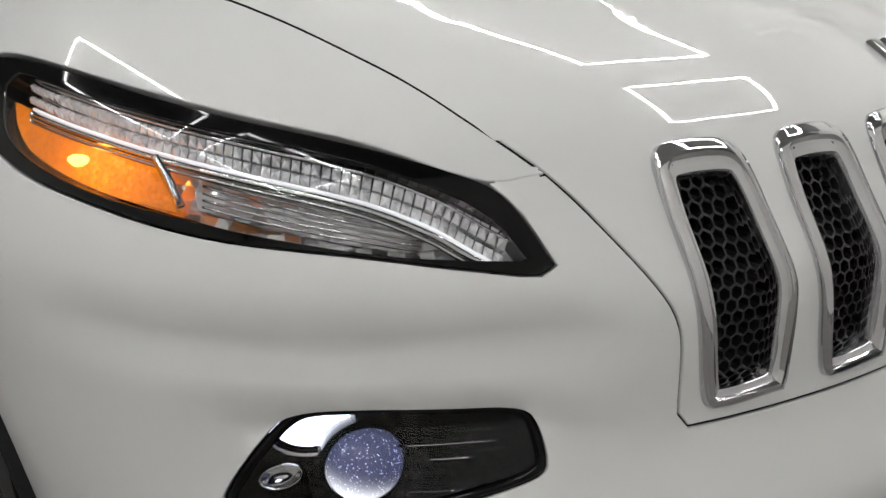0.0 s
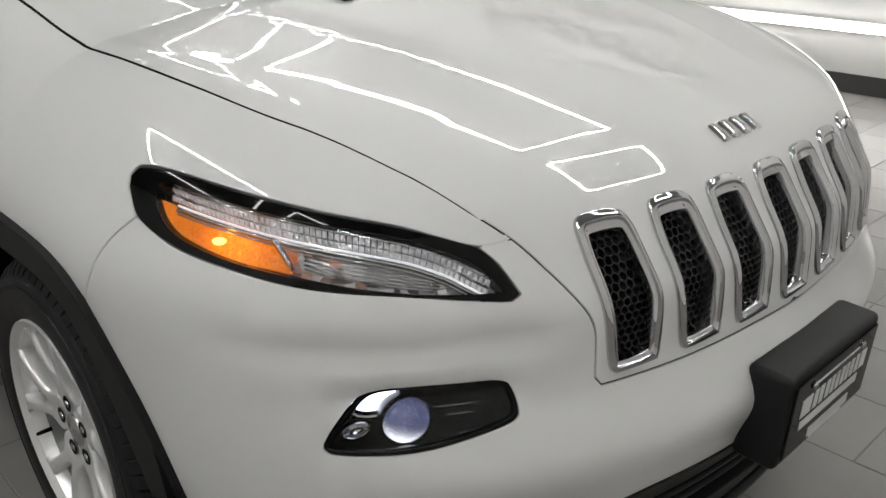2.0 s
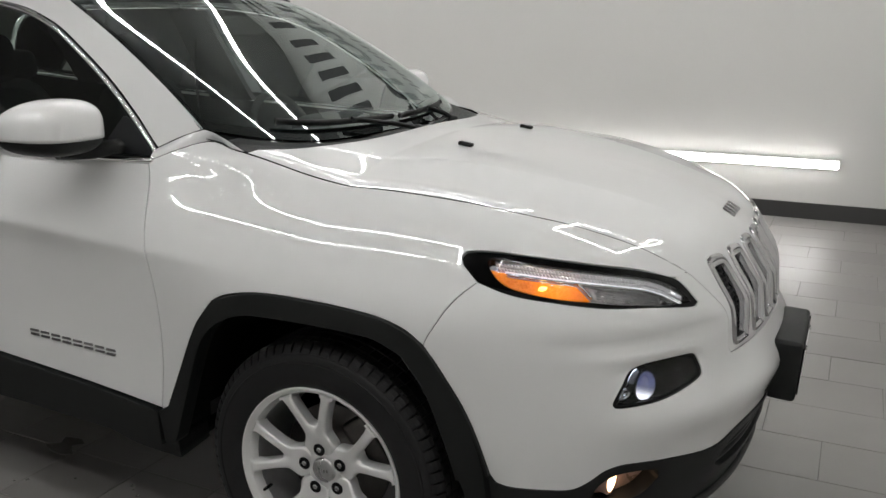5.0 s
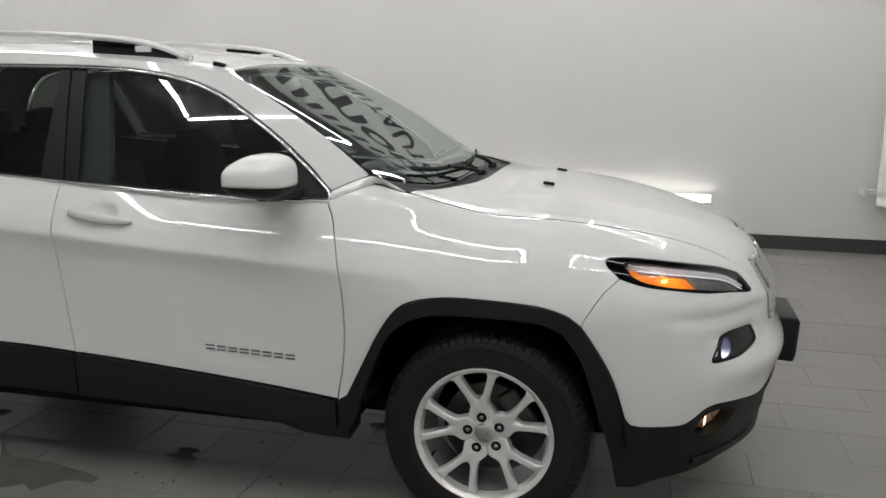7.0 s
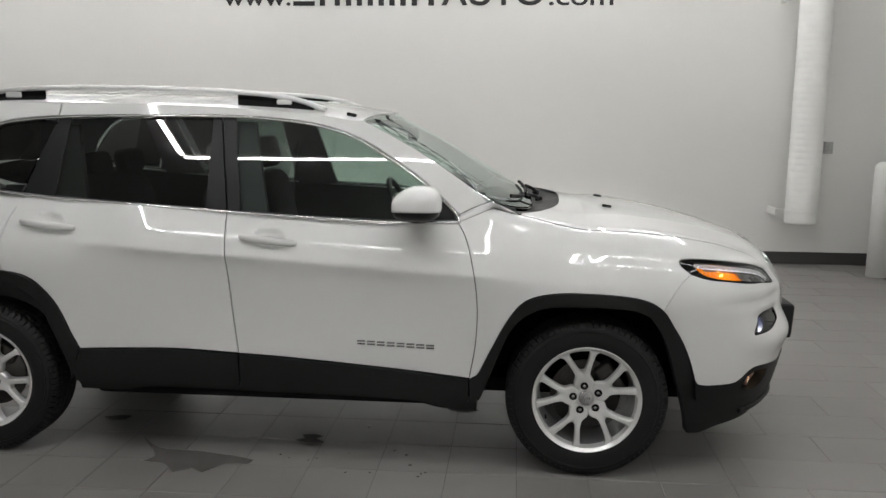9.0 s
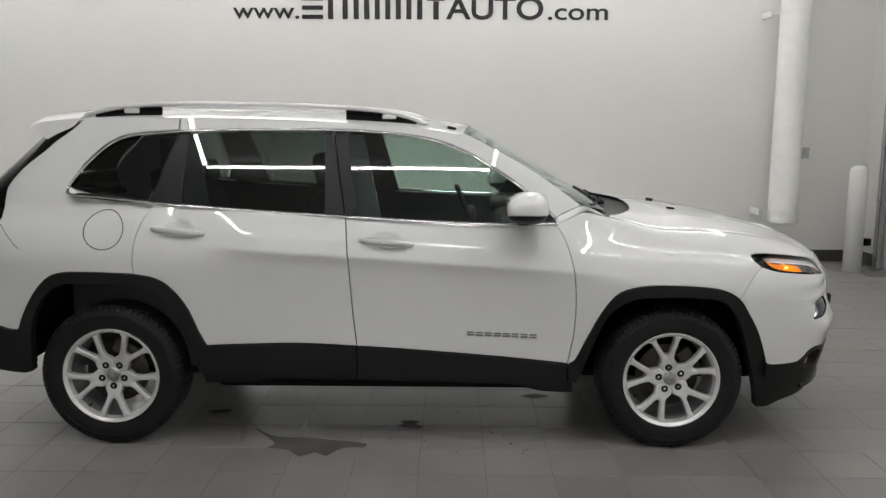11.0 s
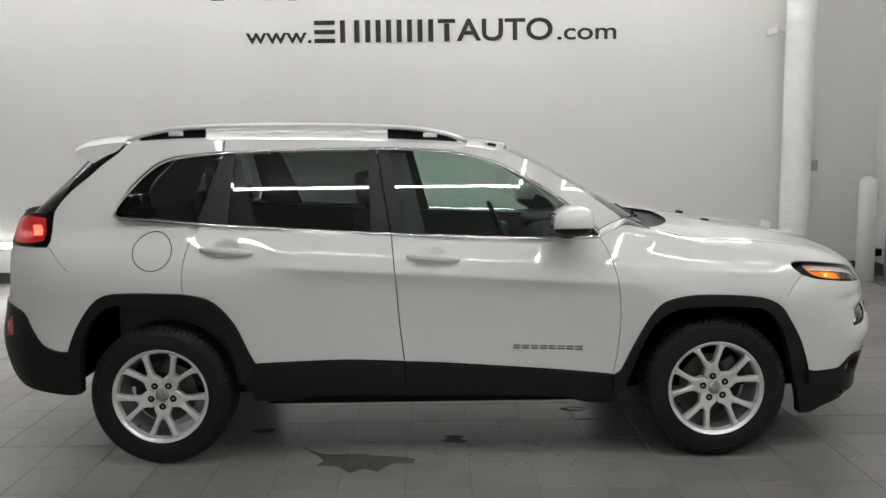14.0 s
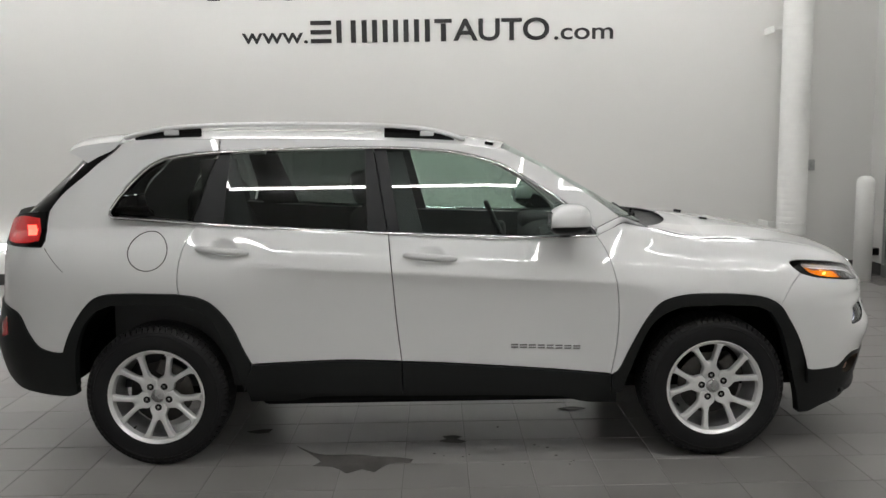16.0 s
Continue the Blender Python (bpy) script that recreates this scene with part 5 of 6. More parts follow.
def prism_row(width, lift, size, skip, side):
    """A row of small moulded blocks along the lamp's upper edge, as one piece each."""
    out = []
    for i in range(len(BAND) - 1):
        a, b = BAND[i], BAND[i + 1]
        t = (b - a) / np.linalg.norm(b - a)
        nrm = np.array([-t[1], t[0]])
        grow = 1 + 0.7 * float(smooth(i / len(BAND), 0.70, 0.97))
        c = (a + b) / 2 + nrm * side * grow
        h = width * (0.75 if i < 6 else grow)
        e = np.linalg.norm(b - a) * skip / 2
        q = [c - t * e - nrm * h, c + t * e - nrm * h, c + t * e + nrm * h, c - t * e + nrm * h]
        lo = [skin(u, v) for u, v in q]
        p, n = facing(c[0], c[1], skin)
        vs = [v - n * 0.03 for v in lo] + [v - n * lift for v in lo]
        mid = sum(lo) / 4 - n * (lift - size)
        vs.append(mid)
        out.append((np.array(vs), [(0, 1, 5, 4), (1, 2, 6, 5), (2, 3, 7, 6), (3, 0, 4, 7), (4, 5, 8), (5, 6, 8), (6, 7, 8), (7, 4, 8)]))
    return out


row = prism_row(0.0036, 0.014, 0.004, 0.80, 0.0046) + prism_row(0.0036, 0.016, 0.004, 0.86, -0.0044)
for sgn in (1, -1):
    fl = (lambda m: m) if sgn > 0 else flipped
    S3 = np.array([1, sgn, 1])
    lampb = put("headlamp", fl(bezel), GLOSSBLACK, car, "slim headlamp with gloss black surround, amber lens lit")
    put("reflector_tray", fl(tray), REFLECTOR, lampb)
    put("amber_lens", fl(amber), AMBER, lampb, "lit amber turn lens")
    put("lower_reflector", fl(refl), REFLECTOR, lampb, "silver ribbed reflector")
    for v, f in row:
        mesh_ob("prism", v * S3, f if sgn > 0 else [q[::-1] for q in f], LEDLENS, lampb, flat=True)
    for off, rad, mat in ((-0.0105, 0.0012, LAMPDAY), (-0.0150, 0.0034, CHROME), (-0.0200, 0.0018, CHROME), (0.0098, 0.0014, CHROME)):
        pts = []
        for i, q in enumerate(BAND[2:]):
            t = BAND[min(i + 3, len(BAND) - 1)] - BAND[i + 1]
            t /= np.linalg.norm(t) + 1e-9
            u = q + np.array([-t[1], t[0]]) * off
            p, n = facing(u[0], u[1], skin)
            pts.append((p - n * 0.012) * S3)
        tube("light_guide" if mat is LAMPDAY else "lamp_trim", pts, rad, mat, lampb)
    for k in range(7):
        a = k / 6
        pts = []
        for t in np.linspace(0.03, 0.97, 12):
            s_ = 2.075 + t * (2.262 - 2.075) + a * 0.02 * t
            z0, z1 = 0.871 - 0.033 * t, 0.902 - 0.046 * t
            p, n = facing(s_, z0 + (z1 - z0) * a, skin)
            pts.append((p - n * 0.020) * S3)
        tube("reflector_rib", pts, 0.0011, CHROME, lampb)
    # divider between the amber lens and the reflector
    pts = []
    for u in ((2.040, 0.901), (2.052, 0.888), (2.066, 0.868)):
        p, n = facing(u[0], u[1], skin)
        pts.append((p - n * 0.010) * S3)
    tube("lamp_trim", line(pts, 0.01), 0.004, CHROME, lampb)
    p, n = facing(1.955, 0.891, skin)
    part("bulb", lathe_bm([(-0.012, 0.0001), (-0.009, 0.0050), (0, 0.0066), (0.006, 0.0048), (0.009, 0.0001)], 16), LAMPAMBER, lampb, "lit amber bulb", at=axis_matrix((p - n * 0.0115) * S3, n * S3) @ Matrix.Diagonal((0.75, 1, 1.5, 1)))
    g = put("lamp_cover", fl(cover), CLEAR, lampb, "clear lamp cover")
    g.visible_shadow = False
    # low projector lamp
    lowl = put("projector_lamp", fl(sheet(bumper, from_side, low_loop, step=0.02, depth=0.0, lift=-0.075)), GLOSSBLACK, car, "black projector headlamp set in the bumper, lit")
    ring_pts = []
    k = len(low_loop)
    a3 = np.array([facing(s, z)[0] - facing(s, z)[1] * 0.004 for s, z in low_loop]) * S3
    b3 = np.array([facing(s, z)[0] - facing(s, z)[1] * 0.075 for s, z in low_loop]) * S3
    mesh_ob("lamp_wall", np.concatenate([a3, b3]), [(i, (i + 1) % k, k + (i + 1) % k, k + i) for i in range(k)], GLOSSBLACK, lowl)
    rim3 = np.array([facing(s, z)[0] - facing(s, z)[1] * 0.006 for s, z in inset(low_loop, 0.004)]) * S3
    tube("lamp_seal", rim3, 0.0045, GLOSSBLACK, lowl, closed=True)
    aim = np.array([0.93, -0.36, 0.05]) / np.linalg.norm([0.93, -0.36, 0.05])
    p, n = facing(2.180, 0.659)
    M = axis_matrix((p - n * 0.047) * S3, aim * S3) @ Matrix.Diagonal((1.18, 1.1, 1.18, 1))
    part("projector_ring", lathe_bm([(-0.03, 0.030), (0.0, 0.0335), (0.004, 0.0335), (0.005, 0.031), (0.003, 0.0285)], 32), GLOSSBLACK, lowl, at=M)
    part("projector_lens", lathe_bm([(0.003, 0.0285), (0.010, 0.026), (0.017, 0.019), (0.021, 0.010), (0.0225, 0.0001)], 32), PROJ, lowl, "lit bluish projector lens", at=M)
    p, n = facing(2.140, 0.695)
    M2 = axis_matrix((p - n * 0.034) * S3, (aim * 0.6 + n * 0.4 + [0, 0, -0.15]) * S3) @ Matrix.Diagonal((1.35, 1, 1.1, 1))
    part("high_beam_bowl", lathe_bm([(-0.022, 0.006), (-0.014, 0.018), (0.0, 0.027), (0.004, 0.029), (0.002, 0.031), (-0.01, 0.030)], 32), CHROME, lowl, "chrome bowl reflector", at=M2)
    part("bowl_glow", lathe_bm([(-0.004, 0.0245), (-0.006, 0.014), (-0.0065, 0.0001)], 24), LAMPCOLD, lowl, at=M2)
    p, n = facing(2.105, 0.648)
    part("side_bowl", lathe_bm([(-0.012, 0.004), (0.0, 0.016), (0.003, 0.018), (0.0, 0.0195)], 24), CHROME, lowl, at=axis_matrix((p - n * 0.030) * S3, (aim * 0.5 + n * 0.5) * S3) @ Matrix.Diagonal((1, 1, 0.6, 1)))
    for z in (0.672, 0.692):
        pts = [(facing(s, z)[0] - facing(s, z)[1] * 0.05) * S3 for s in np.linspace(2.24, 2.315, 6)]
        tube("lamp_fin", pts, 0.006, GLOSSBLACK, lowl, flat=2.0)
    for z, s0, s1, rad in ((0.6835, 2.215, 2.30, 0.0011), (0.664, 2.235, 2.275, 0.0016), (0.700, 2.205, 2.285, 0.0009), (0.641, 2.205, 2.262, 0.0009)):
        pts = [(facing(q, z)[0] - facing(q, z)[1] * 0.036) * S3 for q in np.linspace(s0, s1, 6)]
        tube("lamp_edge", pts, rad, CHROME, lowl, "thin bright edge")
    cov = put("lamp_cover", fl(sheet(bumper, from_side, inset(low_loop, 0.003), step=0.02, depth=0.0, lift=-0.006)), CLEAR, lowl, "clear lamp cover")
    cov.visible_shadow = False

# ---- number plate holder ----
holder = part("plate_holder", box_bm((-0.075, -0.165, -0.085), (0.0, 0.165, 0.085), 0.012, 3), CLAD, car, "black plastic plate holder", at=Matrix.Translation((2.405, -0.005, 0.545)) @ Matrix.Rotation(0.05, 4, "Y"), angle=40)
part("plate", box_bm((0.0, -0.150, -0.066), (0.0045, 0.150, 0.070), 0.003), GLOSSBLACK, holder, "black dealer plate with white marks", flat=True)
bm = bmesh.new()
for a, b, h in ((0.0, 0.035, 0.034), (0.043, 0.058, 0.034), (0.064, 0.078, 0.034), (0.086, 0.100, 0.034), (0.106, 0.118, 0.034), (0.124, 0.136, 0.034), (0.143, 0.156, 0.034), (0.161, 0.173, 0.034), (0.180, 0.192, 0.034), (0.200, 0.212, 0.034), (0.219, 0.24, 0.034)):
    part("mark", box_bm((0.0045, -0.12 + a, 0.0), (0.0055, -0.12 + b, h)), PRINT, holder, flat=True)
for a, b, z, h in ((-0.115, 0.10, -0.024, 0.016), (-0.08, 0.08, 0.048, 0.004), (-0.07, 0.08, -0.058, 0.018), (-0.06, 0.06, -0.064, 0.004)):
    part("mark", box_bm((0.0045, a, z), (0.0056, b, z + h)), PRINT, holder, flat=True)
bm.free()
for y in (-0.09, 0.09):
    part("screw", lathe_bm([(0, 0.007), (0.003, 0.007), (0.005, 0.004), (0.0052, 0.0001)], 14, "x"), CHROME, holder, at=Matrix.Translation((0.0045, y, 0.052)))


# ---- wheels ----
def wheel():
    """An alloy wheel with five forked spokes; its axle is the y axis and its face looks to -y."""
    prof = [(0.098, 0.226), (0.106, 0.233), (0.1115, 0.245), (0.1145, 0.262), (0.1150, 0.280), (0.1135, 0.296), (0.1150, 0.2975), (0.1148, 0.3005), (0.1122, 0.3020), (0.1105, 0.312), (0.1080, 0.3165), (0.1050, 0.3195), (0.0985, 0.3240), (0.088, 0.3300), (0.058, 0.3350)]
    full = prof + [(-a, r) for a, r in reversed(prof)]
    # rim barrel and lip
    rim_prof = [(-0.104, 0.2335), (-0.1105, 0.2328), (-0.1115, 0.2305), (-0.1085, 0.2265), (-0.1030, 0.2225), (-0.0990, 0.2165), (-0.0900, 0.2130), (-0.0720, 0.2085), (-0.04, 0.203), (0.06, 0.197), (0.10, 0.215), (0.105, 0.228), (0.10, 0.2285), (0.05, 0.207), (-0.04, 0.2065), (-0.085, 0.213), (-0.096, 0.228)]
    w = part("wheel", lathe_bm(rim_prof, 120, "y", closed=True), ALLOY, car, "silver alloy wheel with five forked spokes", angle=32)
    part("barrel", lathe_bm([(-0.074, 0.2068), (-0.04, 0.2010), (0.06, 0.1952), (0.095, 0.2090), (0.096, 0.2096), (0.06, 0.1962), (-0.04, 0.2020), (-0.074, 0.2078)], 90, "y", closed=True), BARRELSHADE, w, "wheel barrel, darkened for the shade inside the rim", angle=40)
    tyre = part("tyre", lathe_bm([(-a, r) for a, r in full], 160, "y", closed=True), RUBBER, w, "black all-season tyre", angle=50)
    # tread blocks, joined: two shoulder rows that wrap over the edge and three between them
    tv, tf = [], []
    shoulder = [(0.0815, 0.3445), (0.0910, 0.3395), (0.0995, 0.3310), (0.1050, 0.3205)]
    n = 74
    for cut, shift, fill in ((shoulder, 0.0, 0.80), ([(-a, r) for a, r in shoulder], 0.5, 0.80), ([(0.057, 0.3464), (0.078, 0.3450)], 0.45, 0.82), ([(-0.078, 0.3450), (-0.057, 0.3464)], 0.05, 0.82), ([(0.022, 0.3470), (0.053, 0.3466)], 0.3, 0.90), ([(-0.053, 0.3466), (-0.022, 0.3470)], 0.8, 0.90), ([(-0.016, 0.3472), (0.016, 0.3472)], 0.1, 0.94)):
        k = len(cut)
        for i in range(n):
            o = len(tv)
            for u in (0.0, fill):
                for drop in (0.0, 0.011):
                    for j, (a, r) in enumerate(cut):
                        t = 2 * math.pi * (i + shift + u) / n
                        rr = r - drop * (1.0 if j < k - 1 or k < 4 else 0.4)
                        tv.append((rr * math.cos(t), -a, rr * math.sin(t)))
            q = 2 * k
            for j in range(k - 1):
                tf.append((o + j, o + j + 1, o + q + j + 1, o + q + j))
                tf.append((o + j, o + k + j, o + k + j + 1, o + j + 1))
                tf.append((o + q + j, o + q + j + 1, o + q + k + j + 1, o + q + k + j))
            tf.append((o, o + q, o + q + k, o + k))
            tf.append((o + k - 1, o + 2 * k - 1, o + q + 2 * k - 1, o + q + k - 1))
    mesh_ob("tread", tv, tf, RUBBER, tyre, flat=True)

    # one forked spoke as a plate with rounded edges
    half = [(0.028, 0.0385), (0.0405, 0.0560), (0.0435, 0.0640), (0.0405, 0.0770), (0.0345, 0.0910), (0.0320, 0.1030), (0.0400, 0.1300), (0.0535, 0.1600), (0.0660, 0.1840), (0.0800, 0.2000)]
    arc = [(0.2155 * math.sin(math.radians(a)), 0.2155 * math.cos(math.radians(a))) for a in (22.3, 18, 14, 11.0)]
    fork = [(0.0430, 0.1985), (0.0325, 0.1720), (0.0200, 0.1430), (0.0115, 0.1270), (0.0, 0.1215)]
    right = half + arc + fork
    loop = line(right + [(-u, v) for u, v in reversed(right[:-1])], 0.005, True, 50)
    height = spline([0.03, 0.055, 0.08, 0.11, 0.15, 0.19, 0.216], [-0.079, -0.0805, -0.0845, -0.0905, -0.0975, -0.1015, -0.1020])

    def face(u, v):
        r = np.hypot(u, v)
        y = height(r) + 0.007 * np.exp(-(u / 0.0105) ** 2) * smooth(v, 0.085, 0.128)
        return np.stack([u, y, v], -1)

    m = sheet(face, lambda p: np.broadcast_to(np.array([0, -1.0, 0]), p.shape), inset(loop, 0.0060), step=0.006, depth=0.0)
    rings = []
    for d, drop in ((0.0060, 0.0), (0.0030, 0.0012), (0.0008, 0.0042), (0.0, 0.009), (-0.0005, 0.034)):
        q = inset(loop, d)
        rings.append(face(q[:, 0], q[:, 1]) + [0, drop, 0])
    k = len(loop)
    bm = bmesh.new()
    bv = [bm.verts.new(v) for v in np.concatenate(rings)]
    for r in range(len(rings) - 1):
        for i in range(k):
            j = (i + 1) % k
            bm.faces.new((bv[r * k + i], bv[r * k + j], bv[(r + 1) * k + j], bv[(r + 1) * k + i]))
    pv = [bm.verts.new(v) for v in m[0]]
    for f in m[1]:
        bm.faces.new([pv[i] for i in f])
    bmesh.ops.remove_doubles(bm, verts=bm.verts, dist=1e-5)
    spoke = part("spoke", bm, ALLOY, w, angle=60)
    wells = [(0.0565 * math.cos(math.radians(90 + 72 * i)), 0.0565 * math.sin(math.radians(90 + 72 * i))) for i in range(5)]
    for i in range(5):
        a = radians(72 * i)
        if i:
            ob = new("spoke", spoke.data)
            ob.parent, ob.matrix_basis = w, Matrix.Rotation(a, 4, "Y")
        x, z = wells[i]
        at = Matrix.Translation((x, -0.0805, z))
        # black cup on the solid hub, in place of the recess's shade
        part("lug_well", lathe_bm([(-0.0030, 0.0168), (-0.0040, 0.0160), (-0.0036, 0.0142), (-0.0012, 0.0128), (-0.0008, 0.0001)], 24), DARK, w, at=at)
        part("lug_nut", lathe_bm([(-0.0062, 0.0001), (-0.0060, 0.0045), (-0.0048, 0.0075), (-0.0005, 0.0088)], 6), SATIN, w, at=at, flat=True)
    part("hub", lathe_bm([(-0.050, 0.062), (-0.072, 0.060), (-0.0785, 0.052), (-0.0790, 0.034), (-0.074, 0.032), (-0.04, 0.03)], 60), ALLOY, w, angle=50)
    part("centre_cap", lathe_bm([(-0.060, 0.0335), (-0.0815, 0.0330), (-0.0840, 0.030), (-0.0848, 0.015), (-0.085, 0.0001)], 40), SATIN, w, "grey centre cap")
    for i in range(4):
        part("cap_mark", box_bm((-0.016 + 0.0085 * i, -0.0862, -0.005), (-0.010 + 0.0085 * i, -0.084, 0.005), 0.001), CHROME, w, flat=True)
    part("brake_disc", lathe_bm([(0.00, 0.150), (-0.004, 0.152), (-0.012, 0.152), (-0.014, 0.150), (-0.014, 0.078), (-0.045, 0.076), (-0.046, 0.05)], 60), BRAKE, w, "dull iron brake disc")
    part("caliper", box_bm((0.085, -0.045, -0.065), (0.165, 0.03, 0.075), 0.014, 3), BRAKE, w, at=Matrix.Rotation(radians(-25), 4, "Y"))
    part("valve", lathe_bm([(0, 0.005), (-0.03, 0.004), (-0.032, 0.002)], 10), GLOSSBLACK, w, at=Matrix.Translation((-0.183, -0.075, -0.055)))
    return w


w0 = wheel()
WY = 0.770
w0.matrix_basis = Matrix.Translation((1.35, -WY, 0.347)) @ Matrix.Rotation(radians(-9.8), 4, "Y")
for x, sgn, rot in ((-1.35, 1, -36), (1.35, -1, 50), (-1.35, -1, 5)):
    m = Matrix.Translation((x, -WY * sgn, 0.347)) @ (Matrix.Rotation(math.pi, 4, "Z") if sgn < 0 else Matrix.Identity(4)) @ Matrix.Rotation(radians(rot), 4, "Y")
    copy_thing(w0, m)
# wheel housings and underbody
for x in (1.35, -1.35):
    for sgn in (1, -1):
        vs, fs = [], []
        n = 30
        radius, edge = (0.455, 0.875) if x > 0 else (0.490, 0.857)
        for i in range(n + 1):
            a = math.radians(180 * i / n)
            kx, kz = radius * math.cos(a), radius * math.sin(a)
            for y in (edge, 0.44):
                vs.append((x + kx, -y * sgn, 0.36 + kz))
        for i in range(n):
            fs.append((2 * i, 2 * i + 1, 2 * i + 3, 2 * i + 2))
        fs.append(tuple(2 * i + 1 for i in range(n + 1)))
        mesh_ob("wheel_housing", vs, fs, LINER, car, "black plastic wheel housing")
        part("strut", lathe_bm([(0.30, 0.035), (0.62, 0.035), (0.64, 0.05), (0.70, 0.05)], 16, "z"), LINER, car, at=Matrix.Translation((x, -0.60 * sgn, 0.05)))
part("floor_pan", box_bm((-1.30, -0.62, 0.28), (2.02, 0.62, 0.36), 0.03), DARK, car, flat=True)
part("floor_pan", box_bm((-0.86, -0.80, 0.27), (0.86, 0.80, 0.36), 0.03), DARK, car, flat=True)

# ---- mirrors, handles, rails, fuel flap, badges ----


def blob(c, r, e=(0.6, 0.6), n=24, m=14, zmin=-1.0, zmax=1.0):
    """A rounded box (superellipsoid) between two levels of its own height."""
    vs, fs = [], []
    t0, t1 = math.asin(max(-1, zmin)), math.asin(min(1, zmax))

    def pw(v, k):
        return math.copysign(abs(v) ** k, v)

    for j in range(m + 1):
        t = t0 + (t1 - t0) * j / m
        for i in range(n):
            u = 2 * math.pi * i / n
            vs.append((c[0] + r[0] * pw(math.cos(t), e[0]) * pw(math.cos(u), e[1]), c[1] + r[1] * pw(math.cos(t), e[0]) * pw(math.sin(u), e[1]), c[2] + r[2] * pw(math.sin(t), e[0])))
    for j in range(m):
        for i in range(n):
            k = (i + 1) % n
            fs.append((j * n + i, j * n + k, (j + 1) * n + k, (j + 1) * n + i))
    fs.append(tuple(reversed(range(n))))
    fs.append(tuple(m * n + i for i in range(n)))
    return vs, fs


for sgn, fd in ((1, doors[0][0]), (-1, doors[0][1])):
    S3 = np.array([1, sgn, 1])
    c = (0.630, -0.952, 1.178)

    def shaped(vs):
        q = np.array(vs)
        q[:, 2] -= np.maximum(q[:, 2] - c[2], 0) * 0.30 * np.clip((0.640 - q[:, 0]) / 0.09, 0, 1) ** 2
        q[:, 0] = np.maximum(q[:, 0], 0.550)
        k = (q[:, 1] - c[1]) / 0.115
        q[:, 0] -= 0.018 * np.clip(-k, 0, 1) ** 2
        q[:, 2] -= 0.014 * np.clip(-k, 0, 1) ** 2 * (q[:, 2] - c[2]) / 0.078
        return q

    vs, fs = blob(c, (0.100, 0.118, 0.078), (0.66, 0.62), 40, 18, -0.16, 1.0)
    f2 = fs if sgn > 0 else [f[::-1] for f in fs]
    mir = mesh_ob("door_mirror", shaped(vs) * S3, f2, PAINT, car, "white-capped door mirror with black base")
    vs, fs = blob(c, (0.098, 0.116, 0.066), (0.66, 0.62), 40, 10, -1.0, -0.17)
    f2 = fs if sgn > 0 else [f[::-1] for f in fs]
    mesh_ob("mirror_base", shaped(vs) * S3, f2, CLAD, mir)
    part("mirror_glass", box_bm((0.546, -0.945 - 0.072, 1.150), (0.549, -0.945 + 0.072, 1.222), 0.012) if sgn > 0 else box_bm((0.546, 0.945 - 0.072, 1.150), (0.549, 0.945 + 0.072, 1.222), 0.012), CHROME, mir, "mirror glass")
    tube("mirror_arm", np.array(line([(0.615, -0.93, 1.118), (0.645, -0.86, 1.112), (0.675, -0.775, 1.120)], 0.02)) * S3, [0.020] * len(line([(0.615, -0.93, 1.118), (0.645, -0.86, 1.112), (0.675, -0.775, 1.120)], 0.02)), CLAD, mir, flat=1.8, sides=12)


def handle(xa, xb, za, zb, parent, sgn):
    S3 = np.array([1, sgn, 1])
    t = np.linspace(0, 1, 26)
    x, z = xa + (xb - xa) * t, za + (zb - za) * t
    y = -low_w(x, z)
    bow = np.sin(np.pi * np.clip(t, 0, 1)) ** 0.5
    p = np.stack([x, y - 0.004 - 0.026 * bow, z], -1)
    rad = 0.0055 + 0.0125 * np.sin(np.pi * (0.02 + 0.96 * t)) ** 0.45
    h = tube("door_handle", p * S3, rad, PAINT, parent, "white pull handle", flat=0.62, sides=14)


for i, sgn in ((0, 1), (1, -1)):
    handle(-0.142, 0.108, 1.022, 1.000, doors[0][i], sgn)
    handle(-1.130, -0.876, 1.066, 1.043, doors[1][i], sgn)

# fuel flap: a round joint in the quarter panel
a = np.linspace(0, 2 * np.pi, 61)[:-1]
p = quarter(-1.355 + 0.092 * np.cos(a), 1.055 + 0.089 * np.sin(a)) + [0, -0.0002, 0]
tube("fuel_flap_joint", p, 0.0021, DARK, car, "round fuel flap joint", closed=True)
# seam of the rear bumper
p = [quarter(np.array(s), np.array(z)) + [0, 0.0008, 0] for s, z in line([(-1.88, 1.076), (-1.81, 1.005), (-1.765, 0.965)], 0.02)]
tube("bumper_joint", p, 0.0015, DARK, car)
p = [quarter(np.array(s), np.array(z)) * [1, -1, 1] for s, z in line([(-1.88, 1.076), (-1.81, 1.005), (-1.765, 0.965)], 0.02)]
tube("bumper_joint", p, 0.0015, DARK, car)
# maker's badge on the front door: plain satin bars, one pair for each letter
for k in range(8):
    x0 = 0.364 + k * 0.0427
    for i, sgn in ((0, 1), (1, -1)):
        z = 0.5715 - (x0 - 0.364) * 0.037
        y = -float(low_w(x0 + 0.018, z))
        bm = box_bm((x0, -0.0025, -0.0095), (x0 + 0.034, 0.003, -0.0025), 0.001, 1)
        box_bm((x0, -0.0025, 0.0030), (x0 + 0.034, 0.003, 0.0100), 0.001, 1, bm=bm)
        part("badge_bar", bm, BADGE, doors[0][i], flat=True, at=Matrix.Translation((0, y * sgn, z)))
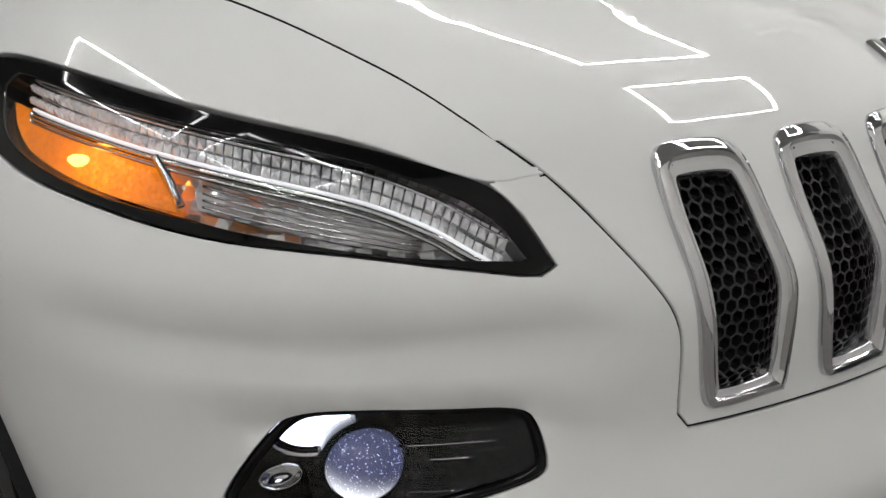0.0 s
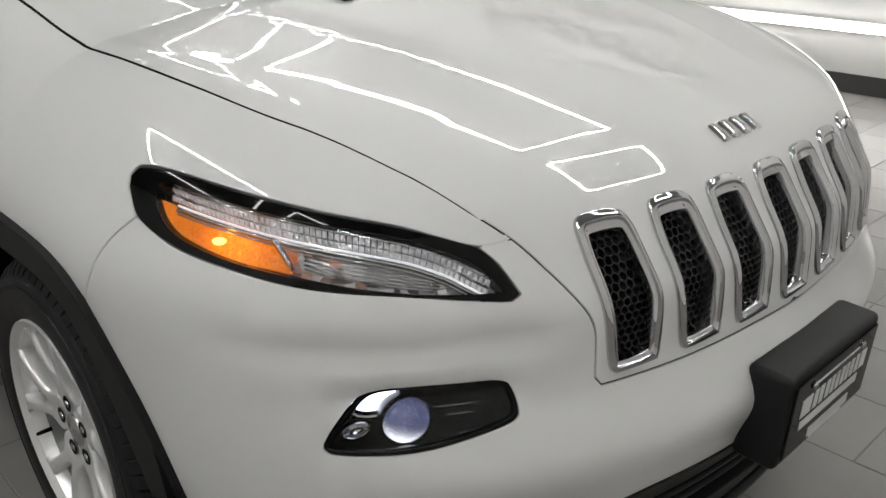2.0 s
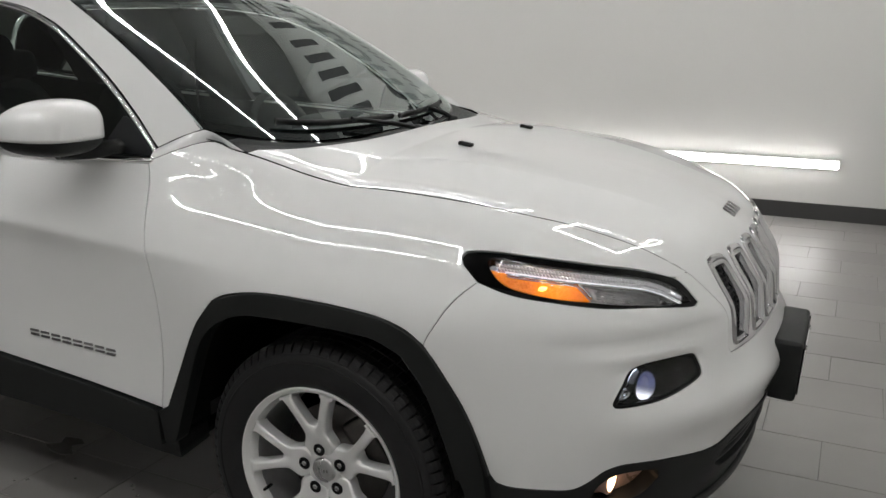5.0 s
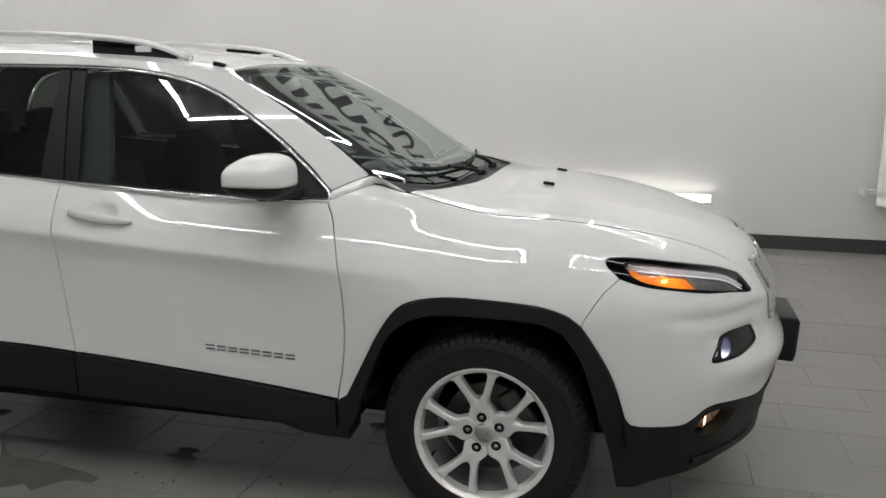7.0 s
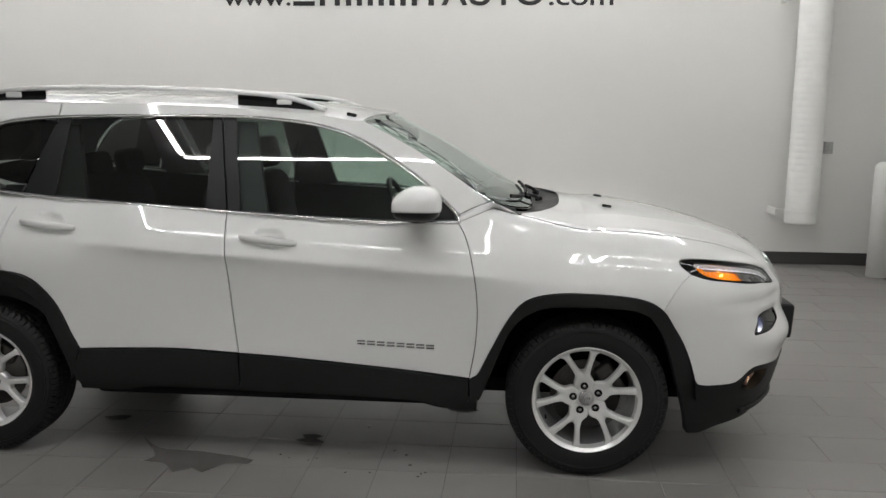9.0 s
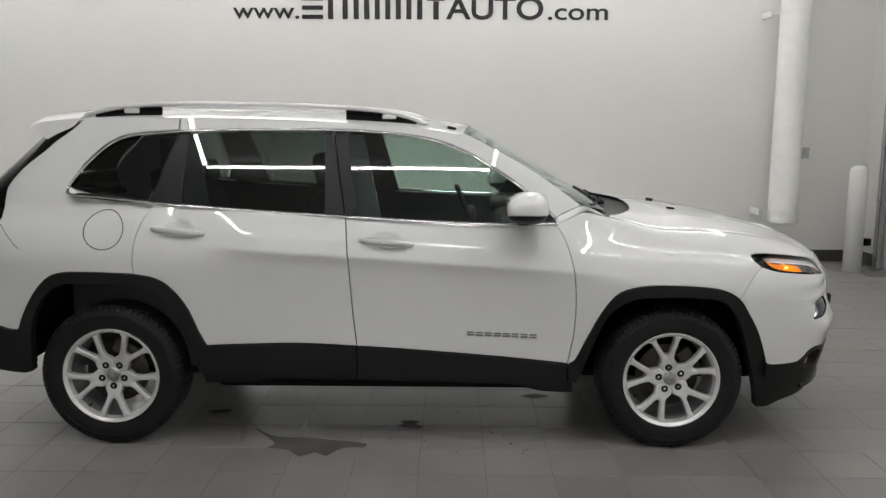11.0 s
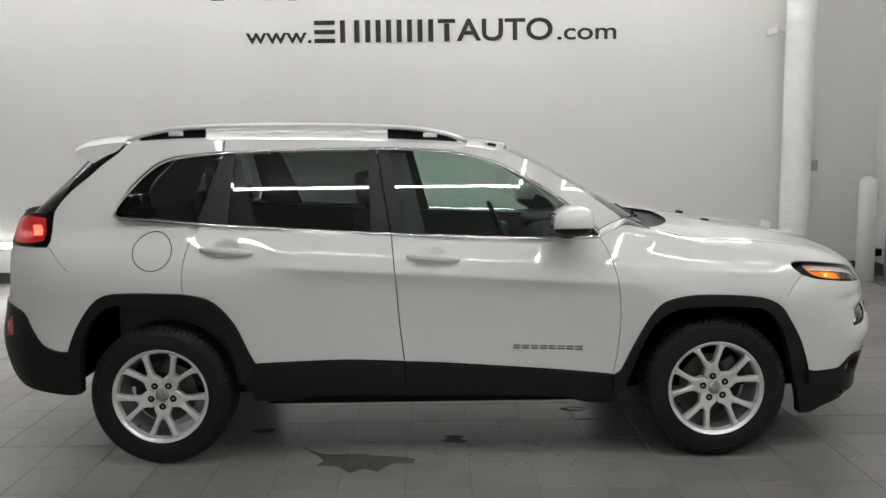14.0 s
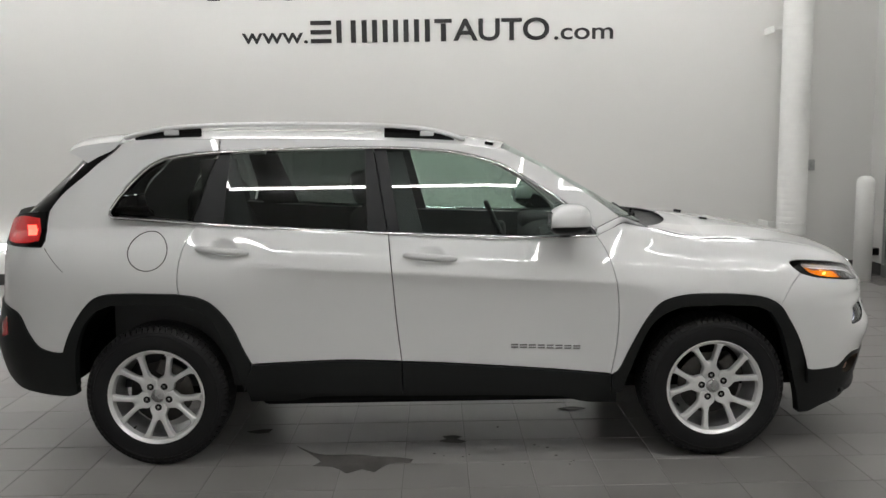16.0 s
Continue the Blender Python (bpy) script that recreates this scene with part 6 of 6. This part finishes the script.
# roof rails
RAIL = line([(-1.545, 1.590), (-1.45, 1.613), (-1.33, 1.634), (-1.15, 1.645), (-0.80, 1.648), (-0.40, 1.640), (-0.12, 1.624), (0.04, 1.598), (0.165, 1.556)], 0.04)
RAIL_LOW = line([(-1.30, 1.600), (-0.2, 1.590), (-0.06, 1.582)], 0.05)
for sgn in (1, -1):
    y = 0.535
    p = np.stack([RAIL[:, 0], -sgn * (y + 0 * RAIL[:, 0]), RAIL[:, 1]], -1)
    n = len(p)
    rad = np.full(n, 0.0125)
    rail = tube("roof_rail", p, rad, ALLOY, top_roof, "silver raised roof rail", flat=1.3, sides=12)
    rz = roof(np.array([-1.42, -1.18, -0.16, 0.06]), np.full(4, y))
    for (x0, x1) in ((-1.49, -1.16), (-0.24, 0.11)):
        xs2 = np.linspace(x0, x1, 12)
        zt = np.interp(xs2, RAIL[:, 0], RAIL[:, 1]) - 0.008
        zb = roof(xs2, np.full(12, y))[:, 2] - 0.004
        zb = np.minimum(zb, zt)
        v = np.concatenate([np.stack([xs2, np.full(12, -sgn * (y - 0.010)), zb], -1), np.stack([xs2, np.full(12, -sgn * (y - 0.010)), zt], -1),
                            np.stack([xs2, np.full(12, -sgn * (y + 0.006)), zb], -1), np.stack([xs2, np.full(12, -sgn * (y + 0.006)), zt], -1)])
        f = [(i, i + 1, 13 + i, 12 + i) for i in range(11)] + [(24 + i, 25 + i, 37 + i, 36 + i) for i in range(11)] + [(i, i + 1, 25 + i, 24 + i) for i in range(11)]
        mesh_ob("rail_foot", v, f, GLOSSBLACK, rail, "black rail foot")
    for x0, x1 in ((-1.345, -1.27), (-0.06, 0.01)):
        zt = float(np.interp((x0 + x1) / 2, RAIL[:, 0], RAIL[:, 1])) - 0.010
        zb = float(roof(np.array([x0]), np.array([y]))[0, 2]) + 0.012
        part("rail_post", box_bm((x0, -sgn * y - 0.012, min(zb, zt - 0.012)), (x1, -sgn * y + 0.012, zt), 0.005), ALLOY, rail, flat=True)
    # end clip of the roof joint
    zc_ = float(roof(np.array([0.285]), np.array([0.545]))[0, 2])
    part("roof_clip", box_bm((-0.022, -0.014, -0.004), (0.022, 0.014, 0.012), 0.005), GLOSSBLACK, top_roof, "small black roof clip", at=Matrix.Translation((0.285, -sgn * 0.548, zc_)) @ Matrix.Rotation(0.2, 4, "Y"))

# ---- tail: spoiler, rear glass, lamps, bumper ----
SP = [(-1.56, 1.574), (-1.66, 1.567), (-1.76, 1.555), (-1.80, 1.542), (-1.822, 1.528), (-1.815, 1.516), (-1.78, 1.506), (-1.75, 1.488), (-1.71, 1.462), (-1.64, 1.50), (-1.58, 1.545)]
ys = np.linspace(-1, 1, 21)
sv, sf = [], []
for y in ys:
    for x, z in SP:
        w = float(glass_w(x, 1.55) + 0.010 + (1.57 - z) * 0.30)
        up = 0.052 * (1 - 0.55 * y**2 - 0.45 * y**6) * (1.0 if z > 1.515 else 0.7)
        sv.append((x - 0.06 * (1 - y * y) * (1 if x < -1.70 else 0), y * w, z + up))
n = len(SP)
for j in range(20):
    for i in range(n):
        k = (i + 1) % n
        sf.append((j * n + i, j * n + k, (j + 1) * n + k, (j + 1) * n + i))
sf += [tuple(range(n)), tuple(20 * n + i for i in reversed(range(n)))]
bm = bmesh.new()
bv = [bm.verts.new(v) for v in sv]
for f in sf:
    bm.faces.new([bv[i] for i in f])
part("roof_spoiler", bm, PAINT, car, "white roof spoiler", angle=45)
# rear window and its black side blades
D_EDGE = line([(-1.937, 1.238), (-1.92, 1.302), (-1.88, 1.355), (-1.812, 1.41), (-1.742, 1.467), (-1.695, 1.50), (-1.640, 1.528)], 0.02)
cols = []
for s, z in D_EDGE:
    a_ = quarter(np.array(s), np.array(z)) + [-0.002, 0.006, 0]
    k = (z - 1.24) / 0.26
    b_ = np.array([-2.015 + 0.265 * k, -0.60 + 0.085 * k, z - 0.004])
    c_ = np.array([-2.085 + 0.265 * k, -0.35, z])
    d_ = np.array([-2.110 + 0.265 * k, 0.0, z])
    cols.append([a_, (a_ + b_) / 2 + [-0.012, -0.010, 0], b_, c_, d_])
cols = np.array(cols)
for sgn in (1, -1):
    v = (cols * [1, sgn, 1]).reshape(-1, 3)
    f = [(i * 5 + j, i * 5 + j + 1, (i + 1) * 5 + j + 1, (i + 1) * 5 + j) for i in range(len(cols) - 1) for j in range(4)]
    mesh_ob("rear_window", v, f, GLOSSBLACK, car, "black tinted rear window")
TAIL = [(-1.937, 1.238), (-1.925, 1.205), (-1.912, 1.155), (-1.889, 1.107), (-1.897, 1.083), (-1.995, 1.080), (-2.13, 1.085), (-2.28, 1.14), (-2.297, 1.20), (-2.10, 1.228)]
REDL = [(-1.972, 1.205), (-1.943, 1.155), (-1.922, 1.105), (-2.0, 1.094), (-2.135, 1.098), (-2.228, 1.143), (-2.242, 1.193), (-2.10, 1.212)]
tail_m = sheet(quarter, from_side, line(TAIL, 0.015, True), step=0.02, depth=0.02, lift=0.006)
red_m = sheet(quarter, from_side, line(REDL, 0.015, True), step=0.015, depth=0.006, lift=0.012)
dot_m = sheet(quarter, from_side, line([(-2.035, 1.170), (-1.975, 1.172), (-1.945, 1.125), (-1.997, 1.122)], 0.01, True), step=0.01, depth=0.002, lift=0.0135)
for sgn in (1, -1):
    fl = (lambda m: m) if sgn > 0 else flipped
    tl = put("tail_lamp", fl(tail_m), GLOSSBLACK, car, "red tail lamp in a black surround, lit")
    put("red_lens", fl(red_m), TAILLENS, tl)
    put("lit_area", fl(dot_m), LAMPRED, tl)
REAR_TOP = [(-1.782, 0.571), (-1.83, 0.573), (-1.90, 0.600), (-1.962, 0.673), (-2.025, 0.753), (-2.105, 0.778), (-2.25, 0.798), (S_TAIL + 0.01, 0.80)]
rb_pts = REAR_TOP + [(S_TAIL + 0.01, 0.47), (-2.25, 0.45), (-2.10, 0.388), (-1.95, 0.367), (-1.79, 0.357), (-1.745, 0.370), (-1.735, 0.47)]
m = sheet(quarter, from_side, line(rb_pts, 0.025, True, 30), step=0.03, depth=0.04, lift=0.010)
both("rear_bumper", m, CLAD, car, "black plastic rear bumper")
both("bumper_reflector", sheet(quarter, from_side, line([(-2.115, 0.735), (-2.088, 0.650), (-2.143, 0.632), (-2.157, 0.695)], 0.02, True), step=0.02, depth=0.006, lift=0.014), REDLENS, car, "dark red rear reflector")
tg = sheet(quarter, from_side, line([(-2.253, 0.80), (-2.253, 1.082), (-2.305, 1.10), (-2.305, 1.236), (S_TAIL + 0.01, 1.236), (S_TAIL + 0.01, 0.80)], 0.03, True), step=0.04, depth=0.0)
both("tailgate", tg, PAINT, car)

# ---- cabin ----
cab = part("cabin_floor", box_bm((-1.7, -0.74, 0.36), (0.9, 0.74, 0.40)), TRIM, car, flat=True)
for sgn in (1, -1):
    xs3 = np.linspace(-1.6, 0.85, 30)
    v, f = [], []
    for x in xs3:
        zb = float(belt_z(min(x, 0.8)))
        wy = float(glass_w(x, zb)) - 0.025
        v += [(x, -sgn * wy, 0.38), (x, -sgn * (wy - 0.02), 0.75), (x, -sgn * wy, zb - 0.012)]
    for i in range(29):
        for j in range(2):
            f.append((3 * i + j, 3 * i + 3 + j, 3 * i + 4 + j, 3 * i + 1 + j))
    mesh_ob("door_trim", v, f, TRIM, car, "black cabin door trim")
m = sheet(roof, upward, roof_loop * 0.97 + [-0.01, 0], step=0.08, depth=0.0, lift=-0.035)
put("headliner", m, LINING, car, "light grey headliner")
vs, fs = blob((0.78, 0, 0.93), (0.26, 0.74, 0.15), (0.5, 0.35), 32, 12)
dash = mesh_ob("dashboard", vs, fs, TRIM, car, "black dashboard")
vs, fs = blob((0.62, 0.37, 1.06), (0.10, 0.20, 0.05), (0.6, 0.6))
mesh_ob("instrument_hood", vs, fs, TRIM, dash)
t = np.linspace(0, 2 * np.pi, 41)[:-1]
ax = Matrix.Translation((0.40, 0.37, 1.00)) @ Matrix.Rotation(radians(-25), 4, "Y")
pts = [tuple(ax @ Vector((0, 0.185 * math.cos(q), 0.185 * math.sin(q)))) for q in t]
tube("steering_wheel", pts, 0.015, TRIM, dash, "black steering wheel", closed=True, up=(1, 0, 0.2))
vs, fs = blob((0.41, 0.37, 0.995), (0.03, 0.085, 0.06))
mesh_ob("wheel_boss", vs, fs, TRIM, dash)


def seat(x, y, w):
    vs, fs = blob((x + 0.22, y, 0.62), (0.27, w, 0.10), (0.5, 0.4))
    b = mesh_ob("seat", vs, fs, SEATCLOTH, car, "black cloth seat")
    M = Matrix.Translation((x - 0.06, y, 0.66)) @ Matrix.Rotation(radians(-9.8), 4, "Y")
    vs, fs = blob((0, 0, 0.26), (0.080, w * 0.90, 0.30), (0.5, 0.45))
    mesh_ob("backrest", vs, fs, SEATCLOTH, b, at=M)
    return b, M


for y in (-0.37, 0.37):
    b, M = seat(-0.22, y, 0.25)
    vs, fs = blob((0.02, 0, 0.665), (0.050, 0.118, 0.088), (0.5, 0.5))
    mesh_ob("headrest", vs, fs, SEATCLOTH, b, at=M)
    for d in (-0.05, 0.05):
        part("headrest_post", lathe_bm([(0.54, 0.006), (0.62, 0.006)], 10, "z"), CHROME, b, at=M @ Matrix.Translation((0.01, d, 0)))
b, M = seat(-1.05, 0.0, 0.64)
for y in (-0.40, 0.0, 0.40):
    vs, fs = blob((0.01, y, 0.60), (0.05, 0.12, 0.07), (0.5, 0.5))
    mesh_ob("headrest", vs, fs, SEATCLOTH, b, at=M)
vs, fs = blob((0.50, 0.0, 1.435), (0.02, 0.115, 0.035), (0.5, 0.5))
mesh_ob("inside_mirror", vs, fs, TRIM, car, "black inside mirror")
for sgn in (1, -1):
    p = line([(-0.23, -0.60 * sgn, 1.46), (-0.28, -0.63 * sgn, 1.30), (-0.30, -0.66 * sgn, 1.02)], 0.05)
    tube("belt_strap", p, 0.02, TRIM, car, flat=0.2)
    vis = part("sun_visor", box_bm((-0.14, -0.19, -0.008), (0.0, 0.19, 0.008), 0.006), LINING, car, at=Matrix.Translation((0.36, 0.34 * sgn, 1.50)) @ Matrix.Rotation(0.25, 4, "Y"))
    for x0, x1, zt, wide in ((-0.34, -0.20, 1.50, 0.05), (-1.16, -0.98, 1.48, 0.0)):
        zb = float(belt_z(x0)) - 0.02
        v = [(x, -sgn * (float(glass_w(x, z)) - 0.03), z) for x, z in ((x0 + 0.05, zb), (x1 + wide + 0.10, zb), (x1 + wide, zt), (x0, zt))]
        v += [(x, y + sgn * 0.03, z) for x, y, z in v]
        mesh_ob("inner_pillar", v, [(0, 1, 2, 3), (7, 6, 5, 4), (0, 4, 5, 1), (1, 5, 6, 2), (2, 6, 7, 3), (3, 7, 4, 0)], TRIM, car, flat=True)

# ---- wet marks left on the floor ----


def wet(name, pts, label, lift=0.0025):
    m = sheet(lambda u, v: np.stack([u, v, 0 * u + 0.0022], -1), upward, line(pts, 0.02, True, 50), step=0.05, depth=0.0012)
    ob = mesh_ob(name, m[0], m[1], WET, None, "", normals=m[2])
    edge = line(pts, 0.012, True, 50)
    rim_ = np.stack([edge[:, 0], edge[:, 1], np.full(len(edge), 0.0022)], -1)
    tube("rim", rim_, 0.0016, WATER, ob, closed=True, sides=6)
    return tagged(ob, label, "puddle")


wet("puddle", [(-0.72, -0.64), (-0.62, -0.74), (-0.55, -0.77), (-0.40, -0.775), (-0.30, -0.80), (-0.20, -0.82), (-0.12, -0.85), (-0.13, -0.89), (-0.23, -0.90), (-0.30, -1.0), (-0.36, -0.96), (-0.43, -1.01), (-0.50, -0.93), (-0.60, -0.91), (-0.57, -0.86), (-0.60, -0.80)], "thin dark wet patch on the floor tiles")
wet("puddle", [(0.01, -0.60), (0.05, -0.57), (0.03, -0.53), (0.09, -0.52), (0.13, -0.54), (0.10, -0.57), (0.15, -0.61), (0.12, -0.63), (0.05, -0.62)], "small dark wet spot on the floor tiles")
wet("puddle", [(-1.03, -0.40), (-0.95, -0.37), (-0.90, -0.37), (-0.91, -0.42), (-0.97, -0.43)], "small dark wet spot on the floor tiles")
wet("puddle", [(0.70, -0.10), (0.78, -0.07), (0.86, -0.10), (0.80, -0.13), (0.73, -0.12)], "small dark wet spot on the floor tiles")
rd = random.Random(9)
drop = part("water_drop", lathe_bm([(0.0, 0.006), (0.0016, 0.0052), (0.0030, 0.003), (0.0034, 0.0001)], 12, "z"), WATER)
tagged(drop, "tiny clear water drop on the floor tiles", "water drop", "water drops")
drop.location = (0.16, -0.80, 0.0008)
for i in range(14):
    copy_thing(drop, Matrix.Translation((rd.uniform(-0.1, 0.75), rd.uniform(-0.95, -0.35), 0.0008)) @ Matrix.Scale(rd.uniform(0.6, 1.5), 4))


# ---- floor: tiles, each a piece; those past the walked stretch joined ----
TP, TX, TY, TG = 0.305, 0.145, -0.895, 0.003
floor = tagged(part("floor", box_bm((XWEST - 0.2, YF - 0.2, -0.12), (XE + 0.2, YB + 0.2, -0.002)), GROUT, flat=True), "grey porcelain tile floor with thin grout joints", kind="structure")


def tile_mesh(w):
    """A tile w wide with its edges eased."""
    bm = box_bm((TG / 2, TG / 2, -0.012), (w - TG / 2, TP - TG / 2, 0.0))
    bmesh.ops.bevel(bm, geom=[e for e in bm.edges if all(v.co.z > -0.001 for v in e.verts)], offset=0.0015, segments=1, affect="EDGES")
    bmesh.ops.recalc_face_normals(bm, faces=bm.faces)
    me = bpy.data.meshes.new("tile")
    bm.to_mesh(me)
    bm.free()
    me.materials.append(TILE)
    return me


# square tiles up to XB; beyond it long tiles, each row set on by a third
XB, TL = TX + 6 * TP, 0.6105
shapes = {}
cells = []
for j in range(int((YF - TY) / TP) - 1, int((YB - TY) / TP) + 1):
    y = TY + j * TP
    if y < YF - 0.3 or y + TP > YB + 0.3:
        continue
    cuts = [TX + i * TP for i in range(int((XWEST - TX) / TP), 7)]
    q = XB + (2.485 - 0.2035 * (j - 4) - XB) % TL
    while q < XE + 0.15:
        if q - cuts[-1] > 0.02:
            cuts.append(q)
        q += TL
    cells += [(a, y, round(b - a, 3)) for a, b in zip(cuts, cuts[1:])]
rest_v, rest_f, count, total = [], [], 0, 0
rng = random.Random(4)
for x, y, w in cells:
    if w not in shapes:
        me = tile_mesh(w)
        shapes[w] = me, np.array([v.co for v in me.vertices]), [tuple(p.vertices) for p in me.polygons]
    me, co, fc = shapes[w]
    dz = rng.uniform(-0.0006, 0.0006)
    if -2.6 < x < 3.4 and -1.7 < y < -0.15 and count < 300:
        t = new("tile", me)
        t.parent, t.location = floor, (x, y, dz)
        count += 1
    else:
        rest_v.append(co + [x, y, dz])
        rest_f += [tuple(k + total for k in f) for f in fc]
        total += len(co)
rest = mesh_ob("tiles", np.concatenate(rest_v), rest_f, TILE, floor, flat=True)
tagged(rest, kind="stuff")
